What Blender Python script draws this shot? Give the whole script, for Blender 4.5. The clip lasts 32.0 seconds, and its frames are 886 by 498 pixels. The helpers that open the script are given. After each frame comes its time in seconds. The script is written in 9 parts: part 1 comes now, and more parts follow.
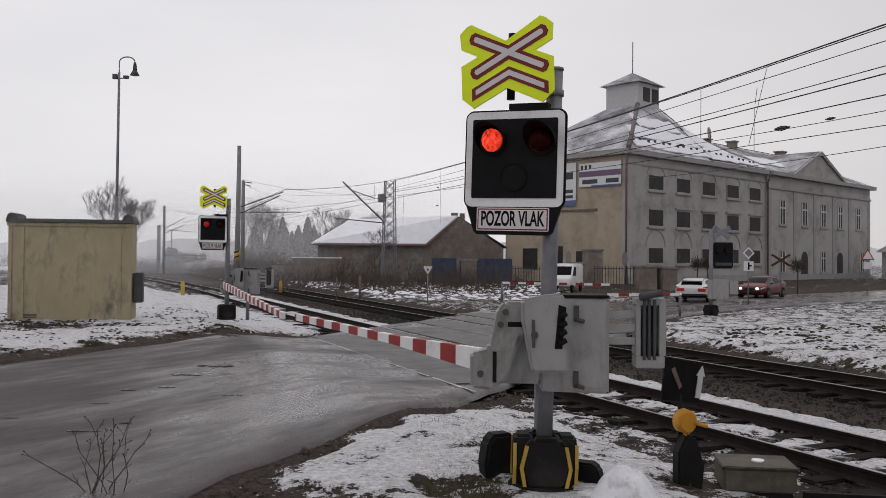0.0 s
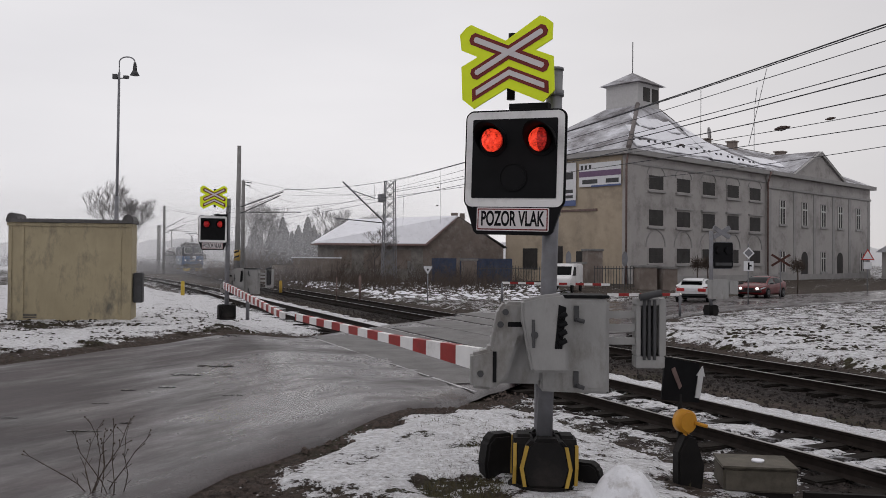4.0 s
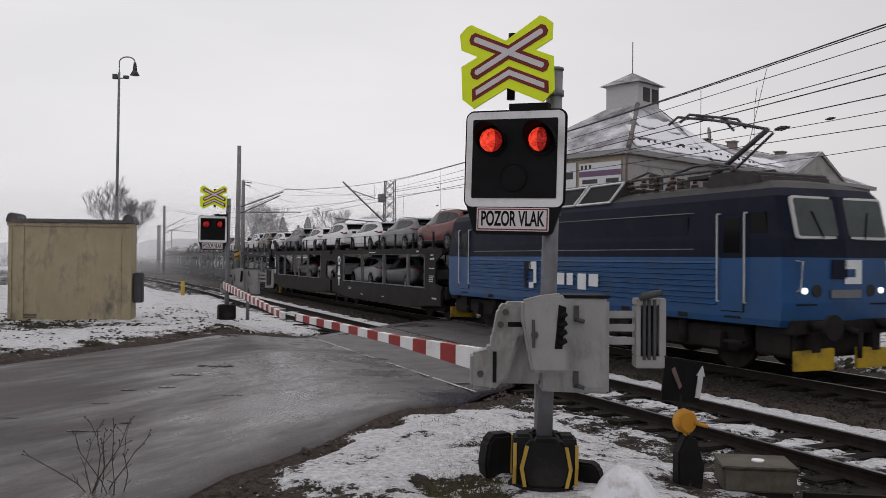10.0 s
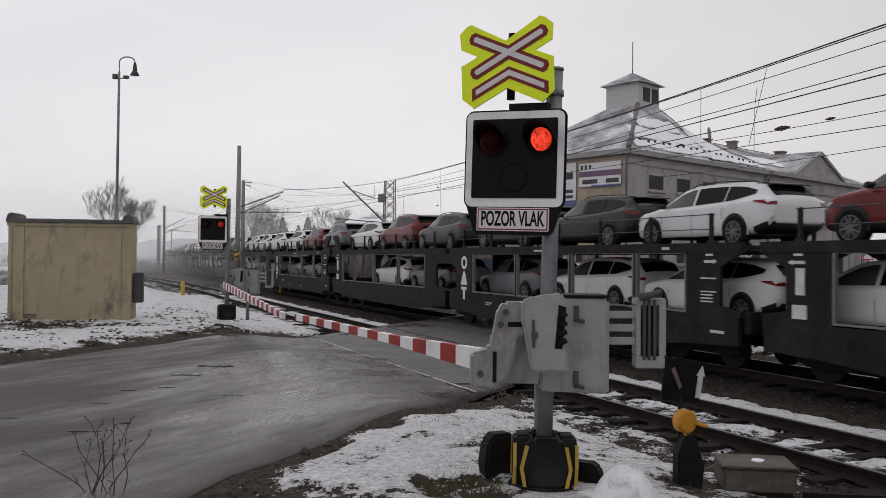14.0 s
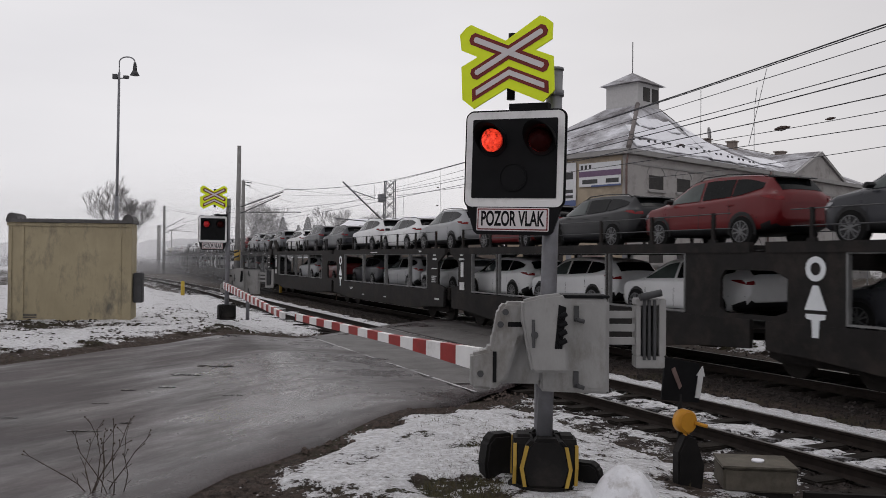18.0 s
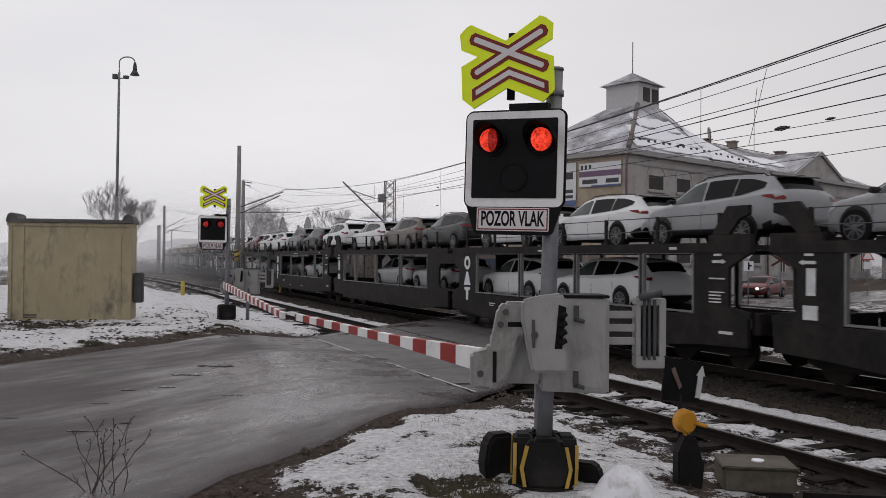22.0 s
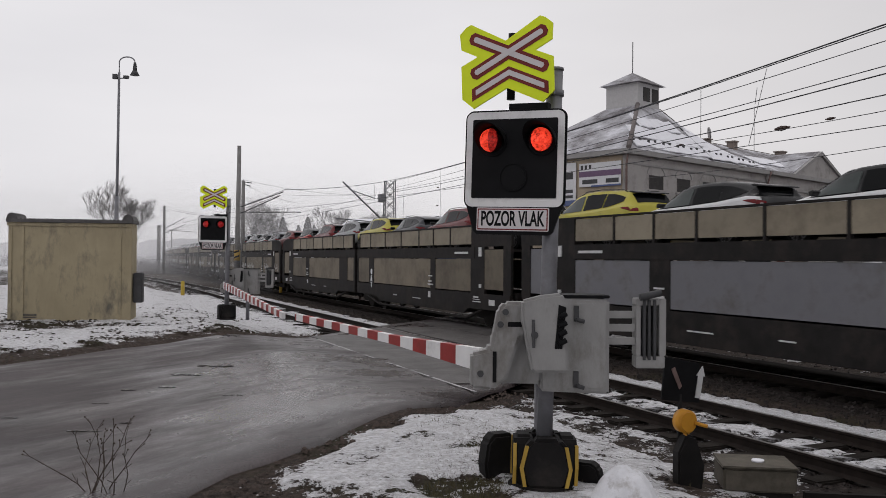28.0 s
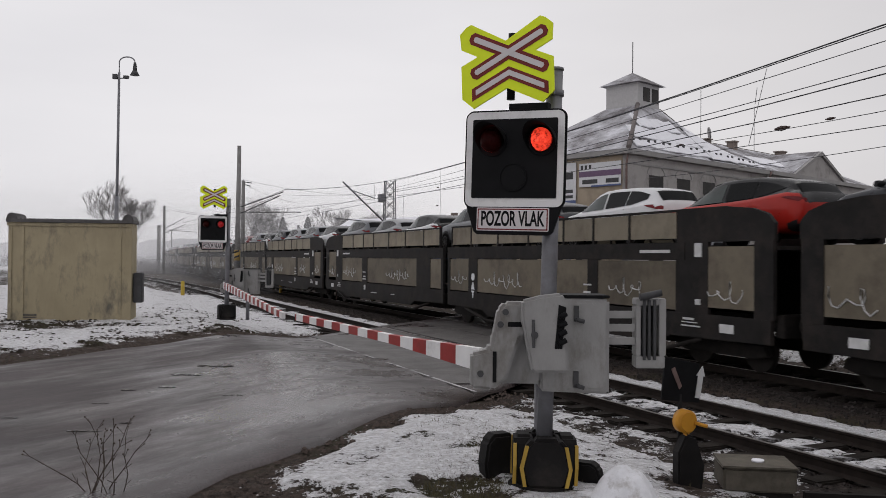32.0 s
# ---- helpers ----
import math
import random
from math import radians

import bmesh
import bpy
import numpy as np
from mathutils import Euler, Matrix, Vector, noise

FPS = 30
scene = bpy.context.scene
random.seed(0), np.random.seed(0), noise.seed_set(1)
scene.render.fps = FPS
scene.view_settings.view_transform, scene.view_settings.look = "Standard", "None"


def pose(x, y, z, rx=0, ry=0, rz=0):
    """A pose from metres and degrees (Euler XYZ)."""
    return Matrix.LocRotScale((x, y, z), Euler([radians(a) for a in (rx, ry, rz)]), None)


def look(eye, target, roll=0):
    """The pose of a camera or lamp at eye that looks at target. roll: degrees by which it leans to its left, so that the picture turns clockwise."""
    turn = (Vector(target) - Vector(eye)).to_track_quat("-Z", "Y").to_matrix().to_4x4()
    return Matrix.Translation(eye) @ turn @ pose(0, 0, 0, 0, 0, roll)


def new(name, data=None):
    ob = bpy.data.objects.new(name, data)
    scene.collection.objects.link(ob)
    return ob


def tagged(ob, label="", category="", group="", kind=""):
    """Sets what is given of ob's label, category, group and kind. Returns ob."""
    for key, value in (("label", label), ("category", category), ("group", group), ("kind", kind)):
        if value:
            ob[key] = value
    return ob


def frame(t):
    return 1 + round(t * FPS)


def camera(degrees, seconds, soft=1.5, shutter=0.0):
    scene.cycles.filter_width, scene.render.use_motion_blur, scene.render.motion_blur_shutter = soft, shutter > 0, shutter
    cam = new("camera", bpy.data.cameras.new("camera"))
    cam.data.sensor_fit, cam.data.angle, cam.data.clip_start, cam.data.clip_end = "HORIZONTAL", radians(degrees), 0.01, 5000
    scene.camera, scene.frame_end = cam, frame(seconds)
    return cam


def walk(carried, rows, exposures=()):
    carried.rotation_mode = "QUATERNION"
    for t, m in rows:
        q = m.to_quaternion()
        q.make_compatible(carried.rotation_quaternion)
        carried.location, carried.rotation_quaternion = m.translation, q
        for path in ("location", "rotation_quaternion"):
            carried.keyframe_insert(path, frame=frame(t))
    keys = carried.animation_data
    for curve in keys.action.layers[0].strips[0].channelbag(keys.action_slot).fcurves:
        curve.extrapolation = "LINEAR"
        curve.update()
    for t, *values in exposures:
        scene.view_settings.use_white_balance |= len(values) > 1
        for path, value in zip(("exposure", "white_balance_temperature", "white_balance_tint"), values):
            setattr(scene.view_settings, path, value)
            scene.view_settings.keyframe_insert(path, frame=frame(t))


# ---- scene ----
cam = camera(54.82, 32.0, soft=0.7, shutter=0.09)
EYE = (0.0, 0.0, 2.291)
VIEW = look(EYE, (0.0, math.cos(radians(0.6245)), 2.291 + math.sin(radians(0.6245))), 0.437)
walk(cam, [(0.0, VIEW), (32.0, VIEW)], exposures=[(0.0, 0.0), (32.0, 0.0)])

# ---- light: a flat winter overcast ----
world = bpy.data.worlds.new("overcast")
scene.world = world
world.use_nodes = True
wn = world.node_tree
wn.nodes.clear()
w_out = wn.nodes.new("ShaderNodeOutputWorld")
w_bg = wn.nodes.new("ShaderNodeBackground")
w_sky = wn.nodes.new("ShaderNodeTexSky")
w_sky.sky_type = "NISHITA"
w_sky.sun_disc = False
w_sky.sun_elevation = radians(22)
w_sky.sun_rotation = radians(20)
w_coord = wn.nodes.new("ShaderNodeTexCoord")
w_map = wn.nodes.new("ShaderNodeMapping")
w_map.inputs["Scale"].default_value = (1.2, 1.2, 5.0)
w_noise = wn.nodes.new("ShaderNodeTexNoise")
w_noise.inputs["Scale"].default_value = 1.4
w_noise.inputs["Detail"].default_value = 4.0
w_ramp = wn.nodes.new("ShaderNodeValToRGB")
w_ramp.color_ramp.elements[0].position = 0.3
w_ramp.color_ramp.elements[0].color = (6.35, 6.25, 6.5, 1)
w_ramp.color_ramp.elements[1].position = 0.75
w_ramp.color_ramp.elements[1].color = (7.25, 7.1, 7.3, 1)
w_mix = wn.nodes.new("ShaderNodeMix")
w_mix.data_type = "RGBA"
w_mix.inputs["Factor"].default_value = 0.985
wn.links.new(w_coord.outputs["Generated"], w_map.inputs["Vector"])
wn.links.new(w_map.outputs["Vector"], w_noise.inputs["Vector"])
wn.links.new(w_noise.outputs["Fac"], w_ramp.inputs["Fac"])
wn.links.new(w_sky.outputs["Color"], w_mix.inputs["A"])
wn.links.new(w_ramp.outputs["Color"], w_mix.inputs["B"])
w_sep = wn.nodes.new("ShaderNodeSeparateXYZ")
wn.links.new(w_coord.outputs["Generated"], w_sep.inputs["Vector"])
w_side = wn.nodes.new("ShaderNodeMapRange")
w_side.inputs["From Min"].default_value, w_side.inputs["From Max"].default_value = 0.0, 0.55
w_side.inputs["To Min"].default_value, w_side.inputs["To Max"].default_value = 1.03, 0.80
wn.links.new(w_sep.outputs["X"], w_side.inputs["Value"])
w_dim = wn.nodes.new("ShaderNodeMix")
w_dim.data_type, w_dim.blend_type = "RGBA", "MULTIPLY"
w_dim.inputs["Factor"].default_value = 1.0
wn.links.new(w_mix.outputs["Result"], w_dim.inputs["A"])
wn.links.new(w_side.outputs["Result"], w_dim.inputs["B"])
wn.links.new(w_dim.outputs["Result"], w_bg.inputs["Color"])
w_bg.inputs["Strength"].default_value = 0.112
wn.links.new(w_bg.outputs["Background"], w_out.inputs["Surface"])

sun = new("sun", bpy.data.lights.new("sun", "SUN"))
sun.data.energy = 0.3
sun.data.angle = radians(25)
sun.data.color = (1.0, 0.97, 0.94)
sun.matrix_world = look((0, 0, 60), (-20, -25, 0))


# ---- materials ----
def mat(name, col, rough=0.6, metal=0.0, var=0.25, scale=4.0, dirt=None, dirt_amount=0.0, dirt_scale=1.2,
        bump=0.15, fine=60.0, spec=0.28, coat=0.0, glow=0.0, rand=0.0, stretch=None):
    m = bpy.data.materials.new(name)
    m.use_nodes = True
    nt = m.node_tree
    b = nt.nodes["Principled BSDF"]
    co = nt.nodes.new("ShaderNodeTexCoord")
    src = co.outputs["Object"]
    if stretch:
        mp = nt.nodes.new("ShaderNodeMapping")
        mp.inputs["Scale"].default_value = stretch
        nt.links.new(src, mp.inputs["Vector"])
        src = mp.outputs["Vector"]
    n1 = nt.nodes.new("ShaderNodeTexNoise")
    n1.inputs["Scale"].default_value = scale
    n1.inputs["Detail"].default_value = 6.0
    n1.inputs["Roughness"].default_value = 0.65
    nt.links.new(src, n1.inputs["Vector"])
    r1 = nt.nodes.new("ShaderNodeValToRGB")
    r1.color_ramp.elements[0].position = 0.3
    r1.color_ramp.elements[1].position = 0.7
    r1.color_ramp.elements[0].color = tuple(c * (1 - var) for c in col) + (1,)
    r1.color_ramp.elements[1].color = tuple(min(1.0, c * (1 + var)) for c in col) + (1,)
    nt.links.new(n1.outputs["Fac"], r1.inputs["Fac"])
    col_out = r1.outputs["Color"]
    n2 = nt.nodes.new("ShaderNodeTexNoise")
    n2.inputs["Scale"].default_value = dirt_scale
    n2.inputs["Detail"].default_value = 8.0
    n2.inputs["Roughness"].default_value = 0.7
    nt.links.new(src, n2.inputs["Vector"])
    if dirt:
        r2 = nt.nodes.new("ShaderNodeValToRGB")
        r2.color_ramp.elements[0].position = 0.62 - 0.35 * dirt_amount
        r2.color_ramp.elements[1].position = 0.78 - 0.25 * dirt_amount
        nt.links.new(n2.outputs["Fac"], r2.inputs["Fac"])
        mx = nt.nodes.new("ShaderNodeMix")
        mx.data_type = "RGBA"
        nt.links.new(r2.outputs["Color"], mx.inputs["Factor"])
        nt.links.new(col_out, mx.inputs["A"])
        mx.inputs["B"].default_value = tuple(dirt) + (1,)
        col_out = mx.outputs["Result"]
    if rand:
        oi = nt.nodes.new("ShaderNodeObjectInfo")
        mr = nt.nodes.new("ShaderNodeMapRange")
        mr.inputs["To Min"].default_value = 1 - rand
        mr.inputs["To Max"].default_value = 1 + rand
        nt.links.new(oi.outputs["Random"], mr.inputs["Value"])
        mu = nt.nodes.new("ShaderNodeMix")
        mu.data_type = "RGBA"
        mu.blend_type = "MULTIPLY"
        mu.inputs["Factor"].default_value = 1.0
        nt.links.new(col_out, mu.inputs["A"])
        nt.links.new(mr.outputs["Result"], mu.inputs["B"])
        col_out = mu.outputs["Result"]
    nt.links.new(col_out, b.inputs["Base Color"])
    rr = nt.nodes.new("ShaderNodeMapRange")
    rr.inputs["To Min"].default_value = max(0.02, rough - 0.12)
    rr.inputs["To Max"].default_value = min(1.0, rough + 0.12)
    nt.links.new(n2.outputs["Fac"], rr.inputs["Value"])
    nt.links.new(rr.outputs["Result"], b.inputs["Roughness"])
    b.inputs["Metallic"].default_value = metal
    b.inputs["Specular IOR Level"].default_value = spec
    b.inputs["Coat Weight"].default_value = coat
    if bump:
        n3 = nt.nodes.new("ShaderNodeTexNoise")
        n3.inputs["Scale"].default_value = fine
        n3.inputs["Detail"].default_value = 4.0
        nt.links.new(src, n3.inputs["Vector"])
        bp = nt.nodes.new("ShaderNodeBump")
        bp.inputs["Strength"].default_value = bump
        bp.inputs["Distance"].default_value = 0.02
        nt.links.new(n3.outputs["Fac"], bp.inputs["Height"])
        nt.links.new(bp.outputs["Normal"], b.inputs["Normal"])
    if glow:
        nt.links.new(col_out, b.inputs["Emission Color"])
        b.inputs["Emission Strength"].default_value = glow
    return m


M_WHITE = mat("white_paint", (0.72, 0.71, 0.71), 0.45, var=0.06, dirt=(0.35, 0.34, 0.33), dirt_amount=0.25, bump=0.03)
M_BLACK = mat("black_enamel", (0.008, 0.008, 0.009), 0.6, var=0.3, bump=0.04, spec=0.1)
M_YELLOW = mat("fluorescent_yellow", (0.74, 0.86, 0.02), 0.5, var=0.06, bump=0.02)
M_REDEDGE = mat("dark_red_film", (0.17, 0.018, 0.016), 0.5, var=0.12, bump=0.02)
M_GREYW = mat("greyish_white_film", (0.62, 0.58, 0.59), 0.5, var=0.06, bump=0.02)
M_POST = mat("galvanised_steel", (0.19, 0.19, 0.205), 0.5, 0.25, var=0.15, scale=7, dirt=(0.11, 0.10, 0.10), dirt_amount=0.3, bump=0.05)
M_BOX = mat("grey_painted_housing", (0.29, 0.285, 0.28), 0.6, 0.0, var=0.12, scale=5, dirt=(0.15, 0.135, 0.12), dirt_amount=0.34, dirt_scale=2.2, bump=0.12, fine=30, stretch=(1.0, 1.0, 0.5))
M_REDP = mat("red_barrier_film", (0.27, 0.022, 0.02), 0.5, var=0.2, dirt=(0.12, 0.02, 0.02), dirt_amount=0.2, bump=0.02)
M_LIT = mat("red_lit_lens", (0.50, 0.030, 0.014), 0.4, var=0.95, scale=38, bump=0.3, glow=1.35)
M_LITFAR = mat("weak_red_lit_lens", (0.3, 0.012, 0.014), 0.4, var=0.5, scale=30, bump=0.3, glow=0.25)
M_FAINT = mat("red_fading_lens", (0.34, 0.016, 0.012), 0.4, var=0.8, scale=55, bump=0.3, glow=0.45)
M_DIM = mat("red_unlit_lens", (0.022, 0.002, 0.002), 0.45, var=0.3, scale=40, bump=0.3, spec=0.06)
M_RUBBER = mat("black_rubber", (0.012, 0.011, 0.011), 0.7, var=0.3, dirt=(0.035, 0.03, 0.027), dirt_amount=0.3, spec=0.15)
M_STRIPE = mat("faded_yellow_stripe", (0.42, 0.27, 0.05), 0.6, var=0.15)
M_ORANGE = mat("orange_paint", (0.52, 0.24, 0.025), 0.5, var=0.12, dirt=(0.2, 0.1, 0.03), dirt_amount=0.2)
M_RAIL = mat("rail_steel_rusty", (0.02, 0.0155, 0.0135), 0.85, 0.0, spec=0.1, var=0.3, scale=6)
M_RAILTOP = mat("worn_rail_head", (0.36, 0.34, 0.33), 0.3, 0.75, var=0.12, scale=5, bump=0.03)
M_SLEEP = mat("weathered_sleeper", (0.019, 0.016, 0.014), 0.9, spec=0.08, var=0.35, scale=5, dirt=(0.60, 0.60, 0.63), dirt_amount=0.26, dirt_scale=1.6, bump=0.4, rand=0.25)
M_BEIGE = mat("faded_beige_panel", (0.36, 0.305, 0.20), 0.7, var=0.16, scale=1.4, dirt=(0.135, 0.122, 0.098), dirt_amount=0.36, dirt_scale=1.5, bump=0.08, stretch=(1.0, 1.0, 0.45))
M_ROOFM = mat("dark_corrugated_roof", (0.09, 0.085, 0.085), 0.7, var=0.3)
M_CONC = mat("weathered_concrete", (0.22, 0.215, 0.21), 0.85, var=0.18, scale=3, dirt=(0.13, 0.12, 0.115), dirt_amount=0.35, bump=0.3)
M_STEELD = mat("dark_steel", (0.07, 0.07, 0.073), 0.6, 0.3, var=0.25)
M_WIRE = mat("catenary_wire", (0.06, 0.06, 0.065), 0.6, 0.3, var=0.1, bump=0.0)
M_INSUL = mat("brown_insulator", (0.05, 0.03, 0.025), 0.3, var=0.2)


# ---- mesh helpers ----
def bm_new():
    return bmesh.new()


def box(bm, x0, x1, y0, y1, z0, z1, m=None):
    vs = [bm.verts.new(p) for p in ((x0, y0, z0), (x1, y0, z0), (x1, y1, z0), (x0, y1, z0),
                                    (x0, y0, z1), (x1, y0, z1), (x1, y1, z1), (x0, y1, z1))]
    fs = [bm.faces.new([vs[i] for i in f]) for f in
          ((0, 3, 2, 1), (4, 5, 6, 7), (0, 1, 5, 4), (1, 2, 6, 5), (2, 3, 7, 6), (3, 0, 4, 7))]
    if m is not None:
        for v in vs:
            v.co = m @ v.co
    return fs


def cyl(bm, p0, p1, r, r2=None, n=12, caps=True):
    p0, p1 = Vector(p0), Vector(p1)
    r2 = r if r2 is None else r2
    q = (p1 - p0).to_track_quat("Z", "Y").to_matrix()
    a, b = [], []
    for i in range(n):
        t = 2 * math.pi * i / n
        d = q @ Vector((math.cos(t), math.sin(t), 0))
        a.append(bm.verts.new(p0 + d * r))
        b.append(bm.verts.new(p1 + d * r2))
    for i in range(n):
        f = bm.faces.new((a[i], a[(i + 1) % n], b[(i + 1) % n], b[i]))
        f.smooth = n > 6
    if caps:
        bm.faces.new(a[::-1])
        bm.faces.new(b)


def prism(bm, pts, axis, a0, a1, m=None):
    def at(p, a):
        return {"x": (a, p[0], p[1]), "y": (p[0], a, p[1]), "z": (p[0], p[1], a)}[axis]
    lo = [bm.verts.new(at(p, a0)) for p in pts]
    hi = [bm.verts.new(at(p, a1)) for p in pts]
    if m is not None:
        for v in lo + hi:
            v.co = m @ v.co
    n = len(pts)
    for i in range(n):
        bm.faces.new((lo[i], lo[(i + 1) % n], hi[(i + 1) % n], hi[i]))
    bm.faces.new(lo[::-1])
    bm.faces.new(hi)


def tube(bm, pts, r, n=6):
    """A bent round bar through the points, in one piece."""
    pts = [Vector(p) for p in pts]
    rings = []
    for i, p in enumerate(pts):
        d = (pts[min(i + 1, len(pts) - 1)] - pts[max(i - 1, 0)]).normalized()
        q = d.to_track_quat("Z", "Y").to_matrix()
        rings.append([bm.verts.new(p + q @ Vector((r * math.cos(2 * math.pi * j / n), r * math.sin(2 * math.pi * j / n), 0))) for j in range(n)])
    for a, b in zip(rings, rings[1:]):
        for j in range(n):
            bm.faces.new((a[j], a[(j + 1) % n], b[(j + 1) % n], b[j])).smooth = True
    bm.faces.new(rings[0][::-1])
    bm.faces.new(rings[-1])


def ball(bm, c, r, n=8, sz=1.0):
    rings = []
    for i in range(1, n // 2):
        a = math.pi * i / (n // 2)
        rings.append([bm.verts.new((c[0] + r * math.sin(a) * math.cos(2 * math.pi * j / n), c[1] + r * math.sin(a) * math.sin(2 * math.pi * j / n),
                                    c[2] + r * sz * math.cos(a))) for j in range(n)])
    top, bot = bm.verts.new((c[0], c[1], c[2] + r * sz)), bm.verts.new((c[0], c[1], c[2] - r * sz))
    for j in range(n):
        k = (j + 1) % n
        bm.faces.new((top, rings[0][j], rings[0][k])).smooth = True
        bm.faces.new((bot, rings[-1][k], rings[-1][j])).smooth = True
        for a, b in zip(rings, rings[1:]):
            bm.faces.new((a[j], b[j], b[k], a[k])).smooth = True


def rounded(w, h, r, n=4, cx=0.0, cy=0.0):
    pts = []
    for sx, sy, a0 in ((1, 1, 0), (-1, 1, 90), (-1, -1, 180), (1, -1, 270)):
        for i in range(n + 1):
            a = radians(a0 + 90 * i / n)
            pts.append((cx + sx * (w / 2 - r) + r * math.cos(a), cy + sy * (h / 2 - r) + r * math.sin(a)))
    return pts


def mesh_of(name, bm, material, bevel=0.0):
    bmesh.ops.recalc_face_normals(bm, faces=bm.faces)
    if bevel:
        bmesh.ops.bevel(bm, geom=[e for e in bm.edges if len(e.link_faces) == 2 and e.calc_face_angle(0) > 0.6],
                        offset=bevel, segments=2, affect="EDGES", clamp_overlap=True)
    me = bpy.data.meshes.new(name)
    bm.to_mesh(me)
    bm.free()
    for mm in (material if isinstance(material, (list, tuple)) else [material]):
        me.materials.append(mm)
    return me


def part(name, bm, material, parent, label="", bevel=0.0, m=None):
    me = bm if isinstance(bm, bpy.types.Mesh) else mesh_of(name, bm, material, bevel)
    ob = new(name, me)
    ob.parent = parent
    if m is not None:
        ob.matrix_basis = m
    if label:
        tagged(ob, label)
    return ob


def thing(name, label, category, m=None, group="", kind=""):
    ob = tagged(new(name), label, category, group, kind)
    if m is not None:
        ob.matrix_basis = m
    return ob


def solid(name, bm, material, label, category, m=None, group="", kind="", bevel=0.0):
    ob = tagged(new(name, mesh_of(name, bm, material, bevel)), label, category, group, kind)
    if m is not None:
        ob.matrix_basis = m
    return ob


# ---- the plan: a main track on a wide curve, a siding, a road across ----
TH0, RAD = radians(24.33), 1 / 0.00048
P0 = Vector((13.97 * math.cos(TH0), 13.97 * math.sin(TH0)))
CEN = P0 + RAD * Vector((math.cos(TH0), math.sin(TH0)))


def on_track(s, lat=0.0):
    """The point and the heading of the main track s metres along it, lat metres beyond its middle."""
    th = TH0 - s / RAD
    n = Vector((math.cos(th), math.sin(th)))
    return CEN - (RAD - lat) * n, th


def track_coords(x, y):
    d = CEN - Vector((x, y))
    return (TH0 - math.atan2(d.y, d.x)) * RAD, RAD - d.length


def siding(s):
    return -5.05 - 0.0012 * max(0.0, s - 50) ** 2 * (1 if s < 150 else 0)


def smooth(a, b, x):
    t = min(1.0, max(0.0, (x - a) / (b - a)))
    return t * t * (3 - 2 * t)


def hump(x, y):
    """The low bank between the main track and the far road."""
    s, lat = track_coords(x, y)
    return 0.55 * smooth(3.5, 9.0, lat) * (1 - smooth(17, 25, lat)) * (1 - smooth(6, 17, s)) * smooth(-60, -25, s)


def ground_z(x, y):
    s, lat = track_coords(x, y)
    off = siding(s)
    z = 0.35 * smooth(off - 3.2, off - 5.0, lat) - 0.21 * smooth(off - 3.4, off - 1.8, lat) * (1 - smooth(2.2, 3.6, lat))
    z += hump(x, y)
    far = smooth(60, 400, math.hypot(x, y))
    rough = noise.noise((x * 0.6, y * 0.6, 0)) * 0.05 + noise.noise((x * 2.2, y * 2.2, 3)) * 0.04 + noise.noise((x * 7, y * 7, 6)) * 0.035
    return z + rough * (0.5 + far)


# ---- ground ----
ROAD = [(-12.5, -14), (-9.6, -4), (-6.6, 6), (-3.6, 14.5), (-0.6, 22), (2.6, 29.5), (6.2, 37), (11.5, 43.5), (19, 50), (30, 58.5), (46, 73), (70, 96), (120, 143)]


def road_path(step=0.5):
    pts = [Vector(p) for p in ROAD]
    out = []
    for i in range(1, len(pts) - 2):
        a, b, c, d = pts[i - 1:i + 3]
        n = max(2, int((c - b).length / step))
        for j in range(n):
            t = j / n
            out.append(0.5 * (2 * b + (c - a) * t + (2 * a - 5 * b + 4 * c - d) * t * t + (3 * b - a - 3 * c + d) * t ** 3))
    return out


ROAD_PTS = road_path()
ROAD_NP = np.array([tuple(p) for p in ROAD_PTS])


def road_dist(x, y):
    return float(np.sqrt(((ROAD_NP - (x, y)) ** 2).sum(1).min()))


def road_z(x, y):
    s, lat = track_coords(x, y)
    return 0.375 * smooth(-7.4, -10.5, lat) - 0.004


def attr(me, name, values):
    a = me.attributes.new(name, "FLOAT", "POINT")
    a.data.foreach_set("value", values)


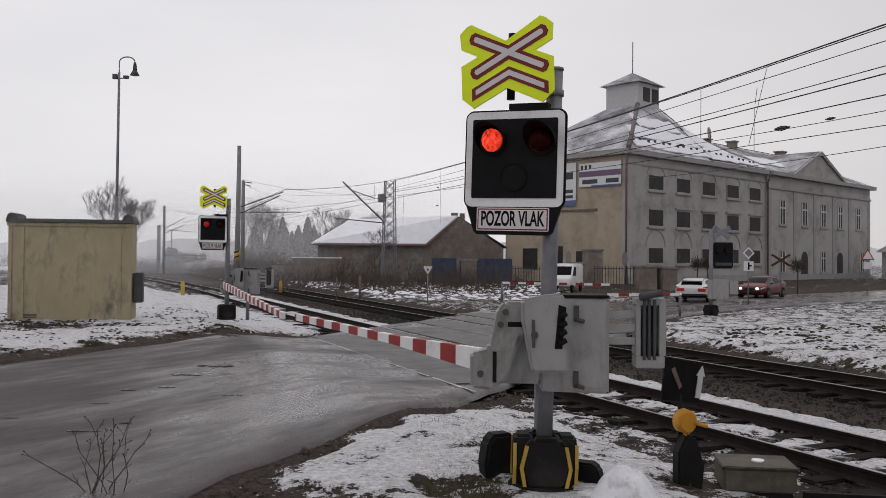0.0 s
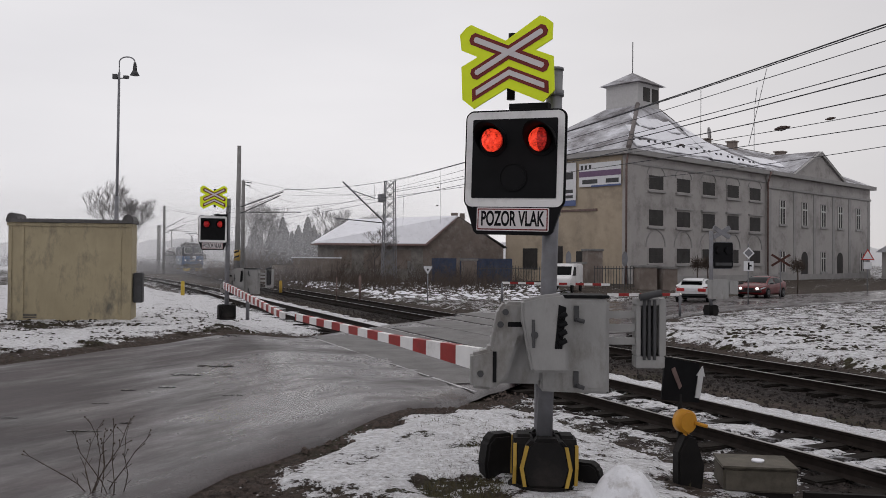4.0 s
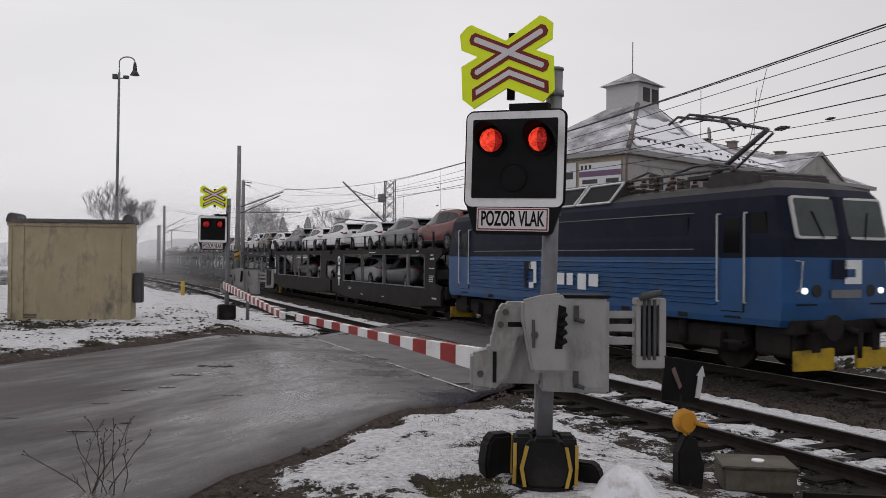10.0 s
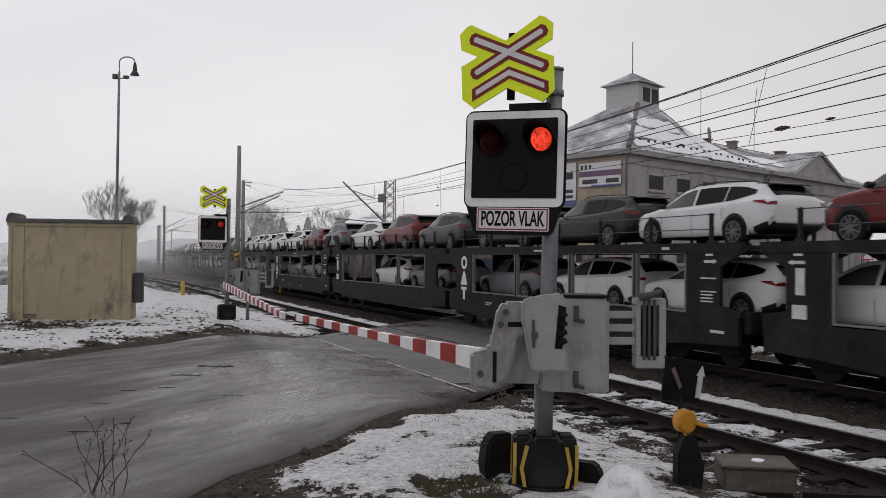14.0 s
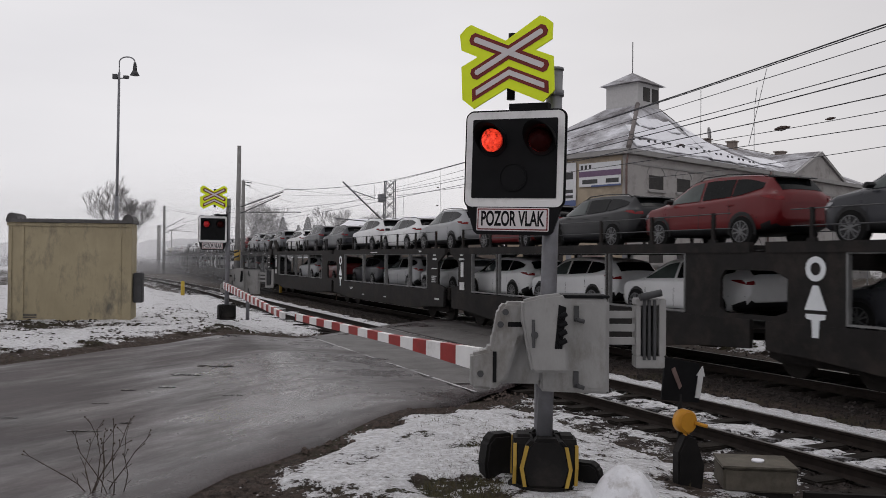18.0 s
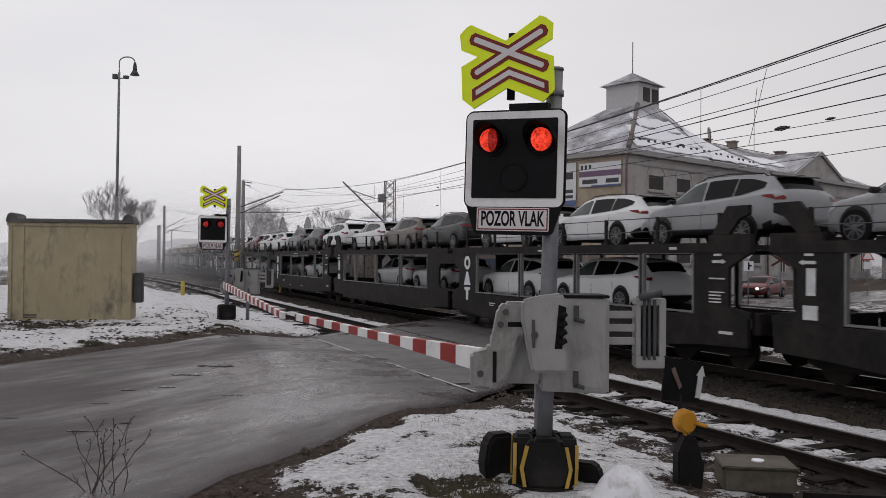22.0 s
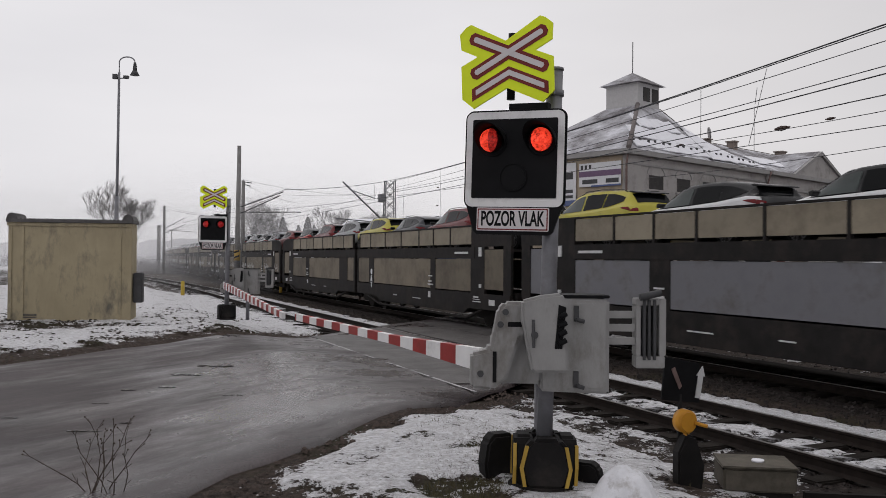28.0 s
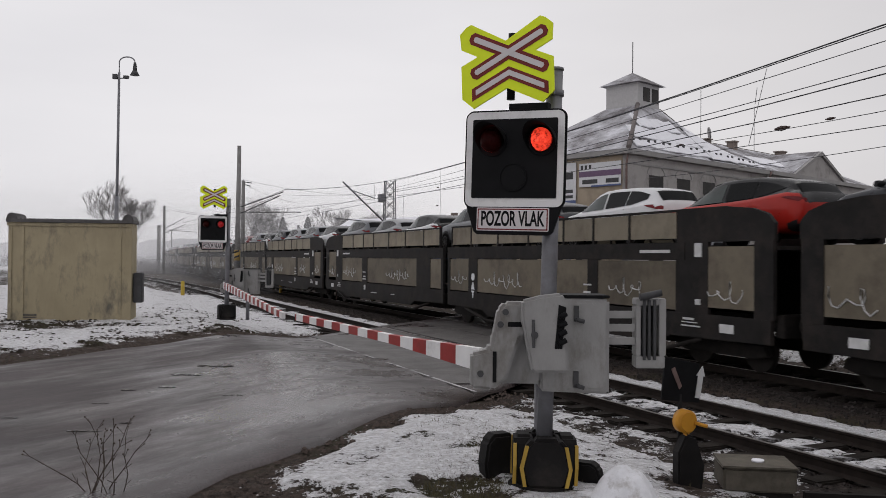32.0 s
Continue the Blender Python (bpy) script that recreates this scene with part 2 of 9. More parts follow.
def build_ground():
    angles = list(np.arange(-31, 31.01, 0.22)) + list(np.arange(35, 329, 6.0))
    radii = [0.0, 1.5] + list(np.geomspace(3.0, 60, 400)) + list(np.geomspace(62, 4000, 50))
    vs, faces, snow, stone = [], [], [], []
    na = len(angles)
    for r in radii:
        for a in angles:
            x, y = r * math.sin(radians(a)), r * math.cos(radians(a))
            s, lat = track_coords(x, y)
            off = siding(s)
            z = ground_z(x, y)
            rd = road_dist(x, y) if r < 140 else 99
            if rd < 5.6:
                z = min(z, road_z(x, y) - 0.05 + 0.12 * smooth(4.4, 5.6, rd))
            d2 = lat - off
            bed = max(1 - smooth(1.7, 2.6, abs(lat)), (1 - smooth(1.2, 2.3, abs(d2))) * 0.9)
            if lat > 1.9:
                sn = 0.82 * smooth(1.9, 3.2, lat) - 0.28 * smooth(14, 40, s)
            elif lat > -2.9:
                sn = 0.05
            elif d2 > 0.75:
                sn = 1.05 - 0.75 * smooth(1.5, 2.6, d2)
            elif d2 > -0.75:
                sn = 0.80 + 0.2 * smooth(18, 30, s) - 0.5 * smooth(0.45, 0.72, abs(d2))
            elif d2 > -2.2:
                sn = 0.42 + 0.38 * smooth(18, 30, s) + 0.16 * smooth(-0.75, -1.6, d2)
            else:
                sn = 0.90 + 0.08 * smooth(-7, -10, x)
            # trodden verge along the asphalt, bare grass at the very front
            sn *= 0.12 + 0.88 * (smooth(4.05, 4.6, rd + noise.noise((x * 0.9, y * 0.9, 8)) * 0.5) if x > -3.2 else smooth(4.2, 6.3, rd + noise.noise((x * 0.9, y * 0.9, 8)) * 0.9))
            sn -= 0.32 * (1 - smooth(7.0, 7.8, r)) * (1 - smooth(0.1, 0.7, x))
            sn -= 0.30 * smooth(1.6, 2.6, x) * (1 - smooth(9.3, 10.4, r)) + 0.35 * smooth(3.6, 4.3, x) * (1 - smooth(10.2, 11.4, r))
            # bare grass before the cabin
            sn -= 0.42 * (1 - smooth(0.8, 2.6, math.hypot((x + 11.6) * 0.55, y - 23.4)))
            # sparser snow past 55 m; beyond 95 m extra white imitates haze
            if y > 55:
                sn *= 0.55 + 0.6 * smooth(95, 130, y)
            f = noise.noise((x * 1.3, y * 1.3, 1)) + 0.5 * noise.noise((x * 2.9, y * 2.9, 2)) + 0.3 * noise.noise((x * 6.5, y * 6.5, 3))
            cover = 0.62 * sn + 0.36 + 0.20 * f
            z += 0.05 * smooth(0.70, 0.86, cover) * (1 if rd > 4.3 else 0)
            vs.append((x, y, z))
            snow.append(cover)
            stone.append(bed)
    for i in range(len(radii) - 1):
        for j in range(na):
            k = (j + 1) % na
            a, b, c, d = i * na + j, i * na + k, (i + 1) * na + k, (i + 1) * na + j
            faces.append((a, d, c, b))
    me = bpy.data.meshes.new("ground")
    me.from_pydata(vs, [], faces)
    me.polygons.foreach_set("use_smooth", [True] * len(me.polygons))
    attr(me, "snow", snow)
    attr(me, "stone", stone)
    me.materials.append(ground_material())
    return tagged(new("ground", me), "trampled muddy ground with patchy thawing snow and ballast", "ground", kind="structure")


def ground_material():
    m = bpy.data.materials.new("snowy_ground")
    m.use_nodes = True
    nt = m.node_tree
    b = nt.nodes["Principled BSDF"]
    co = nt.nodes.new("ShaderNodeTexCoord").outputs["Object"]

    def tex(scale, detail=8.0, rough=0.7):
        n = nt.nodes.new("ShaderNodeTexNoise")
        n.inputs["Scale"].default_value = scale
        n.inputs["Detail"].default_value = detail
        n.inputs["Roughness"].default_value = rough
        nt.links.new(co, n.inputs["Vector"])
        return n.outputs["Fac"]

    def ramp(src, p0, c0, p1, c1):
        r = nt.nodes.new("ShaderNodeValToRGB")
        r.color_ramp.elements[0].position, r.color_ramp.elements[0].color = p0, (*c0, 1)
        r.color_ramp.elements[1].position, r.color_ramp.elements[1].color = p1, (*c1, 1)
        nt.links.new(src, r.inputs["Fac"])
        return r.outputs["Color"]

    def mix(f, a, c, mode="MIX"):
        x = nt.nodes.new("ShaderNodeMix")
        x.data_type, x.blend_type = "RGBA", mode
        nt.links.new(f, x.inputs["Factor"])
        nt.links.new(a, x.inputs["A"])
        nt.links.new(c, x.inputs["B"])
        return x.outputs["Result"]

    def math_node(op, a, c, clamp=False):
        x = nt.nodes.new("ShaderNodeMath")
        x.operation, x.use_clamp = op, clamp
        for i, v in enumerate((a, c)):
            if isinstance(v, (int, float)):
                x.inputs[i].default_value = v
            else:
                nt.links.new(v, x.inputs[i])
        return x.outputs[0]

    def attribute(name):
        a = nt.nodes.new("ShaderNodeAttribute")
        a.attribute_name = name
        return a.outputs["Fac"]

    mud = ramp(tex(9.0), 0.35, (0.016, 0.012, 0.010), 0.7, (0.098, 0.074, 0.062))
    grass = ramp(tex(30.0), 0.35, (0.016, 0.017, 0.008), 0.7, (0.06, 0.055, 0.028))
    soil = mix(ramp(tex(0.7, 5.0), 0.5, (0, 0, 0), 0.66, (1, 1, 1)), mud, grass)
    v = nt.nodes.new("ShaderNodeTexVoronoi")
    v.inputs["Scale"].default_value = 14.0
    nt.links.new(co, v.inputs["Vector"])
    gravel = ramp(v.outputs["Color"], 0.1, (0.006, 0.0046, 0.0042), 0.9, (0.046, 0.037, 0.034))
    soil = mix(attribute("stone"), soil, gravel)
    field = math_node("ADD", attribute("snow"), math_node("MULTIPLY", math_node("SUBTRACT", tex(3.4, 9.0, 0.72), 0.5), 1.45))
    field = math_node("ADD", field, math_node("MULTIPLY", math_node("SUBTRACT", tex(19.0, 6.0, 0.72), 0.5), 0.78))
    mask = ramp(field, 0.735, (0, 0, 0), 0.785, (1, 1, 1))
    snow_col = mix(ramp(tex(13.0, 8.0, 0.8), 0.40, (1, 1, 1), 0.58, (0, 0, 0)), ramp(tex(5.0), 0.3, (0.62, 0.62, 0.65), 0.7, (0.88, 0.88, 0.90)), ramp(tex(60.0), 0.3, (0.28, 0.265, 0.265), 0.7, (0.66, 0.65, 0.66)))
    nt.links.new(mix(mask, soil, snow_col), b.inputs["Base Color"])
    b.inputs["Roughness"].default_value = 0.8
    b.inputs["Specular IOR Level"].default_value = 0.12
    h = math_node("ADD", math_node("MULTIPLY", mask, 1.0), math_node("MULTIPLY", tex(38.0, 5.0), 0.9))
    h = math_node("ADD", h, math_node("MULTIPLY", v.outputs["Distance"], 0.6))
    bp = nt.nodes.new("ShaderNodeBump")
    bp.inputs["Strength"].default_value = 0.8
    bp.inputs["Distance"].default_value = 0.05
    nt.links.new(h, bp.inputs["Height"])
    nt.links.new(bp.outputs["Normal"], b.inputs["Normal"])
    return m


def road_material():
    m = bpy.data.materials.new("wet_asphalt")
    m.use_nodes = True
    nt = m.node_tree
    b = nt.nodes["Principled BSDF"]
    co = nt.nodes.new("ShaderNodeTexCoord").outputs["Object"]
    mp = nt.nodes.new("ShaderNodeMapping")
    mp.vector_type = "TEXTURE"
    mp.inputs["Rotation"].default_value = (0, 0, radians(64))
    mp.inputs["Scale"].default_value = (2.6, 0.8, 1.0)
    nt.links.new(co, mp.inputs["Vector"])

    def tex(src, scale, detail=6.0):
        n = nt.nodes.new("ShaderNodeTexNoise")
        n.inputs["Scale"].default_value = scale
        n.inputs["Detail"].default_value = detail
        n.inputs["Roughness"].default_value = 0.66
        nt.links.new(src, n.inputs["Vector"])
        return n.outputs["Fac"]

    def ramp(src, p0, c0, p1, c1):
        r = nt.nodes.new("ShaderNodeValToRGB")
        r.color_ramp.elements[0].position, r.color_ramp.elements[0].color = p0, (*c0, 1)
        r.color_ramp.elements[1].position, r.color_ramp.elements[1].color = p1, (*c1, 1)
        nt.links.new(src, r.inputs["Fac"])
        return r.outputs["Color"]
    wet = tex(mp.outputs["Vector"], 0.62, 6.0)
    # the tracks towards the crossing stay wetter than the muddy lane beside them
    sep = nt.nodes.new("ShaderNodeSeparateXYZ")
    nt.links.new(co, sep.inputs["Vector"])
    lane = nt.nodes.new("ShaderNodeMapRange")
    lane.inputs["From Min"].default_value, lane.inputs["From Max"].default_value = -6.0, -2.2
    lane.inputs["To Min"].default_value, lane.inputs["To Max"].default_value = -0.10, 0.05
    nt.links.new(sep.outputs["X"], lane.inputs["Value"])
    add = nt.nodes.new("ShaderNodeMath")
    add.operation = "ADD"
    nt.links.new(wet, add.inputs[0])
    nt.links.new(lane.outputs["Result"], add.inputs[1])
    wet = add.outputs[0]
    grit = ramp(tex(co, 24.0, 8.0), 0.35, (0.75, 0.75, 0.75), 0.72, (1.28, 1.28, 1.28))
    base = ramp(tex(mp.outputs["Vector"], 1.7, 10.0), 0.3, (0.0215, 0.0160, 0.0160), 0.72, (0.068, 0.053, 0.054))
    gm = nt.nodes.new("ShaderNodeMix")
    gm.data_type, gm.blend_type = "RGBA", "MULTIPLY"
    gm.inputs["Factor"].default_value = 1.0
    nt.links.new(base, gm.inputs["A"])
    nt.links.new(grit, gm.inputs["B"])
    nt.links.new(gm.outputs["Result"], b.inputs["Base Color"])
    nt.links.new(ramp(wet, 0.36, (0.66, 0.66, 0.66), 0.62, (0.18, 0.18, 0.18)), b.inputs["Roughness"])
    b.inputs["Specular IOR Level"].default_value = 0.40
    bp = nt.nodes.new("ShaderNodeBump")
    bp.inputs["Strength"].default_value = 0.22
    bp.inputs["Distance"].default_value = 0.01
    nt.links.new(tex(co, 70.0), bp.inputs["Height"])
    bp2 = nt.nodes.new("ShaderNodeBump")
    bp2.inputs["Strength"].default_value = 0.16
    bp2.inputs["Distance"].default_value = 0.05
    nt.links.new(tex(mp.outputs["Vector"], 2.2), bp2.inputs["Height"])
    nt.links.new(bp.outputs["Normal"], bp2.inputs["Normal"])
    nt.links.new(bp2.outputs["Normal"], b.inputs["Normal"])
    return m


def build_road():
    vs, faces = [], []
    cols = [-1, -0.985, -0.8, -0.55, -0.28, 0, 0.28, 0.55, 0.8, 0.985, 1]
    for i, p in enumerate(ROAD_PTS):
        d = (ROAD_PTS[min(i + 1, len(ROAD_PTS) - 1)] - ROAD_PTS[max(i - 1, 0)]).normalized()
        n = Vector((d.y, -d.x))
        for c in cols:
            hw = 4.05 + noise.noise((p.x * 0.5, p.y * 0.5, 2 + np.sign(c))) * 0.22 + noise.noise((p.x * 2, p.y * 2, 5 + np.sign(c))) * 0.1
            q = p + n * c * hw
            z = road_z(q.x, q.y) + 0.035 * (1 - c * c) - (0.09 if abs(c) == 1 else 0)
            z = z if abs(track_coords(q.x, q.y)[1] + 2.5) > 5.2 else road_z(q.x, q.y) - (0.09 if abs(c) == 1 else 0)
            vs.append((q.x, q.y, z))
    k = len(cols)
    for i in range(len(ROAD_PTS) - 1):
        for j in range(k - 1):
            a = i * k + j
            faces.append((a, a + 1, a + k + 1, a + k))
    me = bpy.data.meshes.new("road")
    me.from_pydata(vs, [], faces)
    me.polygons.foreach_set("use_smooth", [True] * len(me.polygons))
    me.materials.append(road_material())
    return tagged(new("road", me), "wet grey asphalt road with puddles crossing the rails", "road", kind="structure")


def build_track(name, label, lat_of, s0, s1, sleepers_to, snowy):
    top = thing(name, label, "railway track", kind="structure")
    for sign in (-0.7525, 0.7525):
        for sub, prof, material in (("rail", ((-0.06, -0.16), (0.06, -0.16), (0.012, -0.12), (0.012, -0.045), (0.034, -0.03), (0.034, -0.003), (-0.034, -0.003), (-0.034, -0.03), (-0.012, -0.045), (-0.012, -0.12)), M_RAIL),
                                    ("rail_head", ((0.024, -0.003), (0.024, 0.003), (-0.024, 0.003), (-0.024, -0.003)), M_RAILTOP)):
            vs, faces, n = [], [], len(prof)
            ss = list(np.arange(s0, s1, 2.0))
            for s in ss:
                p, th = on_track(s, 0)
                nn = Vector((math.cos(th), math.sin(th)))
                for px, pz in prof:
                    q = p + nn * (lat_of(s) + sign + px)
                    vs.append((q.x, q.y, pz))
            for i in range(len(ss) - 1):
                for j in range(n):
                    jj = (j + 1) % n
                    faces.append((i * n + j, i * n + jj, (i + 1) * n + jj, (i + 1) * n + j))
            me = bpy.data.meshes.new(sub)
            me.from_pydata(vs, [], faces)
            me.materials.append(material)
            ob = new(sub, me)
            ob.parent = top
    bm = bm_new()
    box(bm, -0.13, 0.13, -1.25, 1.25, -0.36, -0.155)
    me = mesh_of("sleeper", bm, M_SLEEP, 0.02)
    s = s0
    while s < sleepers_to:
        p, th = on_track(s, lat_of(s))
        if road_dist(p.x, p.y) > 4.3:
            ob = new("sleeper", me)
            ob.parent = top
            ob.matrix_basis = Matrix.Translation((p.x, p.y, 0)) @ Matrix.Rotation(th - math.pi / 2, 4, "Z")
        s += 0.62
    return top


build_ground()
build_road()
build_track("main_track", "rusty railway main line on dark ballast", lambda s: 0.0, -20, 420, 66, False)
build_track("siding_track", "snow-dusted railway siding with worn rails", siding, -6, 130, 52, True)


def build_ballast():
    """Loose stones on the track beds and along the verge."""
    rng = random.Random(5)
    vs, faces = [], []
    base = [(1, 0, 0), (0, 1, 0), (-1, 0, 0), (0, -1, 0), (0, 0, 0.8), (0, 0, -0.8)]
    tri = ((0, 1, 4), (1, 2, 4), (2, 3, 4), (3, 0, 4), (1, 0, 5), (2, 1, 5), (3, 2, 5), (0, 3, 5))
    for _ in range(16000):
        s = rng.uniform(-4, 36) if rng.random() < 0.7 else rng.uniform(30, 70)
        lat = rng.choice((rng.gauss(0, 1.5), rng.gauss(-5.05, 1.6), rng.gauss(-2.5, 1.2)))
        p, th = on_track(s, lat)
        if road_dist(p.x, p.y) < 4.4:
            continue
        r = rng.uniform(0.018, 0.045)
        z = ground_z(p.x, p.y) + r * 0.3
        rot = Euler((rng.uniform(0, 3), rng.uniform(0, 3), rng.uniform(0, 3))).to_matrix()
        k = len(vs)
        for b in base:
            v = rot @ (Vector(b) * r * rng.uniform(0.6, 1.3))
            vs.append((p.x + v.x, p.y + v.y, z + v.z))
        faces += [tuple(k + i for i in f) for f in tri]
    me = bpy.data.meshes.new("ballast")
    me.from_pydata(vs, [], faces)
    me.materials.append(mat("ballast_stone", (0.030, 0.025, 0.023), 0.85, var=0.5, scale=8, bump=0.2))
    tagged(new("ballast", me), "loose dark ballast stones between the tracks", "ballast", kind="stuff")


build_ballast()


def build_clods():
    """Lumps of churned mud and dirty ice along the asphalt's edge."""
    rng = random.Random(15)
    for nm, mm, label, count in (("mud_clods", mat("churned_mud", (0.072, 0.054, 0.046), 0.85, var=0.5, scale=9, bump=0.4, fine=30), "churned dark mud lumps along the asphalt edge", 17000),
                                 ("ice_lumps", mat("dirty_ice", (0.34, 0.32, 0.32), 0.6, var=0.3, scale=9, bump=0.3), "small dirty snow lumps along the asphalt edge", 700)):
        vs, faces = [], []
        for _ in range(count):
            i = rng.randrange(20, 150)
            p = ROAD_PTS[min(i, len(ROAD_PTS) - 2)]
            d = (ROAD_PTS[min(i + 1, len(ROAD_PTS) - 1)] - p).normalized()
            side = rng.choice((-1, 1))
            q = p + Vector((d.y, -d.x)) * side * (4.1 + abs(rng.gauss(0, 0.50))) + d * rng.uniform(0, 0.5)
            s, lat = track_coords(q.x, q.y)
            if lat > siding(s) - 1.6:
                continue
            r = rng.uniform(0.008, 0.034) * (1.2 if rng.random() < 0.08 else 0.55) * (0.45 if nm == "ice_lumps" else 1.0)
            z = max(ground_z(q.x, q.y), road_z(q.x, q.y) - 0.05) - 0.01
            k = len(vs)
            n = 6
            for j in range(n):
                a = 2 * math.pi * j / n
                rr = r * rng.uniform(0.7, 1.3)
                vs.append((q.x + rr * math.cos(a) * 1.3, q.y + rr * math.sin(a) * 1.3, z))
                vs.append((q.x + rr * 0.75 * math.cos(a + 0.3), q.y + rr * 0.75 * math.sin(a + 0.3), z + r * rng.uniform(0.6, 1.1)))
            vs.append((q.x, q.y, z + r * 1.2))
            for j in range(n):
                a0, b0 = k + 2 * j, k + 2 * ((j + 1) % n)
                faces += [(a0, b0, b0 + 1, a0 + 1), (a0 + 1, b0 + 1, k + 2 * n)]
        me = bpy.data.meshes.new(nm)
        me.from_pydata(vs, [], faces)
        me.materials.append(mm)
        tagged(new(nm, me), label, "mud" if nm == "mud_clods" else "ice", kind="stuff")


build_clods()


def field_clods():
    """Dark earth clods and grass lumps standing out of the snow."""
    rng = random.Random(51)
    vs, faces = [], []
    for _ in range(15000):
        if rng.random() < 0.72:
            s, lat = rng.uniform(-12, 22), rng.uniform(2.6, 17)
            p, _th = on_track(s, lat)
            x, y = p.x, p.y
        else:
            a, r = rng.uniform(-31, -12), rng.uniform(15, 34)
            x, y = r * math.sin(radians(a)), r * math.cos(radians(a))
            s, lat = track_coords(x, y)
            if lat > siding(s) - 2.0:
                continue
        if road_dist(x, y) < 4.8 or noise.noise((x * 0.7, y * 0.7, 31)) + 0.35 * noise.noise((x * 2.3, y * 2.3, 5)) < rng.uniform(-0.1, 0.35):
            continue
        r = rng.uniform(0.03, 0.10) * (1.0 if lat > 0 else 0.7)
        z = ground_z(x, y) + 0.02
        k, n = len(vs), 6
        for j in range(n):
            a = 2 * math.pi * j / n
            rr = r * rng.uniform(0.6, 1.4)
            vs.append((x + rr * math.cos(a) * 1.4, y + rr * math.sin(a), z - 0.03))
            vs.append((x + rr * 0.6 * math.cos(a + 0.3), y + rr * 0.6 * math.sin(a + 0.3), z + r * rng.uniform(0.35, 0.8)))
        vs.append((x, y, z + r * 0.8))
        for j in range(n):
            a0, b0 = k + 2 * j, k + 2 * ((j + 1) % n)
            faces += [(a0, b0, b0 + 1, a0 + 1), (a0 + 1, b0 + 1, k + 2 * n)]
    me = bpy.data.meshes.new("earth_clods")
    me.from_pydata(vs, [], faces)
    me.materials.append(mat("dark_earth", (0.036, 0.029, 0.022), 0.9, var=0.5, scale=5, dirt=(0.05, 0.046, 0.022), dirt_amount=0.4, bump=0.3))
    tagged(new("earth_clods", me), "dark earth clods poking through the snow", "earth", kind="stuff")


field_clods()


def road_marks():
    """Worn potholes and shallow puddles in the asphalt, and a tarred apron before the rails."""
    rng = random.Random(71)
    m_hole = mat("broken_asphalt", (0.028, 0.024, 0.022), 0.9, var=0.4, scale=20, bump=0.5, spec=0.1)
    m_pool = mat("puddle_water", (0.02, 0.018, 0.018), 0.08, var=0.2, bump=0.0, spec=0.6)
    spots = ((-3.85, 9.22, 0.20, 0.035), (-3.56, 9.66, 0.06, 0.04), (-2.86, 11.66, 0.13, 0.04), (-3.95, 12.32, 0.12, 0.05), (-4.35, 10.9, 0.10, 0.03), (-4.06, 13.6, 0.22, 0.10), (-5.0, 9.9, 0.09, 0.03),
             (-3.9, 14.7, 0.3, 0.09), (-4.4, 12.0, 0.1, 0.04))
    n_pool = 0
    for nm, mm, label, shrink, up, skip in (("potholes", m_hole, "shallow dark potholes worn in the asphalt", 1.0, 0.006, 1), ("puddles", m_pool, "thin puddles standing in the worn asphalt", 0.72, 0.009, 2)):
        vs, faces = [], []
        for i, (x, y, a, b) in enumerate(spots):
            if skip == 2 and i % 3 == 1:
                continue
            for piece in range(3):
                cx, cy = x + (piece - 1) * a * 0.72, y + rng.uniform(-0.5, 0.5) * b
                k, n = len(vs), 14
                for j in range(n):
                    q = 2 * math.pi * j / n
                    rr = rng.uniform(0.5, 1.05) * shrink
                    px, py = cx + a * 0.48 * rr * math.cos(q), cy + b * rr * math.sin(q)
                    d = road_dist(px, py) / 4.05
                    vs.append((px, py, road_z(px, py) + 0.035 * (1 - d * d) + up))
                d = road_dist(cx, cy) / 4.05
                vs.append((cx, cy, road_z(cx, cy) + 0.035 * (1 - d * d) + up + 0.002))
                faces += [(k + j, k + (j + 1) % n, k + n) for j in range(n)]
        me = bpy.data.meshes.new(nm)
        me.from_pydata(vs, [], faces)
        me.materials.append(mm)
        tagged(new(nm, me), label, "pothole" if skip == 1 else "puddle", kind="stuff")


road_marks()


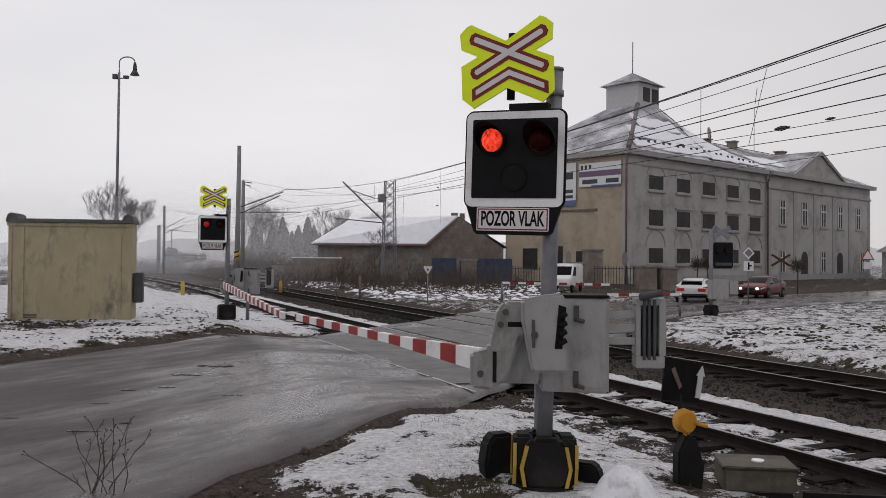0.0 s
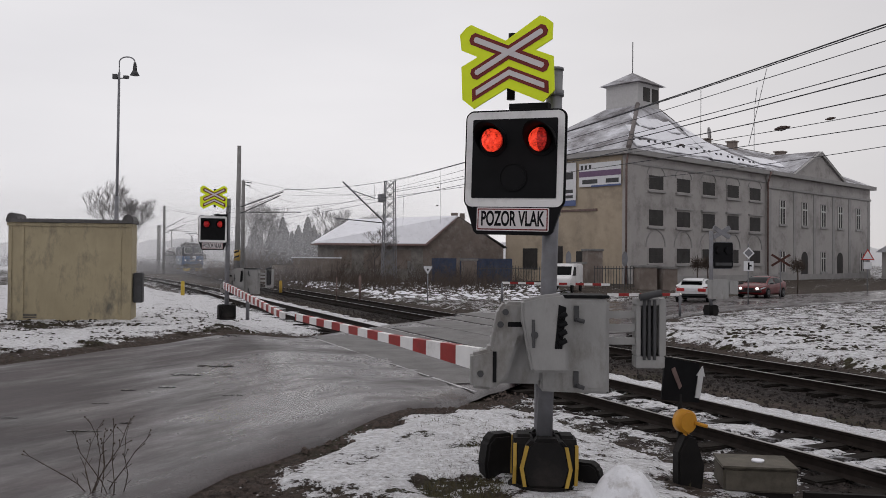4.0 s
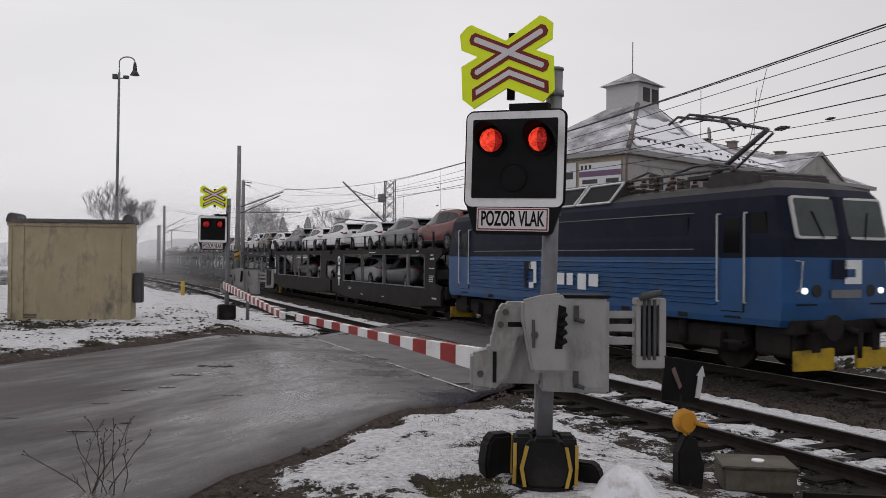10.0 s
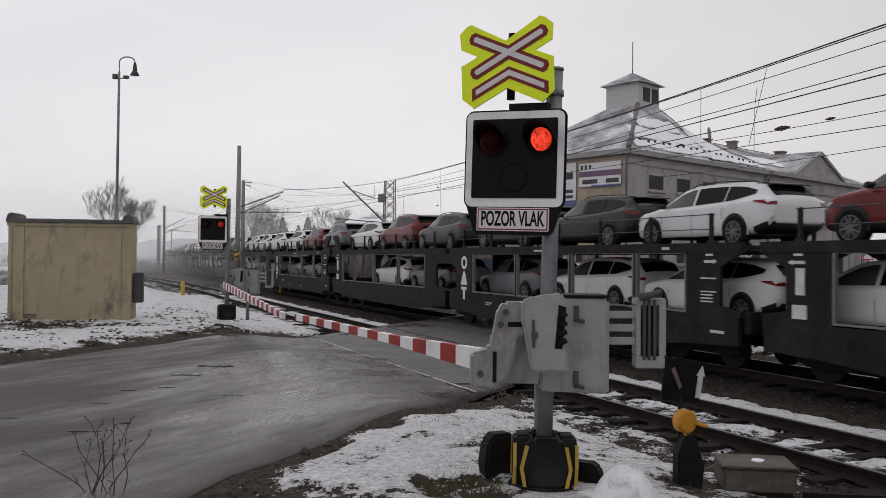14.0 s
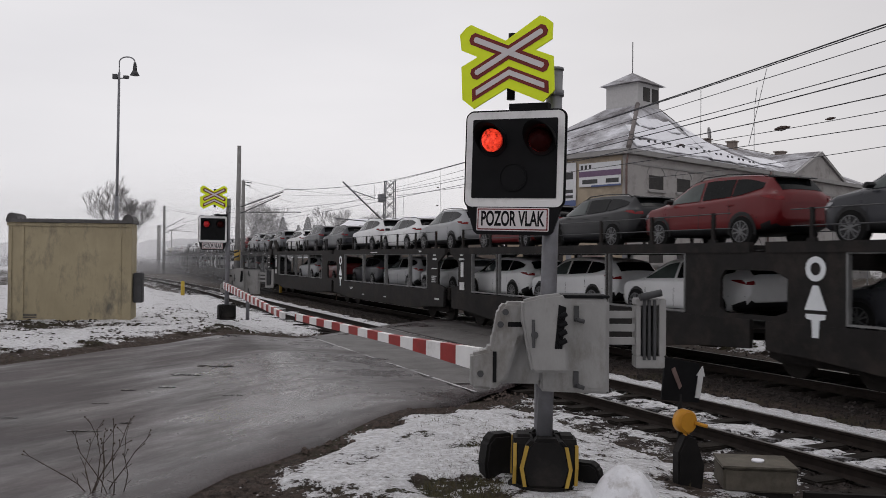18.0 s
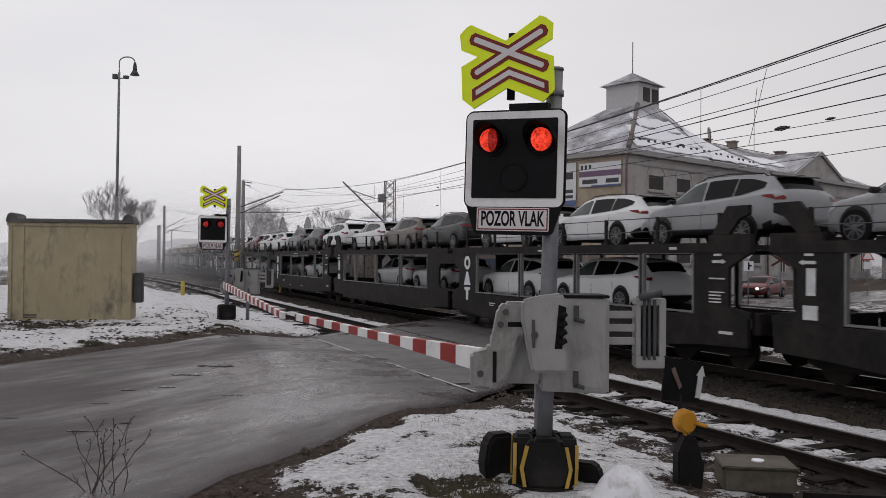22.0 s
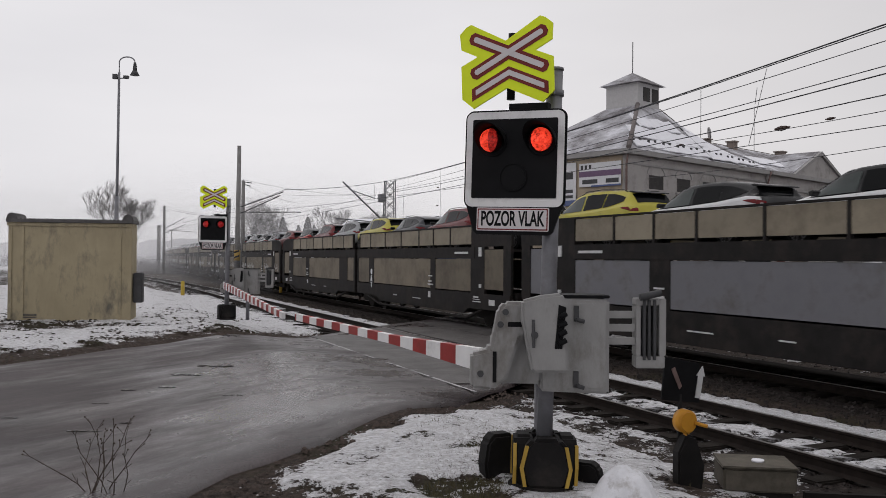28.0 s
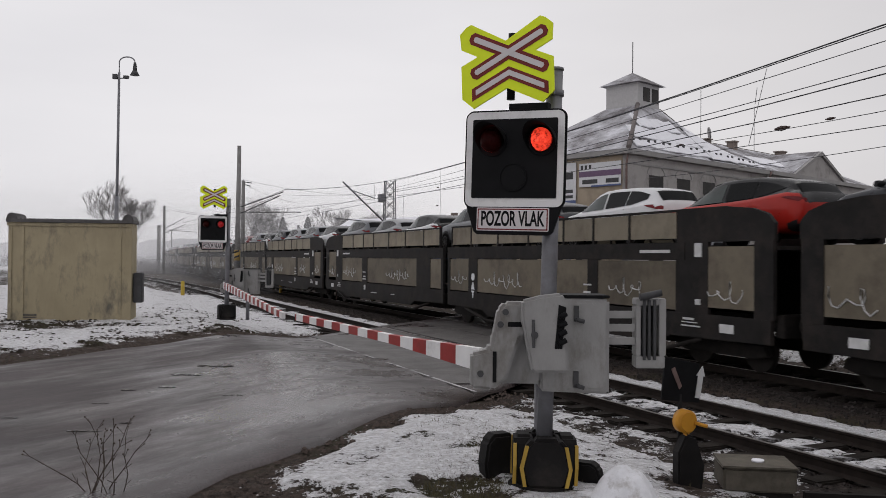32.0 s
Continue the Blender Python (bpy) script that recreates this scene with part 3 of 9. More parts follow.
def crossing_plates():
    """Slabs laid between and beside the rails where the road crosses."""
    rng = random.Random(6)
    m_slab = mat("crossing_slab", (0.085, 0.078, 0.075), 0.5, var=0.25, scale=2, dirt=(0.05, 0.045, 0.043), dirt_amount=0.4, bump=0.2, rand=0.05)
    t = thing("crossing_plates", "wet grey slabs between the rails of the road crossing", "road slabs", kind="structure")
    for la, lb in ((-7.42, -5.92), (-5.66, -4.44), (-4.18, -2.5), (-2.46, -0.86), (-0.62, 0.62), (0.88, 2.5)):
        s = 4.0
        while s < 40:
            p, th = on_track(s + 1.0, (la + lb) / 2)
            if road_dist(p.x, p.y) < 3.3:
                z = road_z(p.x, p.y)
                bm = bm_new()
                vs = []
                for ss, ll in ((s, la), (s + 1.994, la), (s + 1.994, lb), (s, lb)):
                    q, _ = on_track(ss, ll)
                    vs.append((q.x, q.y, road_z(q.x, q.y) + 0.024 + rng.uniform(0, 0.001)))
                lo = [bm.verts.new((v[0], v[1], v[2] - 0.05)) for v in vs]
                hi = [bm.verts.new(v) for v in vs]
                for i in range(4):
                    bm.faces.new((lo[i], lo[(i + 1) % 4], hi[(i + 1) % 4], hi[i]))
                bm.faces.new(hi)
                bm.faces.new(lo[::-1])
                part("slab", bm, m_slab, t)
            s += 2.0
    m_ice = mat("icy_joint", (0.42, 0.41, 0.42), 0.5, var=0.4, scale=3, dirt=(0.12, 0.11, 0.11), dirt_amount=0.35, bump=0.1)
    s = 9.0
    while s < 27:
        p, _th = on_track(s + 1.0, -7.45)
        if road_dist(p.x, p.y) < 4.0:
            bm = bm_new()
            w = rng.uniform(0.02, 0.05)
            vs = []
            for ss, ll in ((s, -7.47 - w), (s + 1.9, -7.47 - w), (s + 1.9, -7.45), (s, -7.45)):
                q, _th = on_track(ss, ll)
                vs.append(bm.verts.new((q.x, q.y, road_z(q.x, q.y) + 0.030)))
            bm.faces.new(vs)
            part("icy_joint", bm, m_ice, t, "thin icy joint line")
        s += 2.0


crossing_plates()


# ---- level crossing signal ----
def bar_pts(a, b, w):
    a, b = Vector(a), Vector(b)
    d = (b - a).normalized()
    n = Vector((-d.y, d.x))
    h = w / 2
    return [tuple(a - n * h * 0.45 - d * 0.0), tuple(a + d * h * 0.5 - n * h), tuple(b - d * h * 0.5 - n * h), tuple(b - n * h * 0.45), tuple(b + n * h * 0.45), tuple(b - d * h * 0.5 + n * h), tuple(a + d * h * 0.5 + n * h), tuple(a + n * h * 0.45)]


def text_part(name, body, size, material, parent, m, label="", squeeze=1.0):
    cu = bpy.data.curves.new(name, "FONT")
    cu.body, cu.size, cu.extrude, cu.align_x, cu.align_y = body, size, 0.001, "CENTER", "CENTER"
    cu.offset = 0.0045
    tmp = bpy.data.objects.new(name, cu)
    scene.collection.objects.link(tmp)
    bpy.context.view_layer.update()
    me = bpy.data.meshes.new_from_object(tmp.evaluated_get(bpy.context.evaluated_depsgraph_get()))
    bpy.data.objects.remove(tmp)
    me.transform(Matrix.Diagonal((squeeze, 1, 1, 1)))
    me.materials.clear()
    me.materials.append(material)
    ob = new(name, me)
    ob.parent = parent
    ob.matrix_basis = m
    if label:
        tagged(ob, label)
    return ob


ROTORS = []
UP = Matrix.Rotation(radians(90), 4, "X")


def crossing_signal(label, m, off, top, crossbuck=True, words=True, dx=0.0, far=False):
    """Post with a crossbuck and a two-lamp head; the head's middle lies off metres beside the post."""
    t = thing("crossing_signal", label, "railway signal", m)
    bm = bm_new()
    cyl(bm, (0, 0, 0), (0, 0, top), 0.068, n=20)
    cyl(bm, (0, 0, top), (0, 0, top + 0.02), 0.075, n=20)
    part("post", bm, M_POST, t)
    for z in (top - 0.22, top - 0.42, 2.45, 2.3):
        bm = bm_new()
        cyl(bm, (0, 0, z), (0, 0, z + 0.05), 0.082, n=16)
        box(bm, -0.03, 0.03, -0.12, -0.06, z, z + 0.05)
        part("clamp", bm, M_POST, t)
    y = -0.2
    z0 = 2.76
    bm = bm_new()
    prism(bm, rounded(0.885, 0.83, 0.075, 5, off, z0), "y", y, y + 0.03)
    head = part("head_rim", bm, M_BLACK, t, "black rim of the signal head", 0.008)
    bm = bm_new()
    prism(bm, rounded(0.853, 0.80, 0.06, 5, off, z0), "y", y - 0.006, y)
    part("white_border", bm, M_WHITE, head, "white reflective border")
    bm = bm_new()
    prism(bm, rounded(0.74, 0.665, 0.012, 3, off, z0 + 0.005), "y", y - 0.012, y - 0.006)
    part("face", bm, M_BLACK, head)
    bm = bm_new()
    prism(bm, ((off - 0.42, z0 - 0.38), (off + 0.42, z0 - 0.38), (off + 0.345, z0 - 0.61), (off + 0.31, z0 - 0.635), (off - 0.31, z0 - 0.635), (off - 0.345, z0 - 0.61)), "y", y - 0.002, y + 0.03)
    part("skirt", bm, M_BLACK, head)
    bm = bm_new()
    box(bm, off - 0.33, off + 0.33, y + 0.03, y + 0.13, z0 - 0.33, z0 + 0.34)
    part("lamp_housing", bm, M_BLACK, head, bevel=0.02)
    if words:
        pl = bm_new()
        prism(pl, rounded(0.63, 0.195, 0.01, 2, off, z0 - 0.505), "y", y - 0.010, y - 0.002)
        pl = part("text_plate", pl, M_GREYW, t, "white plate with a dark red frame")
        for w, h, mm, dy in ((0.612, 0.178, M_REDEDGE, 0.0125), (0.592, 0.158, M_GREYW, 0.015)):
            bm = bm_new()
            prism(bm, rounded(w, h, 0.006, 2, off, z0 - 0.505), "y", y - dy, y - 0.010)
            part("frame_line" if mm is M_REDEDGE else "inner_field", bm, mm, pl)
        text_part("lettering", "POZOR VLAK", 0.172, M_BLACK, pl, pose(off, y - 0.0165, z0 - 0.505) @ UP, "dark lettering", 0.525)
    for k, lx in enumerate((-0.19, 0.235, 0.0)):
        c = (off + lx, z0 + (0.155 if k < 2 else -0.155))
        bm = bm_new()
        n = 24
        r1, r2 = (0.128, 0.135) if k < 2 else (0.12, 0.12)
        ring, ring2, ring3, ring4 = [], [], [], []
        for i in range(n):
            a = 2 * math.pi * i / n
            depth = 0.012 + ((0.13 if far else 0.25) * max(0.0, math.sin(a) + 0.45) / 1.45 if k < 2 else 0.0)
            for lst, rr, dd in ((ring, r1, 0), (ring2, r2, depth), (ring3, r2 - 0.008, depth), (ring4, r1 - 0.008, 0)):
                lst.append(bm.verts.new((c[0] + rr * math.cos(a), y - 0.012 - dd, c[1] + rr * math.sin(a))))
        for i in range(n):
            j = (i + 1) % n
            for p, q in ((ring, ring2), (ring2, ring3), (ring3, ring4)):
                bm.faces.new((p[i], p[j], q[j], q[i])).smooth = True
        part("visor", bm, M_BLACK, head, "black lamp visor")
        bm = bm_new()
        cyl(bm, (c[0], y - 0.016, c[1]), (c[0], y - 0.012, c[1]), 0.122, n=24)
        part("lamp_seat", bm, M_BLACK, head)
        if k == 2:
            bm = bm_new()
            cyl(bm, (c[0], y - 0.02, c[1]), (c[0], y - 0.016, c[1]), 0.1, n=24)
            part("clear_lens", bm, mat("dark_clear_lens", (0.008, 0.008, 0.009), 0.5, spec=0.1), head)
        else:
            # a turning lamp globe: glowing on one side, faint on a narrow strip, dark on the rest
            bm = bm_new()
            ball(bm, (0, 0, 0), 0.098, 36)
            me = mesh_of("lamp_globe", bm, [M_DIM, M_LITFAR if far else M_LIT, M_FAINT])
            for p in me.polygons:
                a = math.degrees(math.atan2(p.center.x, -p.center.y)) % 360
                p.material_index = 1 if a < 64 or a > 296 else (2 if a < 106 else 0)
            ob = new("lamp_globe", me)
            ob.parent = t
            tagged(ob, "round red signal lamp")
            ROTORS.append((ob, pose(c[0], y - 0.05, c[1]), k))
    if crossbuck:
        zc = top + 0.04
        cx = off + 0.03 + dx
        half = [(0, 0.19), (0.30, 0.365), (0.345, 0.345), (0.405, 0.29), (0.395, 0.155), (0.25, 0.08), (0.40, 0.01), (0.40, -0.275), (0.30, -0.365), (0, -0.215)]
        pts = half + [(-x, z) for x, z in half[-2:0:-1]]
        tilt = radians(0 if far else 3.5)
        ct, st = math.cos(tilt), math.sin(tilt)

        def turned(p, q):
            return (cx + p * ct - q * st, zc + p * st + q * ct)
        bm = bm_new()
        prism(bm, [turned(1.01 * x - 0.022, 0.985 * z) for x, z in pts], "y", y - 0.02, y)
        cb = part("crossbuck", bm, M_YELLOW, t, "fluorescent yellow crossbuck board")
        for name, w, mm, dy in (("red_stripe", 0.104, M_REDEDGE, 0.024), ("white_stripe", 0.046, M_GREYW, 0.028)):
            ins = 0.0 if w > 0.1 else 0.035
            for i, (a, b) in enumerate((((-0.335 + ins, 0.25 - ins / 2), (0.335 - ins, -0.08 + ins / 2)), ((-0.335 + ins, -0.08 + ins / 2), (0.335 - ins, 0.25 - ins / 2)))):
                bm = bm_new()
                e = 0.0006 * i
                prism(bm, [turned(p, q) for p, q in bar_pts(a, b, w)], "y", y - dy - e, y - 0.019)
                part(name, bm, mm, cb)
            h = w / 2
            bm = bm_new()
            lo = [(-0.335 + ins, -0.245 - h + ins / 2), (0, -0.085 - h), (0.335 - ins, -0.245 - h + ins / 2), (0.335 - ins, -0.245 + h + ins / 2), (0, -0.085 + h), (-0.335 + ins, -0.245 + h + ins / 2)]
            prism(bm, [turned(p, q) for p, q in lo], "y", y - dy, y - 0.019)
            part(name, bm, mm, cb)
        bm = bm_new()
        cyl(bm, (cx, y + 0.06, zc - 0.3), (cx, y + 0.06, zc + 0.26), 0.035, n=12)
        box(bm, min(cx, 0), max(cx, 0), y + 0.02, y + 0.1, z0 + 0.42, z0 + 0.47)
        part("bracket", bm, M_BLACK, t)
    return t


def rubber_foot(parent, striped=True):
    bm = bm_new()
    prism(bm, [(0.30 * math.cos(a), 0.30 * math.sin(a)) for a in [radians(22.5 + 45 * i) for i in range(8)]], "z", 0.0, 0.06)
    part("foot_plate", bm, M_RUBBER, parent, bevel=0.015)
    for i in range(4):
        a = radians(90 * i)
        bm = bm_new()
        prism(bm, ((-0.16, 0.05), (0.16, 0.05), (0.21, 0.22), (0.17, 0.40), (0.11, 0.46), (-0.11, 0.46), (-0.17, 0.40), (-0.21, 0.22)), "y", -0.26, -0.10, Matrix.Rotation(a + 0.35, 4, "Z"))
        sh = part("rubber_shield", bm, M_RUBBER, parent, "black rubber impact shield", 0.03)
        for sx in (-1, 1) if striped else ():
            bm = bm_new()
            prism(bm, ((sx * 0.155, 0.07), (sx * 0.185, 0.07), (sx * 0.215, 0.22), (sx * 0.175, 0.40), (sx * 0.145, 0.40), (sx * 0.185, 0.22)), "y", -0.268, -0.24, Matrix.Rotation(a + 0.35, 4, "Z"))
            part("yellow_stripe", bm, M_STRIPE, sh)


near_signal = crossing_signal("grey post with yellow crossbuck and flashing red lamps", pose(0.86, 7.25, 0.36, 0, 1.35, -22), -0.275, 3.53, dx=-0.095)
rubber_foot(near_signal)
far_signal = crossing_signal("grey post with yellow crossbuck and red lamps across the road", pose(-6.66, 26.35, 0.36, 0, 0.5, 3), -0.42, 3.7, far=True)
rubber_foot(far_signal, False)


# ---- barriers ----
def barrier(label, m, arm_dir, arm_len, drop, stand, pitch=0.68, first=0.43, root=0.105, slim=0.026):
    """The drive on its own foot beside the signal; the arm leaves at 1.07 m."""
    t = thing("level_crossing_barrier", label, "barrier", m)
    bm = bm_new()
    prism(bm, ((-0.02, 0.84), (0.55, 0.82), (0.55, 1.60), (0.12, 1.63), (-0.02, 1.60)), "y", 0.0, 0.42)
    hs = part("drive_housing", bm, M_BOX, t, "grey painted steel drive housing", 0.02)
    bm = bm_new()
    prism(bm, rounded(0.36, 0.70, 0.03, 3, 0.34, 1.22), "y", -0.012, 0.0)
    part("cover_door", bm, M_BOX, hs, bevel=0.004)
    bm = bm_new()
    box(bm, 0.10, 0.55, 0.0, 0.42, 1.61, 1.635)
    part("lid", bm, M_BLACK, hs, bevel=0.006)
    for z in (0.88, 1.42):
        bm = bm_new()
        box(bm, 0.25, 0.29, -0.035, -0.012, z, z + 0.13)
        cyl(bm, (0.27, -0.06, z + 0.02), (0.33, -0.06, z + 0.0), 0.018, n=8)
        cyl(bm, (0.27, -0.06, z + 0.02), (0.27, 0.0, z + 0.03), 0.014, n=8)
        part("latch", bm, M_STEELD, hs, "dark steel latch")
    bm = bm_new()
    prism(bm, ((-0.12, 1.03), (0.17, 1.03), (0.17, 1.07), (0.15, 1.60), (0.12, 1.66), (-0.05, 1.64), (-0.20, 1.60), (-0.20, 1.45)), "y", -0.28, -0.14)
    fl = part("front_cheek", bm, M_BOX, t, "grey cast cheek plate", 0.02)
    bm = bm_new()
    prism(bm, ((0.06, 1.22), (0.12, 1.22), (0.15, 1.55), (0.09, 1.57)), "y", -0.285, -0.279)
    part("slot", bm, M_BLACK, fl, "dark slot with cables")
    for z in (1.26, 1.33, 1.40, 1.47):
        bm = bm_new()
        cyl(bm, (0.09 + 0.02 * (z - 1.3), -0.30, z), (0.15, -0.29, z + 0.03), 0.022, n=8)
        part("cable_loop", bm, M_BLACK, fl)
    bm = bm_new()
    cyl(bm, (-0.10, -0.31, 1.33), (-0.10, -0.27, 1.33), 0.028, n=12)
    cyl(bm, (-0.11, -0.315, 1.23), (-0.11, -0.28, 1.45), 0.012, n=6)
    part("bolt", bm, M_STEELD, fl)
    bm = bm_new()
    prism(bm, ((-0.60, 0.88), (-0.42, 0.86), (-0.30, 0.96), (-0.20, 1.28), (-0.02, 1.36), (-0.02, 1.58), (-0.32, 1.58), (-0.38, 1.52), (-0.44, 1.20), (-0.60, 1.16)), "y", -0.12, 0.10)
    br = part("arm_bracket", bm, M_BOX, t, "curved grey arm bracket", 0.025)
    for q in ((-0.36, 1.40), (-0.32, 1.50), (-0.52, 1.0)):
        bm = bm_new()
        cyl(bm, (q[0], -0.15, q[1]), (q[0], -0.12, q[1]), 0.026, n=10)
        part("bolt", bm, M_STEELD, br)
    bm = bm_new()
    box(bm, -0.30, -0.12, -0.125, -0.12, 1.38, 1.42)
    part("slot", bm, M_BLACK, br)
    bm = bm_new()
    box(bm, -0.42, -0.39, -0.13, -0.12, 0.93, 1.18)
    part("slot", bm, M_BLACK, br)
    bm = bm_new()
    box(bm, -0.42, 0.0, 0.0, 0.36, 0.90, 1.30)
    part("gear_case", bm, M_BOX, t, bevel=0.03)
    for z in (1.22, 1.33, 1.44):
        bm = bm_new()
        box(bm, 0.55, 0.86, 0.10, 0.16, z, z + 0.06)
        part("counterweight_bar", bm, M_BOX, t, bevel=0.006)
    bm = bm_new()
    box(bm, 0.78, 1.02, 0.05, 0.22, 1.03, 1.13)
    box(bm, 0.97, 1.03, 0.05, 0.22, 1.13, 1.61)
    box(bm, 0.78, 0.97, 0.05, 0.22, 1.55, 1.61)
    box(bm, 0.78, 0.82, 0.05, 0.22, 1.13, 1.55)
    cw = part("counterweight_frame", bm, M_BOX, t, "grey counterweight frame", 0.008)
    for x in (0.845, 0.885, 0.93):
        bm = bm_new()
        box(bm, x - 0.012, x + 0.012, 0.03, 0.20, 1.10, 1.60)
        part("weight_plate", bm, M_STEELD, cw, bevel=0.004)
    bm = bm_new()
    cyl(bm, (0.80, 0.02, 1.62), (0.98, 0.02, 1.66), 0.03, n=10)
    part("clamp_bolt", bm, M_STEELD, cw)
    bm = bm_new()
    cyl(bm, stand + (0.0,), stand + (0.92,), 0.06, n=14)
    part("stand", bm, M_POST, t)
    # the arm, red and white by turns
    d = Vector((arm_dir[0], arm_dir[1], -drop / arm_len)).normalized()
    base = Vector((-0.50, -0.02, 1.10))
    q = d.to_track_quat("X", "Z").to_matrix().to_4x4()
    a, red = 0.0, False
    nxt = first
    while a < arm_len:
        e = min(nxt, arm_len)
        h0, h1 = max(0.045, root - slim * a), max(0.045, root - slim * e)
        bm = bm_new()
        prism(bm, ((a, -h0), (e, -h1), (e, h1), (a, h0)), "y", -0.035, 0.035, Matrix.Translation(base) @ q)
        st = part("arm_segment", bm, M_REDP if red else M_WHITE, t, "red stripe" if red else "white stripe")
        if red and a < 4:
            bm = bm_new()
            c = Matrix.Translation(base) @ q
            cyl(bm, c @ Vector(((a + e) / 2, -0.045, 0)), c @ Vector(((a + e) / 2, -0.034, 0)), 0.032, n=12)
            part("reflector", bm, M_BLACK, st, "small dark round reflector")
        a, red = e, not red
        nxt = e + pitch / 2
    return t


barrier("lowered red-white barrier with grey drive housing beside the post", pose(0.83, 7.05, 0.36), (-0.434, 0.90), 5.4, 0.0, (0.03, 0.36), pitch=0.615, first=0.42, root=0.094)
barrier("lowered red-white barrier on the far side of the road", pose(-6.38, 26.9, 0.29), (0.352, -0.936), 10.6, 0.26, (0.2, 0.2), root=0.11, slim=0.0045)


# ---- equipment cabin ----
def cabin():
    t = thing("equipment_cabin", "faded beige steel equipment cabin with corrugated roof", "cabin", pose(-11.0, 25.25, 0.33, 0, 0, 11))
    w, d, h = 3.42, 0.95, 2.98
    bm = bm_new()
    box(bm, -w / 2, w / 2, 0, d, 0, h)
    body = part("wall_shell", bm, M_BEIGE, t, bevel=0.012)
    for x in (-w / 2, -w / 2 + 0.33, w / 2 - 0.10, w / 2 - 0.38):
        bm = bm_new()
        box(bm, x, x + 0.10, -0.03, 0.0, 0.02, h - 0.05)
        part("corner_rib", bm, M_BEIGE, t, bevel=0.008)
    bm = bm_new()
    box(bm, -w / 2 - 0.04, w / 2 + 0.04, -0.05, 0.02, h - 0.16, h - 0.06)
    part("eaves_trim", bm, M_BEIGE, t, bevel=0.008)
    bm = bm_new()
    n = 60
    pts = []
    for i in range(n + 1):
        pts.append((-w / 2 - 0.05 + (w + 0.1) * i / n, h + 0.045 + (0.018 if i % 2 else -0.018)))
    pts += [(w / 2 + 0.05, h - 0.05), (-w / 2 - 0.05, h - 0.05)]
    prism(bm, pts, "y", -0.12, d + 0.1)
    part("corrugated_roof", bm, M_ROOFM, t, "dark corrugated sheet roof")
    for x in (-w / 2 + 0.1, w / 2 - 0.1):
        bm = bm_new()
        prism(bm, ((x - 0.16, h + 0.02), (x + 0.16, h + 0.02), (x + 0.11, h + 0.18), (x, h + 0.23), (x - 0.11, h + 0.18)), "y", -0.1, d)
        part("roof_cap", bm, M_ROOFM, t, bevel=0.02)
    bm = bm_new()
    box(bm, -1.42, -0.88, -0.012, 0.0, 0.10, 0.28)
    part("vent_frame", bm, M_BEIGE, t, bevel=0.004)
    for i in range(3):
        bm = bm_new()
        box(bm, -1.38, -0.92, -0.022, -0.012, 0.13 + i * 0.045, 0.155 + i * 0.045)
        part("vent_slat", bm, M_ROOFM, t)
    bm = bm_new()
    box(bm, w / 2 + 0.02, w / 2 + 0.28, 0.2, 0.6, 0.55, 1.45)
    part("meter_box", bm, M_STEELD, t, "small dark wall box", 0.02)
    return t


cabin()


def street_lamp():
    t = thing("street_lamp", "tall slim grey lamp post with bell-shaped lantern", "street lamp", pose(-13.8, 36.0, 0.3, 0, 0.4, 0))
    bm = bm_new()
    cyl(bm, (0, 0, 0), (0, 0, 4.5), 0.09, n=12)
    cyl(bm, (0, 0, 4.5), (0, 0, 9.75), 0.06, 0.05, n=12)
    part("pole", bm, M_POST, t)
    pts = [(0, 0, 9.7)]
    for i in range(9):
        a = radians(180 - 22.5 * i * 0.95)
        pts.append((0.33 + 0.33 * math.cos(a), 0, 10.18 + 0.22 * math.sin(a)))
    bm = bm_new()
    tube(bm, pts, 0.028, 8)
    part("goose_neck", bm, M_POST, t)
    bm = bm_new()
    cyl(bm, (0.66, 0, 10.02), (0.66, 0, 10.17), 0.07, 0.05, n=14)
    cyl(bm, (0.66, 0, 9.82), (0.66, 0, 10.02), 0.09, 0.08, n=14)
    cyl(bm, (0.66, 0, 9.62), (0.66, 0, 9.82), 0.20, 0.09, n=14)
    part("lantern", bm, M_STEELD, t, "dark bell-shaped lantern")
    bm = bm_new()
    cyl(bm, (-0.22, 0, 9.48), (0.30, 0, 9.50), 0.025, n=8)
    box(bm, -0.26, -0.08, -0.08, 0.08, 9.46, 9.66)
    box(bm, 0.20, 0.40, -0.08, 0.08, 9.48, 9.60)
    part("floodlight_bracket", bm, M_STEELD, t)


street_lamp()


# ---- train ----
SPEED = 18.5
MOVERS = []
TIMES = [2.0 * i for i in range(17)]


def front_s(t):
    # it slows a little while the engine passes
    return 12.0 - SPEED * (t - 10.0) + 0.6 * max(0.0, 10.0 - t)


def train_pose(t, u0, length):
    """Pose of a vehicle whose front is u0 metres behind the train's front: x ahead, y to the far side, origin at rail level in its middle."""
    s = front_s(t) + u0
    a, _ = on_track(s + length * 0.2)
    b, _ = on_track(s + length * 0.8)
    d = (a - b).normalized()
    c = (a + b) / 2
    return Matrix(((d.x, -d.y, 0, c.x), (d.y, d.x, 0, c.y), (0, 0, 1, 0), (0, 0, 0, 1)))


def rides(ob, u0, length, local=None):
    MOVERS.append((ob, u0, length, local or Matrix()))
    ob.matrix_basis = train_pose(0.0, u0, length) @ (local or Matrix())


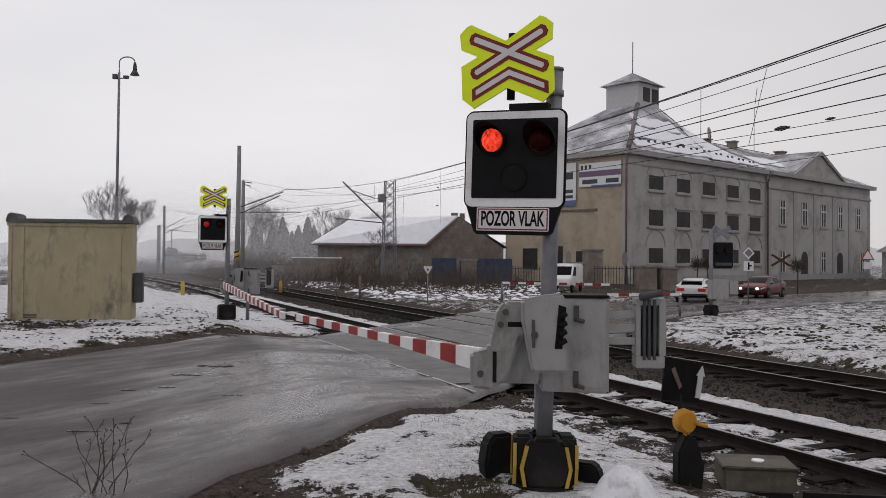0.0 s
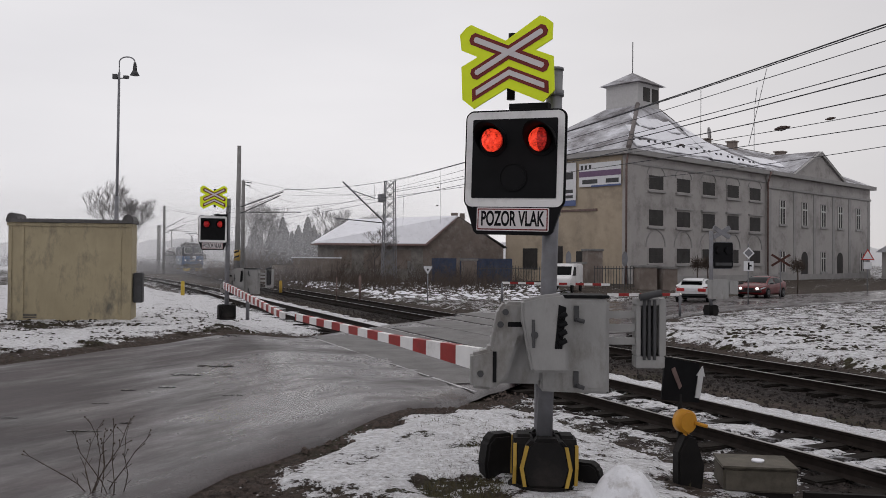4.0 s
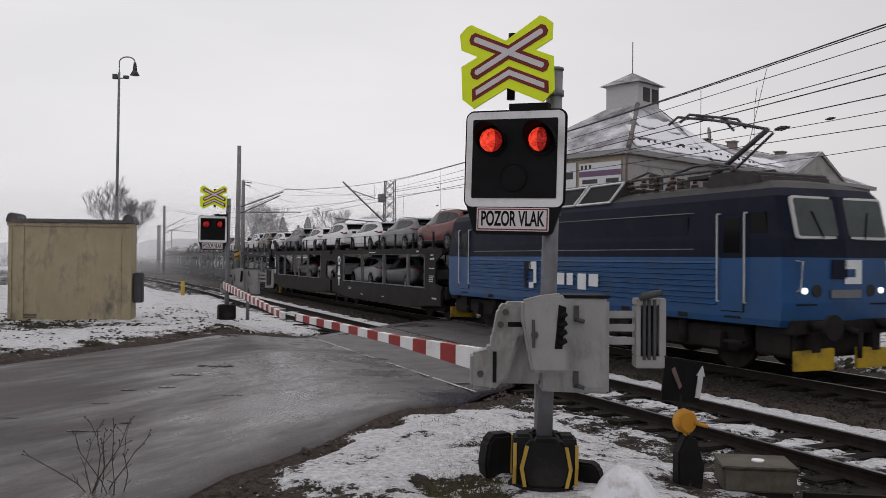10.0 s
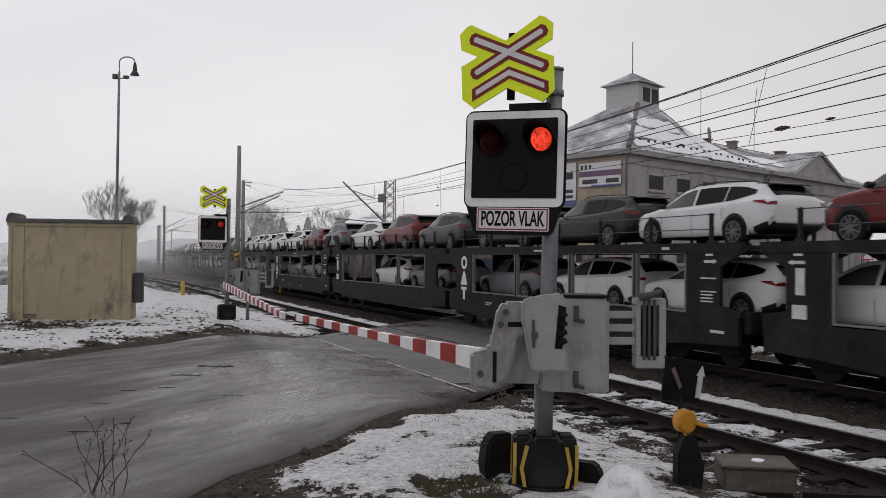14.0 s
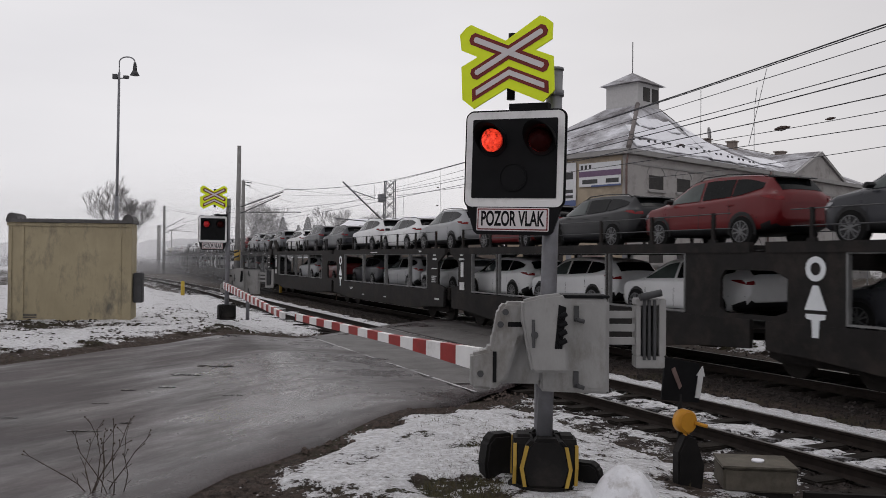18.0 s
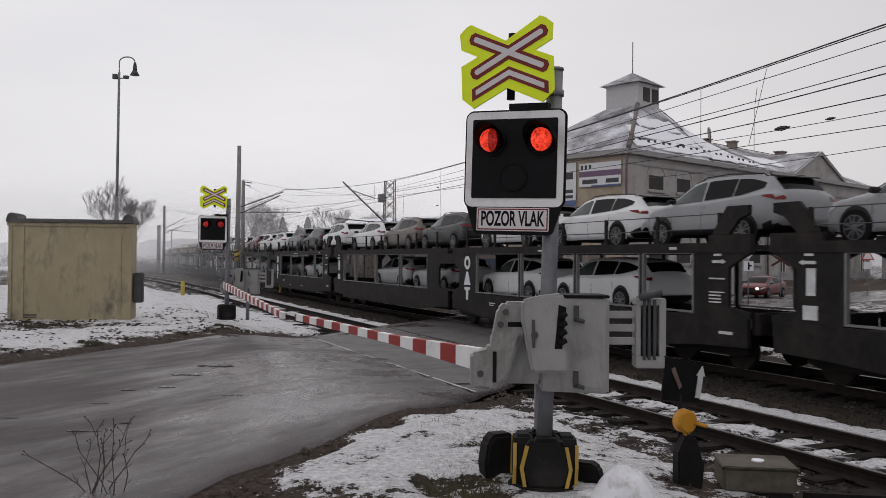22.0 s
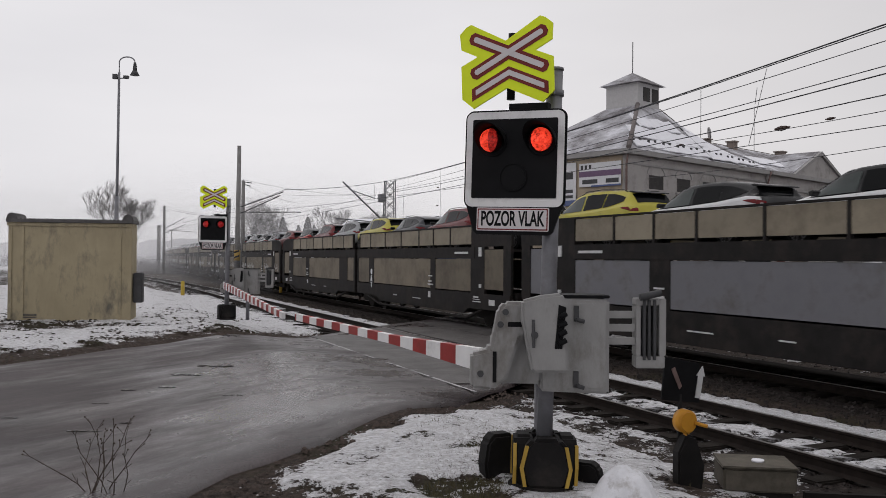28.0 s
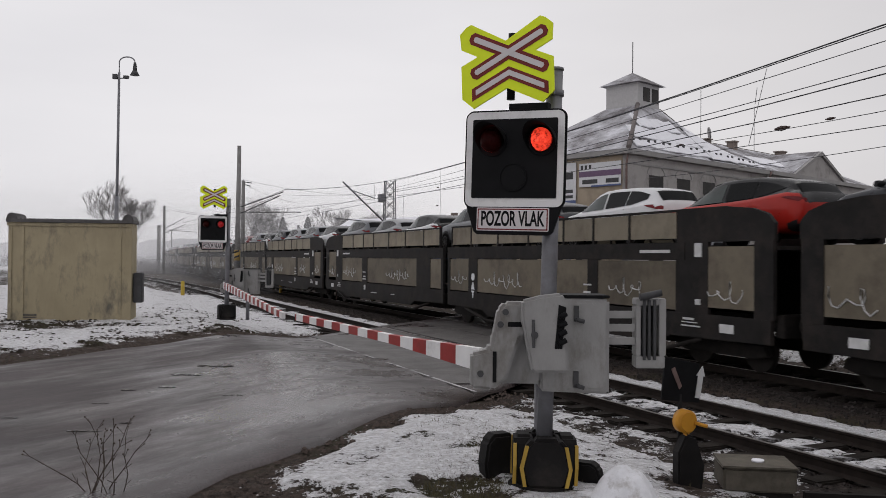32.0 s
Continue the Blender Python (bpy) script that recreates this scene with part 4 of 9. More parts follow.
M_LBLUE = mat("loco_light_blue", (0.013, 0.066, 0.185), 0.4, var=0.12, scale=1.5, dirt=(0.025, 0.06, 0.125), dirt_amount=0.4, dirt_scale=0.9, bump=0.02)
M_LDARK = mat("loco_dark_blue", (0.006, 0.0085, 0.021), 0.5, spec=0.10, var=0.2, scale=1.5, dirt=(0.016, 0.017, 0.024), dirt_amount=0.3, bump=0.02)
M_LROOF = mat("loco_roof_grey", (0.035, 0.032, 0.032), 0.7, var=0.3, dirt=(0.06, 0.055, 0.05), dirt_amount=0.4)
M_LWHITE = mat("loco_white_film", (0.66, 0.68, 0.70), 0.5, var=0.06, bump=0.0)
M_PLOW = mat("yellow_rail_guard", (0.48, 0.31, 0.02), 0.55, var=0.15, dirt=(0.12, 0.08, 0.03), dirt_amount=0.35)
M_UNDER = mat("grimy_underframe", (0.016, 0.014, 0.013), 0.8, var=0.35, spec=0.15, dirt=(0.026, 0.022, 0.02), dirt_amount=0.4)
M_GLASS = mat("tinted_glass", (0.005, 0.0055, 0.006), 0.06, var=0.1, bump=0.0, spec=0.07)
M_PANE = mat("windscreen_glass", (0.05, 0.06, 0.058), 0.08, var=0.3, scale=1.2, bump=0.0, spec=0.25)
M_FRAME = mat("light_grey_window_frame", (0.5, 0.5, 0.5), 0.5, var=0.05, bump=0.0)
M_HEADL = mat("lit_headlamp", (1.0, 0.97, 0.9), 0.3, var=0.02, bump=0.0, glow=1.3)
M_DECK = mat("wagon_black_steel", (0.0150, 0.0135, 0.0132), 0.7, 0.0, var=0.35, scale=2, dirt=(0.034, 0.028, 0.025), dirt_amount=0.4, bump=0.05, spec=0.15)
M_WFRAME = mat("wagon_grey_frame", (0.17, 0.17, 0.17), 0.55, 0.1, var=0.2, bump=0.0)
M_CREAM = mat("dirty_cream_panel", (0.225, 0.195, 0.145), 0.6, var=0.12, scale=1.2, dirt=(0.14, 0.115, 0.085), dirt_amount=0.42, dirt_scale=0.8, bump=0.03, rand=0.15)
M_CREAML = mat("grimy_cream_panel", (0.145, 0.123, 0.090), 0.65, var=0.15, scale=1.2, dirt=(0.085, 0.070, 0.054), dirt_amount=0.45, dirt_scale=0.8, bump=0.03, rand=0.2)
M_BLACKROOF = mat("black_car_roof", (0.010, 0.010, 0.011), 0.25, var=0.05, bump=0.0, spec=0.25)
M_GREYP = mat("grey_wagon_panel", (0.16, 0.16, 0.175), 0.55, var=0.12, scale=1.2, dirt=(0.11, 0.105, 0.10), dirt_amount=0.35, bump=0.03, rand=0.1)
M_WHEEL = mat("wheel_steel", (0.022, 0.019, 0.017), 0.7, 0.2, var=0.3, spec=0.15)
M_MARK = mat("white_marking", (0.55, 0.55, 0.55), 0.6, var=0.15, bump=0.0)
M_TYRE = mat("car_tyre", (0.010, 0.010, 0.010), 0.8, var=0.2, spec=0.1)
M_RIM = mat("alloy_rim", (0.15, 0.15, 0.155), 0.4, 0.4, var=0.15, bump=0.0)
M_TRIM = mat("black_car_trim", (0.014, 0.014, 0.015), 0.5, var=0.2, bump=0.0)
M_TAIL = mat("red_tail_lamp", (0.15, 0.008, 0.010), 0.2, var=0.2, bump=0.0)
M_CLEAR = mat("clear_headlamp", (0.45, 0.46, 0.48), 0.15, var=0.1, bump=0.0)


def wheelset(parent, x, r=0.5, name="wheel", lat=0.75):
    for sy in (-1, 1):
        bm = bm_new()
        cyl(bm, (x, sy * (lat - 0.07), r), (x, sy * (lat + 0.07), r), r, n=20)
        part(name, bm, M_WHEEL, parent)


def locomotive():
    t = thing("electric_locomotive", "two-tone blue electric locomotive with lit headlamps and raised pantograph", "locomotive")
    L = 15.6
    x0, x1 = -L / 2, L / 2
    hw = 1.46

    # body shell lofted: lower light blue, upper dark
    def shell(name, zs, material, label=""):
        bm = bm_new()
        rings = []
        for z, inset, w in zs:
            nose = 0.35
            rings.append([bm.verts.new(p) for p in (
                (x1 - inset - 0.10, -w, z), (x1 - inset, -w + nose * 0.6, z), (x1 - inset + 0.10, 0, z), (x1 - inset, w - nose * 0.6, z), (x1 - inset - 0.10, w, z),
                (x0 + inset + 0.10, w, z), (x0 + inset, w - nose * 0.6, z), (x0 + inset - 0.10, 0, z), (x0 + inset, -w + nose * 0.6, z), (x0 + inset + 0.10, -w, z))])
        n = 10
        for a, b in zip(rings, rings[1:]):
            for i in range(n):
                bm.faces.new((a[i], a[(i + 1) % n], b[(i + 1) % n], b[i]))
        bm.faces.new(rings[0][::-1])
        bm.faces.new(rings[-1])
        return part(name, bm, material, t, label)
    shell("lower_body", ((1.02, 0.10, 1.44), (1.15, 0.03, hw), (1.5, 0.0, hw), (2.36, 0.0, hw)), M_LBLUE, "light blue lower body")
    shell("upper_body", ((2.36, 0.0, hw), (2.72, 0.04, hw), (3.56, 0.24, 1.40), (3.72, 0.36, 1.30)), M_LDARK, "dark blue upper body")
    shell("roof", ((3.72, 0.36, 1.30), (3.86, 0.7, 1.05), (3.95, 1.1, 0.75)), M_LROOF, "grimy grey roof")
    for sy in (-1, 1):
        for i in range(8):
            z = 1.36 + i * 0.122
            for xa, xb in ((-5.9, 5.9),):
                bm = bm_new()
                prism(bm, ((sy * hw, z), (sy * (hw + 0.045), z + 0.02), (sy * hw, z + 0.06)), "x", xa, xb)
                part("side_rib", bm, M_LBLUE, t)
        bm = bm_new()
        box(bm, -5.7, 5.2, sy * (hw - 0.01) - 0.012, sy * (hw - 0.01) + 0.012, 2.52, 2.54)
        box(bm, -5.7, 5.2, sy * (hw - 0.03) - 0.012, sy * (hw - 0.03) + 0.012, 3.30, 3.32)
        part("side_moulding", bm, M_WFRAME, t)
        bm = bm_new()
        box(bm, -5.5, 5.0, sy * (hw - 0.02) - 0.012, sy * (hw - 0.02) + 0.006, 2.62, 3.24)
        part("machine_room_panel", bm, M_LDARK, t)
        for xd in (6.05, -6.71):
            bm = bm_new()
            box(bm, xd, xd + 0.66, sy * hw - 0.02, sy * hw + 0.02, 1.25, 3.28)
            dr = part("cab_door", bm, M_LDARK, t, "dark cab door", 0.01)
            bm = bm_new()
            box(bm, xd + 0.1, xd + 0.56, sy * hw - 0.028, sy * hw + 0.028, 2.45, 3.15)
            part("door_window", bm, M_GLASS, dr)
            bm = bm_new()
            box(bm, xd + 0.02, xd + 0.64, sy * hw - 0.024, sy * hw + 0.024, 1.27, 2.34)
            part("door_panel", bm, M_LBLUE, dr)
            for xx in (xd - 0.06, xd + 0.72):
                bm = bm_new()
                cyl(bm, (xx, sy * (hw + 0.06), 1.45), (xx, sy * (hw + 0.06), 3.25), 0.018, n=6)
                cyl(bm, (xx, sy * hw, 1.45), (xx, sy * (hw + 0.06), 1.45), 0.018, n=6)
                cyl(bm, (xx, sy * (hw - 0.03), 3.25), (xx, sy * (hw + 0.06), 3.25), 0.018, n=6)
                part("handrail", bm, M_FRAME, dr, "light grey handrail")
            for z in (0.62, 1.12):
                bm = bm_new()
                box(bm, xd + 0.08, xd + 0.58, sy * (hw - 0.06) - 0.06, sy * (hw - 0.06) + 0.07, z, z + 0.05)
                part("step", bm, M_UNDER, t)
        for xd in (6.86, -7.34):
            bm = bm_new()
            prism(bm, ((xd, 2.72), (xd + 0.48, 2.72), (xd + 0.40 if xd > 0 else xd + 0.48, 3.25), (xd if xd > 0 else xd + 0.08, 3.25)), "y", sy * (hw - 0.02) - 0.012, sy * (hw - 0.02) + 0.012)
            part("cab_side_window", bm, M_GLASS, t)
        # round-cornered company mark in white and dark blue, and a bar in place of lettering
        lx = -2.2
        for xa, xb, za, zb, mm in ((lx, lx + 0.42, 1.95, 2.22, M_LDARK), (lx, lx + 0.16, 1.45, 1.95, M_LDARK), (lx + 0.30, lx + 0.72, 2.0, 2.22, M_LWHITE), (lx + 0.56, lx + 0.72, 1.60, 2.0, M_LWHITE), (lx + 0.30, lx + 0.56, 1.45, 1.62, M_LWHITE)):
            bm = bm_new()
            s1 = sy * (hw + 0.045)
            sg = -sy
            box(bm, min(xa * sg, xb * sg), max(xa * sg, xb * sg), s1 - 0.004, s1 + 0.004, za, zb)
            part("company_mark", bm, mm, t)
        for i, w in enumerate((0.42, 0.40, 0.30, 0.40, 0.42)):
            xa = lx + 1.30 + i * 0.53
            bm = bm_new()
            s1 = sy * (hw + 0.045)
            box(bm, min(-sy * xa, -sy * (xa + w)), max(-sy * xa, -sy * (xa + w)), s1 - 0.004, s1 + 0.004, 1.60 - (0.1 if i == 3 else 0), 2.05 if i == 0 else 1.92)
            part("plain_white_mark", bm, M_LWHITE, t)
        bm = bm_new()
        box(bm, -0.5, 1.6, sy * (hw + 0.02) - 0.003, sy * (hw + 0.02) + 0.003, 1.19, 1.24)
        part("number_bar", bm, M_LWHITE, t)
        for xx in (-4.6, -2.2, 0.6, 2.6, 4.7):
            bm = bm_new()
            box(bm, xx, xx + 0.30, sy * hw - 0.01, sy * hw + 0.012, 1.06, 1.16)
            part("sand_filler", bm, M_UNDER, t)
    for end in (1, -1):
        X = end * L / 2
        rake = Matrix.Translation((X - end * 0.09, 0, 3.13)) @ Matrix.Rotation(-end * radians(13.4), 4, "Y")
        for sy in (-1, 1):
            bm = bm_new()
            pts = rounded(1.13, 0.86, 0.07, 3, sy * 0.65, 0.0)
            prism(bm, pts, "x", -0.03, 0.035, rake)
            fr = part("windscreen_frame", bm, M_FRAME, t, "light grey windscreen frame", 0.01)
            bm = bm_new()
            prism(bm, rounded(1.02, 0.75, 0.05, 3, sy * 0.65, 0.0), "x", -0.05, 0.045, rake)
            part("windscreen", bm, M_PANE, fr)
            bm = bm_new()
            cyl(bm, rake @ Vector((end * 0.06, sy * 0.55, -0.42)), rake @ Vector((end * 0.06, sy * 0.75, 0.12)), 0.012, n=6)
            part("wiper", bm, M_BLACK, fr)
            bm = bm_new()
            cyl(bm, (X - end * 0.06, sy * 1.02, 1.72), (X + end * 0.05, sy * 1.02, 1.72), 0.062, n=18)
            hl = part("headlamp", bm, M_HEADL if end == 1 else M_CLEAR, t, "lit round headlamp" if end == 1 else "round lamp")
            bm = bm_new()
            cyl(bm, (X - end * 0.06, sy * 0.72, 1.72), (X + end * 0.06, sy * 0.72, 1.72), 0.12, n=16)
            part("marker_lamp", bm, M_TRIM, t)
            bm = bm_new()
            tube(bm, [(X - end * 0.02, sy * 1.22, 2.30), (X + end * 0.08, sy * 1.12, 2.28), (X + end * 0.08, sy * 1.16, 1.75), (X - end * 0.02, sy * 1.2, 1.68)], 0.018, 6)
            part("handrail", bm, M_FRAME, t)
            bm = bm_new()
            cyl(bm, (X, sy * 0.875, 1.06), (X + end * 0.55, sy * 0.875, 1.06), 0.10, n=14)
            cyl(bm, (X + end * 0.52, sy * 0.875, 1.06), (X + end * 0.60, sy * 0.875, 1.06), 0.24, n=18)
            part("buffer", bm, M_UNDER, t)
            bm = bm_new()
            prism(bm, ((sy * 0.30, 0.20), (sy * 1.32, 0.20), (sy * 1.32, 0.58), (sy * 0.30, 0.62)), "x", X + end * 0.02, X + end * 0.10)
            part("rail_guard", bm, M_PLOW, t, "yellow rail guard plate", 0.015)
            bm = bm_new()
            box(bm, X - 0.12, X + 0.12, sy * 0.8 - 0.1, sy * 0.8 + 0.1, 0.55, 1.05)
            part("guard_bracket", bm, M_UNDER, t)
        bm = bm_new()
        box(bm, X - end * 0.5, X + end * 0.06, -1.3, 1.3, 0.88, 1.16)
        part("buffer_beam", bm, M_UNDER, t, bevel=0.02)
        bm = bm_new()
        cyl(bm, (X, 0, 1.0), (X + end * 0.42, 0, 0.92), 0.07, n=8)
        cyl(bm, (X + end * 0.42, 0, 0.92), (X + end * 0.40, 0, 0.45), 0.05, n=8)
        part("coupling", bm, M_UNDER, t)
        for ya, yb, za, zb, mm in ((-0.38, 0.02, 1.95, 2.32, M_LDARK), (-0.05, 0.40, 2.14, 2.32, M_LWHITE), (0.24, 0.40, 1.85, 2.14, M_LWHITE), (-0.05, 0.24, 1.85, 1.98, M_LWHITE)):
            bm = bm_new()
            box(bm, X + end * 0.105 - 0.006, X + end * 0.105 + 0.006, min(end * ya, end * yb), max(end * ya, end * yb), za, zb)
            part("company_mark", bm, mm, t)
        bm = bm_new()
        box(bm, X + end * 0.09 - 0.01, X + end * 0.09 + 0.02, -0.4, 0.4, 1.58, 1.74)
        part("number_bar", bm, M_GREYP, t)
        bm = bm_new()
        box(bm, X - 0.04, X + 0.04, -1.2, 1.2, 1.44, 1.47)
        part("nose_moulding", bm, M_LDARK, t)
        # bogies
        for ax in (-1.6, 1.6):
            wheelset(t, end * 4.15 + ax, 0.625)
        for sy in (-1, 1):
            bm = bm_new()
            prism(bm, ((end * 4.15 - 2.4, 0.55), (end * 4.15 - 2.0, 0.42), (end * 4.15 + 2.0, 0.42), (end * 4.15 + 2.4, 0.55), (end * 4.15 + 2.3, 0.92), (end * 4.15 - 2.3, 0.92)), "y", sy * 1.10 - 0.09, sy * 1.10 + 0.09)
            part("bogie_frame", bm, M_UNDER, t, bevel=0.03)
            for ax in (-1.6, 1.6):
                bm = bm_new()
                box(bm, end * 4.15 + ax - 0.2, end * 4.15 + ax + 0.2, sy * 1.25 - 0.1, sy * 1.25 + 0.1, 0.45, 0.82)
                part("axle_box", bm, M_UNDER, t, bevel=0.03)
            bm = bm_new()
            for xx in (-0.45, 0.45):
                cyl(bm, (end * 4.15 + xx, sy * 1.2, 0.5), (end * 4.15 + xx, sy * 1.2, 1.02), 0.12, n=10)
            part("spring", bm, M_UNDER, t)
    for end in (1, -1):
        # dark box added under each nose to block light and deepen the shade
        bm = bm_new()
        box(bm, end * 7.2 - 0.5, end * 7.2 + 0.5, -1.2, 1.2, 0.42, 1.04)
        part("front_underframe", bm, M_UNDER, t, bevel=0.06)
        bm = bm_new()
        box(bm, end * 4.15 - 2.2, end * 4.15 + 2.2, -0.66, 0.66, 0.30, 1.02)
        part("motor_block", bm, M_UNDER, t, bevel=0.06)
    bm = bm_new()
    box(bm, -2.0, 2.0, -1.2, 1.2, 0.35, 1.02)
    part("underfloor_tank", bm, M_UNDER, t, bevel=0.05)
    # roof gear
    for xc in (-0.5, 1.15):
        bm = bm_new()
        prism(bm, ((-1.34, 3.70), (-0.86, 4.26), (-0.70, 4.26), (-0.70, 3.8), (-1.22, 3.6)), "x", xc - 0.80, xc + 0.76)
        vf = part("roof_vent", bm, M_LROOF, t, "sloping roof intake with a light frame")
        for xa, xb, f0, f1 in ((xc - 0.80, xc + 0.76, 0.0, 0.07), (xc - 0.80, xc + 0.76, 0.93, 1.0), (xc - 0.80, xc - 0.74, 0.07, 0.93), (xc + 0.70, xc + 0.76, 0.07, 0.93)):
            bm = bm_new()
            p0, p1 = (-1.34 + 0.48 * f0, 3.70 + 0.56 * f0), (-1.34 + 0.48 * f1, 3.70 + 0.56 * f1)
            prism(bm, (p0, p1, (p1[0] - 0.03, p1[1] + 0.026), (p0[0] - 0.03, p0[1] + 0.026)), "x", xa, xb)
            part("intake_frame", bm, M_FRAME, vf, "light grey intake frame")
        bm = bm_new()
        prism(bm, ((-1.30, 3.745), (-0.90, 4.21), (-0.91, 4.22), (-1.31, 3.755)), "x", xc - 0.74, xc + 0.70)
        part("intake_grille", bm, M_BLACK, vf)
    bm = bm_new()
    box(bm, -1.8, 1.7, -0.7, 0.7, 3.9, 4.12)
    part("roof_box", bm, M_LROOF, t, bevel=0.05)
    bm = bm_new()
    prism(bm, ((5.0, 3.8), (6.7, 3.8), (6.6, 4.08), (6.45, 4.14), (5.2, 4.16), (5.05, 4.08)), "y", -1.0, 1.0)
    part("roof_box", bm, M_LROOF, t, bevel=0.05)
    for xc in (-4.6, -4.0, -3.3, -2.5, 2.1, 2.6, 3.1, 3.7, 5.1, 5.7):
        for yy in (-0.82, 0.35):
            bm = bm_new()
            for k in range(4):
                cyl(bm, (xc, yy, 3.84 + k * 0.115), (xc, yy, 3.93 + k * 0.115), 0.10 if k % 2 == 0 else 0.06, n=8)
            part("roof_insulator", bm, M_INSUL, t)
    bm = bm_new()
    cyl(bm, (-4.6, -0.82, 4.28), (5.7, -0.82, 4.28), 0.035, n=6)
    cyl(bm, (-4.6, 0.35, 4.28), (5.7, 0.35, 4.28), 0.03, n=6)
    tube(bm, [(2.1, -0.82, 4.30), (2.35, -0.5, 4.48), (2.6, -0.2, 4.36), (3.1, -0.82, 4.30)], 0.03)
    tube(bm, [(3.7, -0.82, 4.30), (4.2, -0.6, 4.46), (4.9, -0.7, 4.44), (5.7, -0.82, 4.30)], 0.03)
    tube(bm, [(-1.0, -0.55, 4.26), (-0.6, 0, 4.34), (-0.4, 0.35, 4.26)], 0.02)
    part("busbar", bm, M_STEELD, t)
    # raised single-arm pantograph
    pan = new("pantograph")
    pan.parent = t
    tagged(pan, "raised dark steel pantograph")
    bm = bm_new()
    box(bm, 3.9, 5.5, -0.55, 0.55, 4.16, 4.24)
    part("base_frame", bm, M_STEELD, pan)
    bm = bm_new()
    tube(bm, [(4.1, 0, 4.24), (5.85, 0, 5.14)], 0.06, 8)
    tube(bm, [(4.4, 0.15, 4.2), (5.9, 0.1, 5.06)], 0.03, 6)
    part("lower_arm", bm, M_STEELD, pan)
    bm = bm_new()
    tube(bm, [(5.85, 0, 5.14), (4.0, -0.35, 5.64)], 0.035, 6)
    tube(bm, [(5.85, 0, 5.14), (4.0, 0.35, 5.64)], 0.035, 6)
    part("upper_arm", bm, M_STEELD, pan)
    for xx in (3.75, 4.15):
        bm = bm_new()
        tube(bm, [(xx, -0.98, 5.46), (xx, -0.72, 5.66), (xx, 0.72, 5.66), (xx, 0.98, 5.46)], 0.032, 6)
        part("contact_strip", bm, M_STEELD, pan)
    bm = bm_new()
    box(bm, -5.2, -3.8, -0.5, 0.5, 4.1, 4.2)
    tube(bm, [(-5.2, 0, 4.25), (-3.6, 0, 4.3)], 0.04)
    tube(bm, [(-4.4, -0.9, 4.3), (-4.4, 0.9, 4.3)], 0.03)
    part("folded_pantograph", bm, M_STEELD, t)
    rides(t, 0.0, 15.6)
    return t


# ---- cars on the wagons ----
# lines along the car, rear to front: crown, waist, underside, half width, half width of the roof
CROWN = ((-2.28, .84), (-2.26, .97), (-2.20, 1.05), (-2.0, 1.24), (-1.88, 1.345), (-1.5, 1.40), (-0.9, 1.435), (-0.3, 1.445), (0.15, 1.425), (0.5, 1.355), (0.9, 1.165), (1.25, .985), (1.40, .955), (1.75, .895), (2.0, .82), (2.16, .73), (2.24, .63), (2.28, .54))
WAIST = ((-2.28, .80), (-2.2, .975), (-1.9, 1.015), (-1.0, .965), (0.0, .925), (0.9, .90), (1.25, .89), (1.75, .84), (2.0, .765), (2.16, .67), (2.28, .50))
UNDER = ((-2.28, .52), (-2.2, .38), (-1.9, .27), (-1.0, .20), (1.0, .19), (1.9, .21), (2.2, .26), (2.28, .36))
BREADTH = ((-2.28, .70), (-2.22, .79), (-2.05, .86), (-1.4, .895), (0.0, .885), (1.3, .89), (1.8, .86), (2.05, .77), (2.2, .62), (2.28, .47))
ROOFW = ((-2.28, .60), (-2.0, .585), (-1.5, .595), (0.0, .625), (0.6, .635), (1.0, .68), (1.3, .74), (1.7, .72), (2.05, .60), (2.28, .36))
KINDS = {"estate": (1.02, 1.0), "hatch": (0.93, 1.03), "twotone": (0.93, 1.03), "suv": (0.99, 1.10)}
XS = sorted({round(q[0], 3) for q in CROWN} | {round(-2.1 + 0.12 * i, 3) for i in range(36)})


def along(line, x):
    return float(np.interp(x, [q[0] for q in line], [q[1] for q in line]))


def half_ring(x, kind):
    """Half of the car's cross-section at x, from the underside to the crown."""
    fx, fz = KINDS[kind]
    x = x / fx
    z, w, u, h, t = (along(c, x) for c in (CROWN, WAIST, UNDER, BREADTH, ROOFW))
    if kind in ("hatch", "twotone") and x < -0.9:
        z -= 0.06 * (-0.9 - x)
        w += 0.03 * (-0.9 - x)
    if kind == "suv":
        u += 0.05
    z, w = z * fz, max(w * fz, u + 0.05)
    z = max(z, w + 0.02)
    e = max(w + 0.012, z - 0.075)
    t = min(t, 0.92 * h)
    return [(0, u), (0.80 * h, u), (0.95 * h, u + 0.05), (0.985 * h, u + 0.15), (1.0 * h, u + 0.42 * (w - u)), (0.985 * h, u + 0.62 * (w - u)), (1.0 * h, w - 0.085), (0.965 * h, w - 0.02), (0.925 * h, w),
            (0.925 * h + (t - 0.925 * h) * 0.47, w + (e - w) * 0.5), (t, e), (t * 0.93, z - 0.032), (t * 0.6, z - 0.008), (0, z)]


def skin(x, z, kind):
    """Half width of the car's flank at x and height z."""
    r = half_ring(x, kind)[3:11]
    return float(np.interp(z, [q[1] for q in r], [q[0] for q in r]))


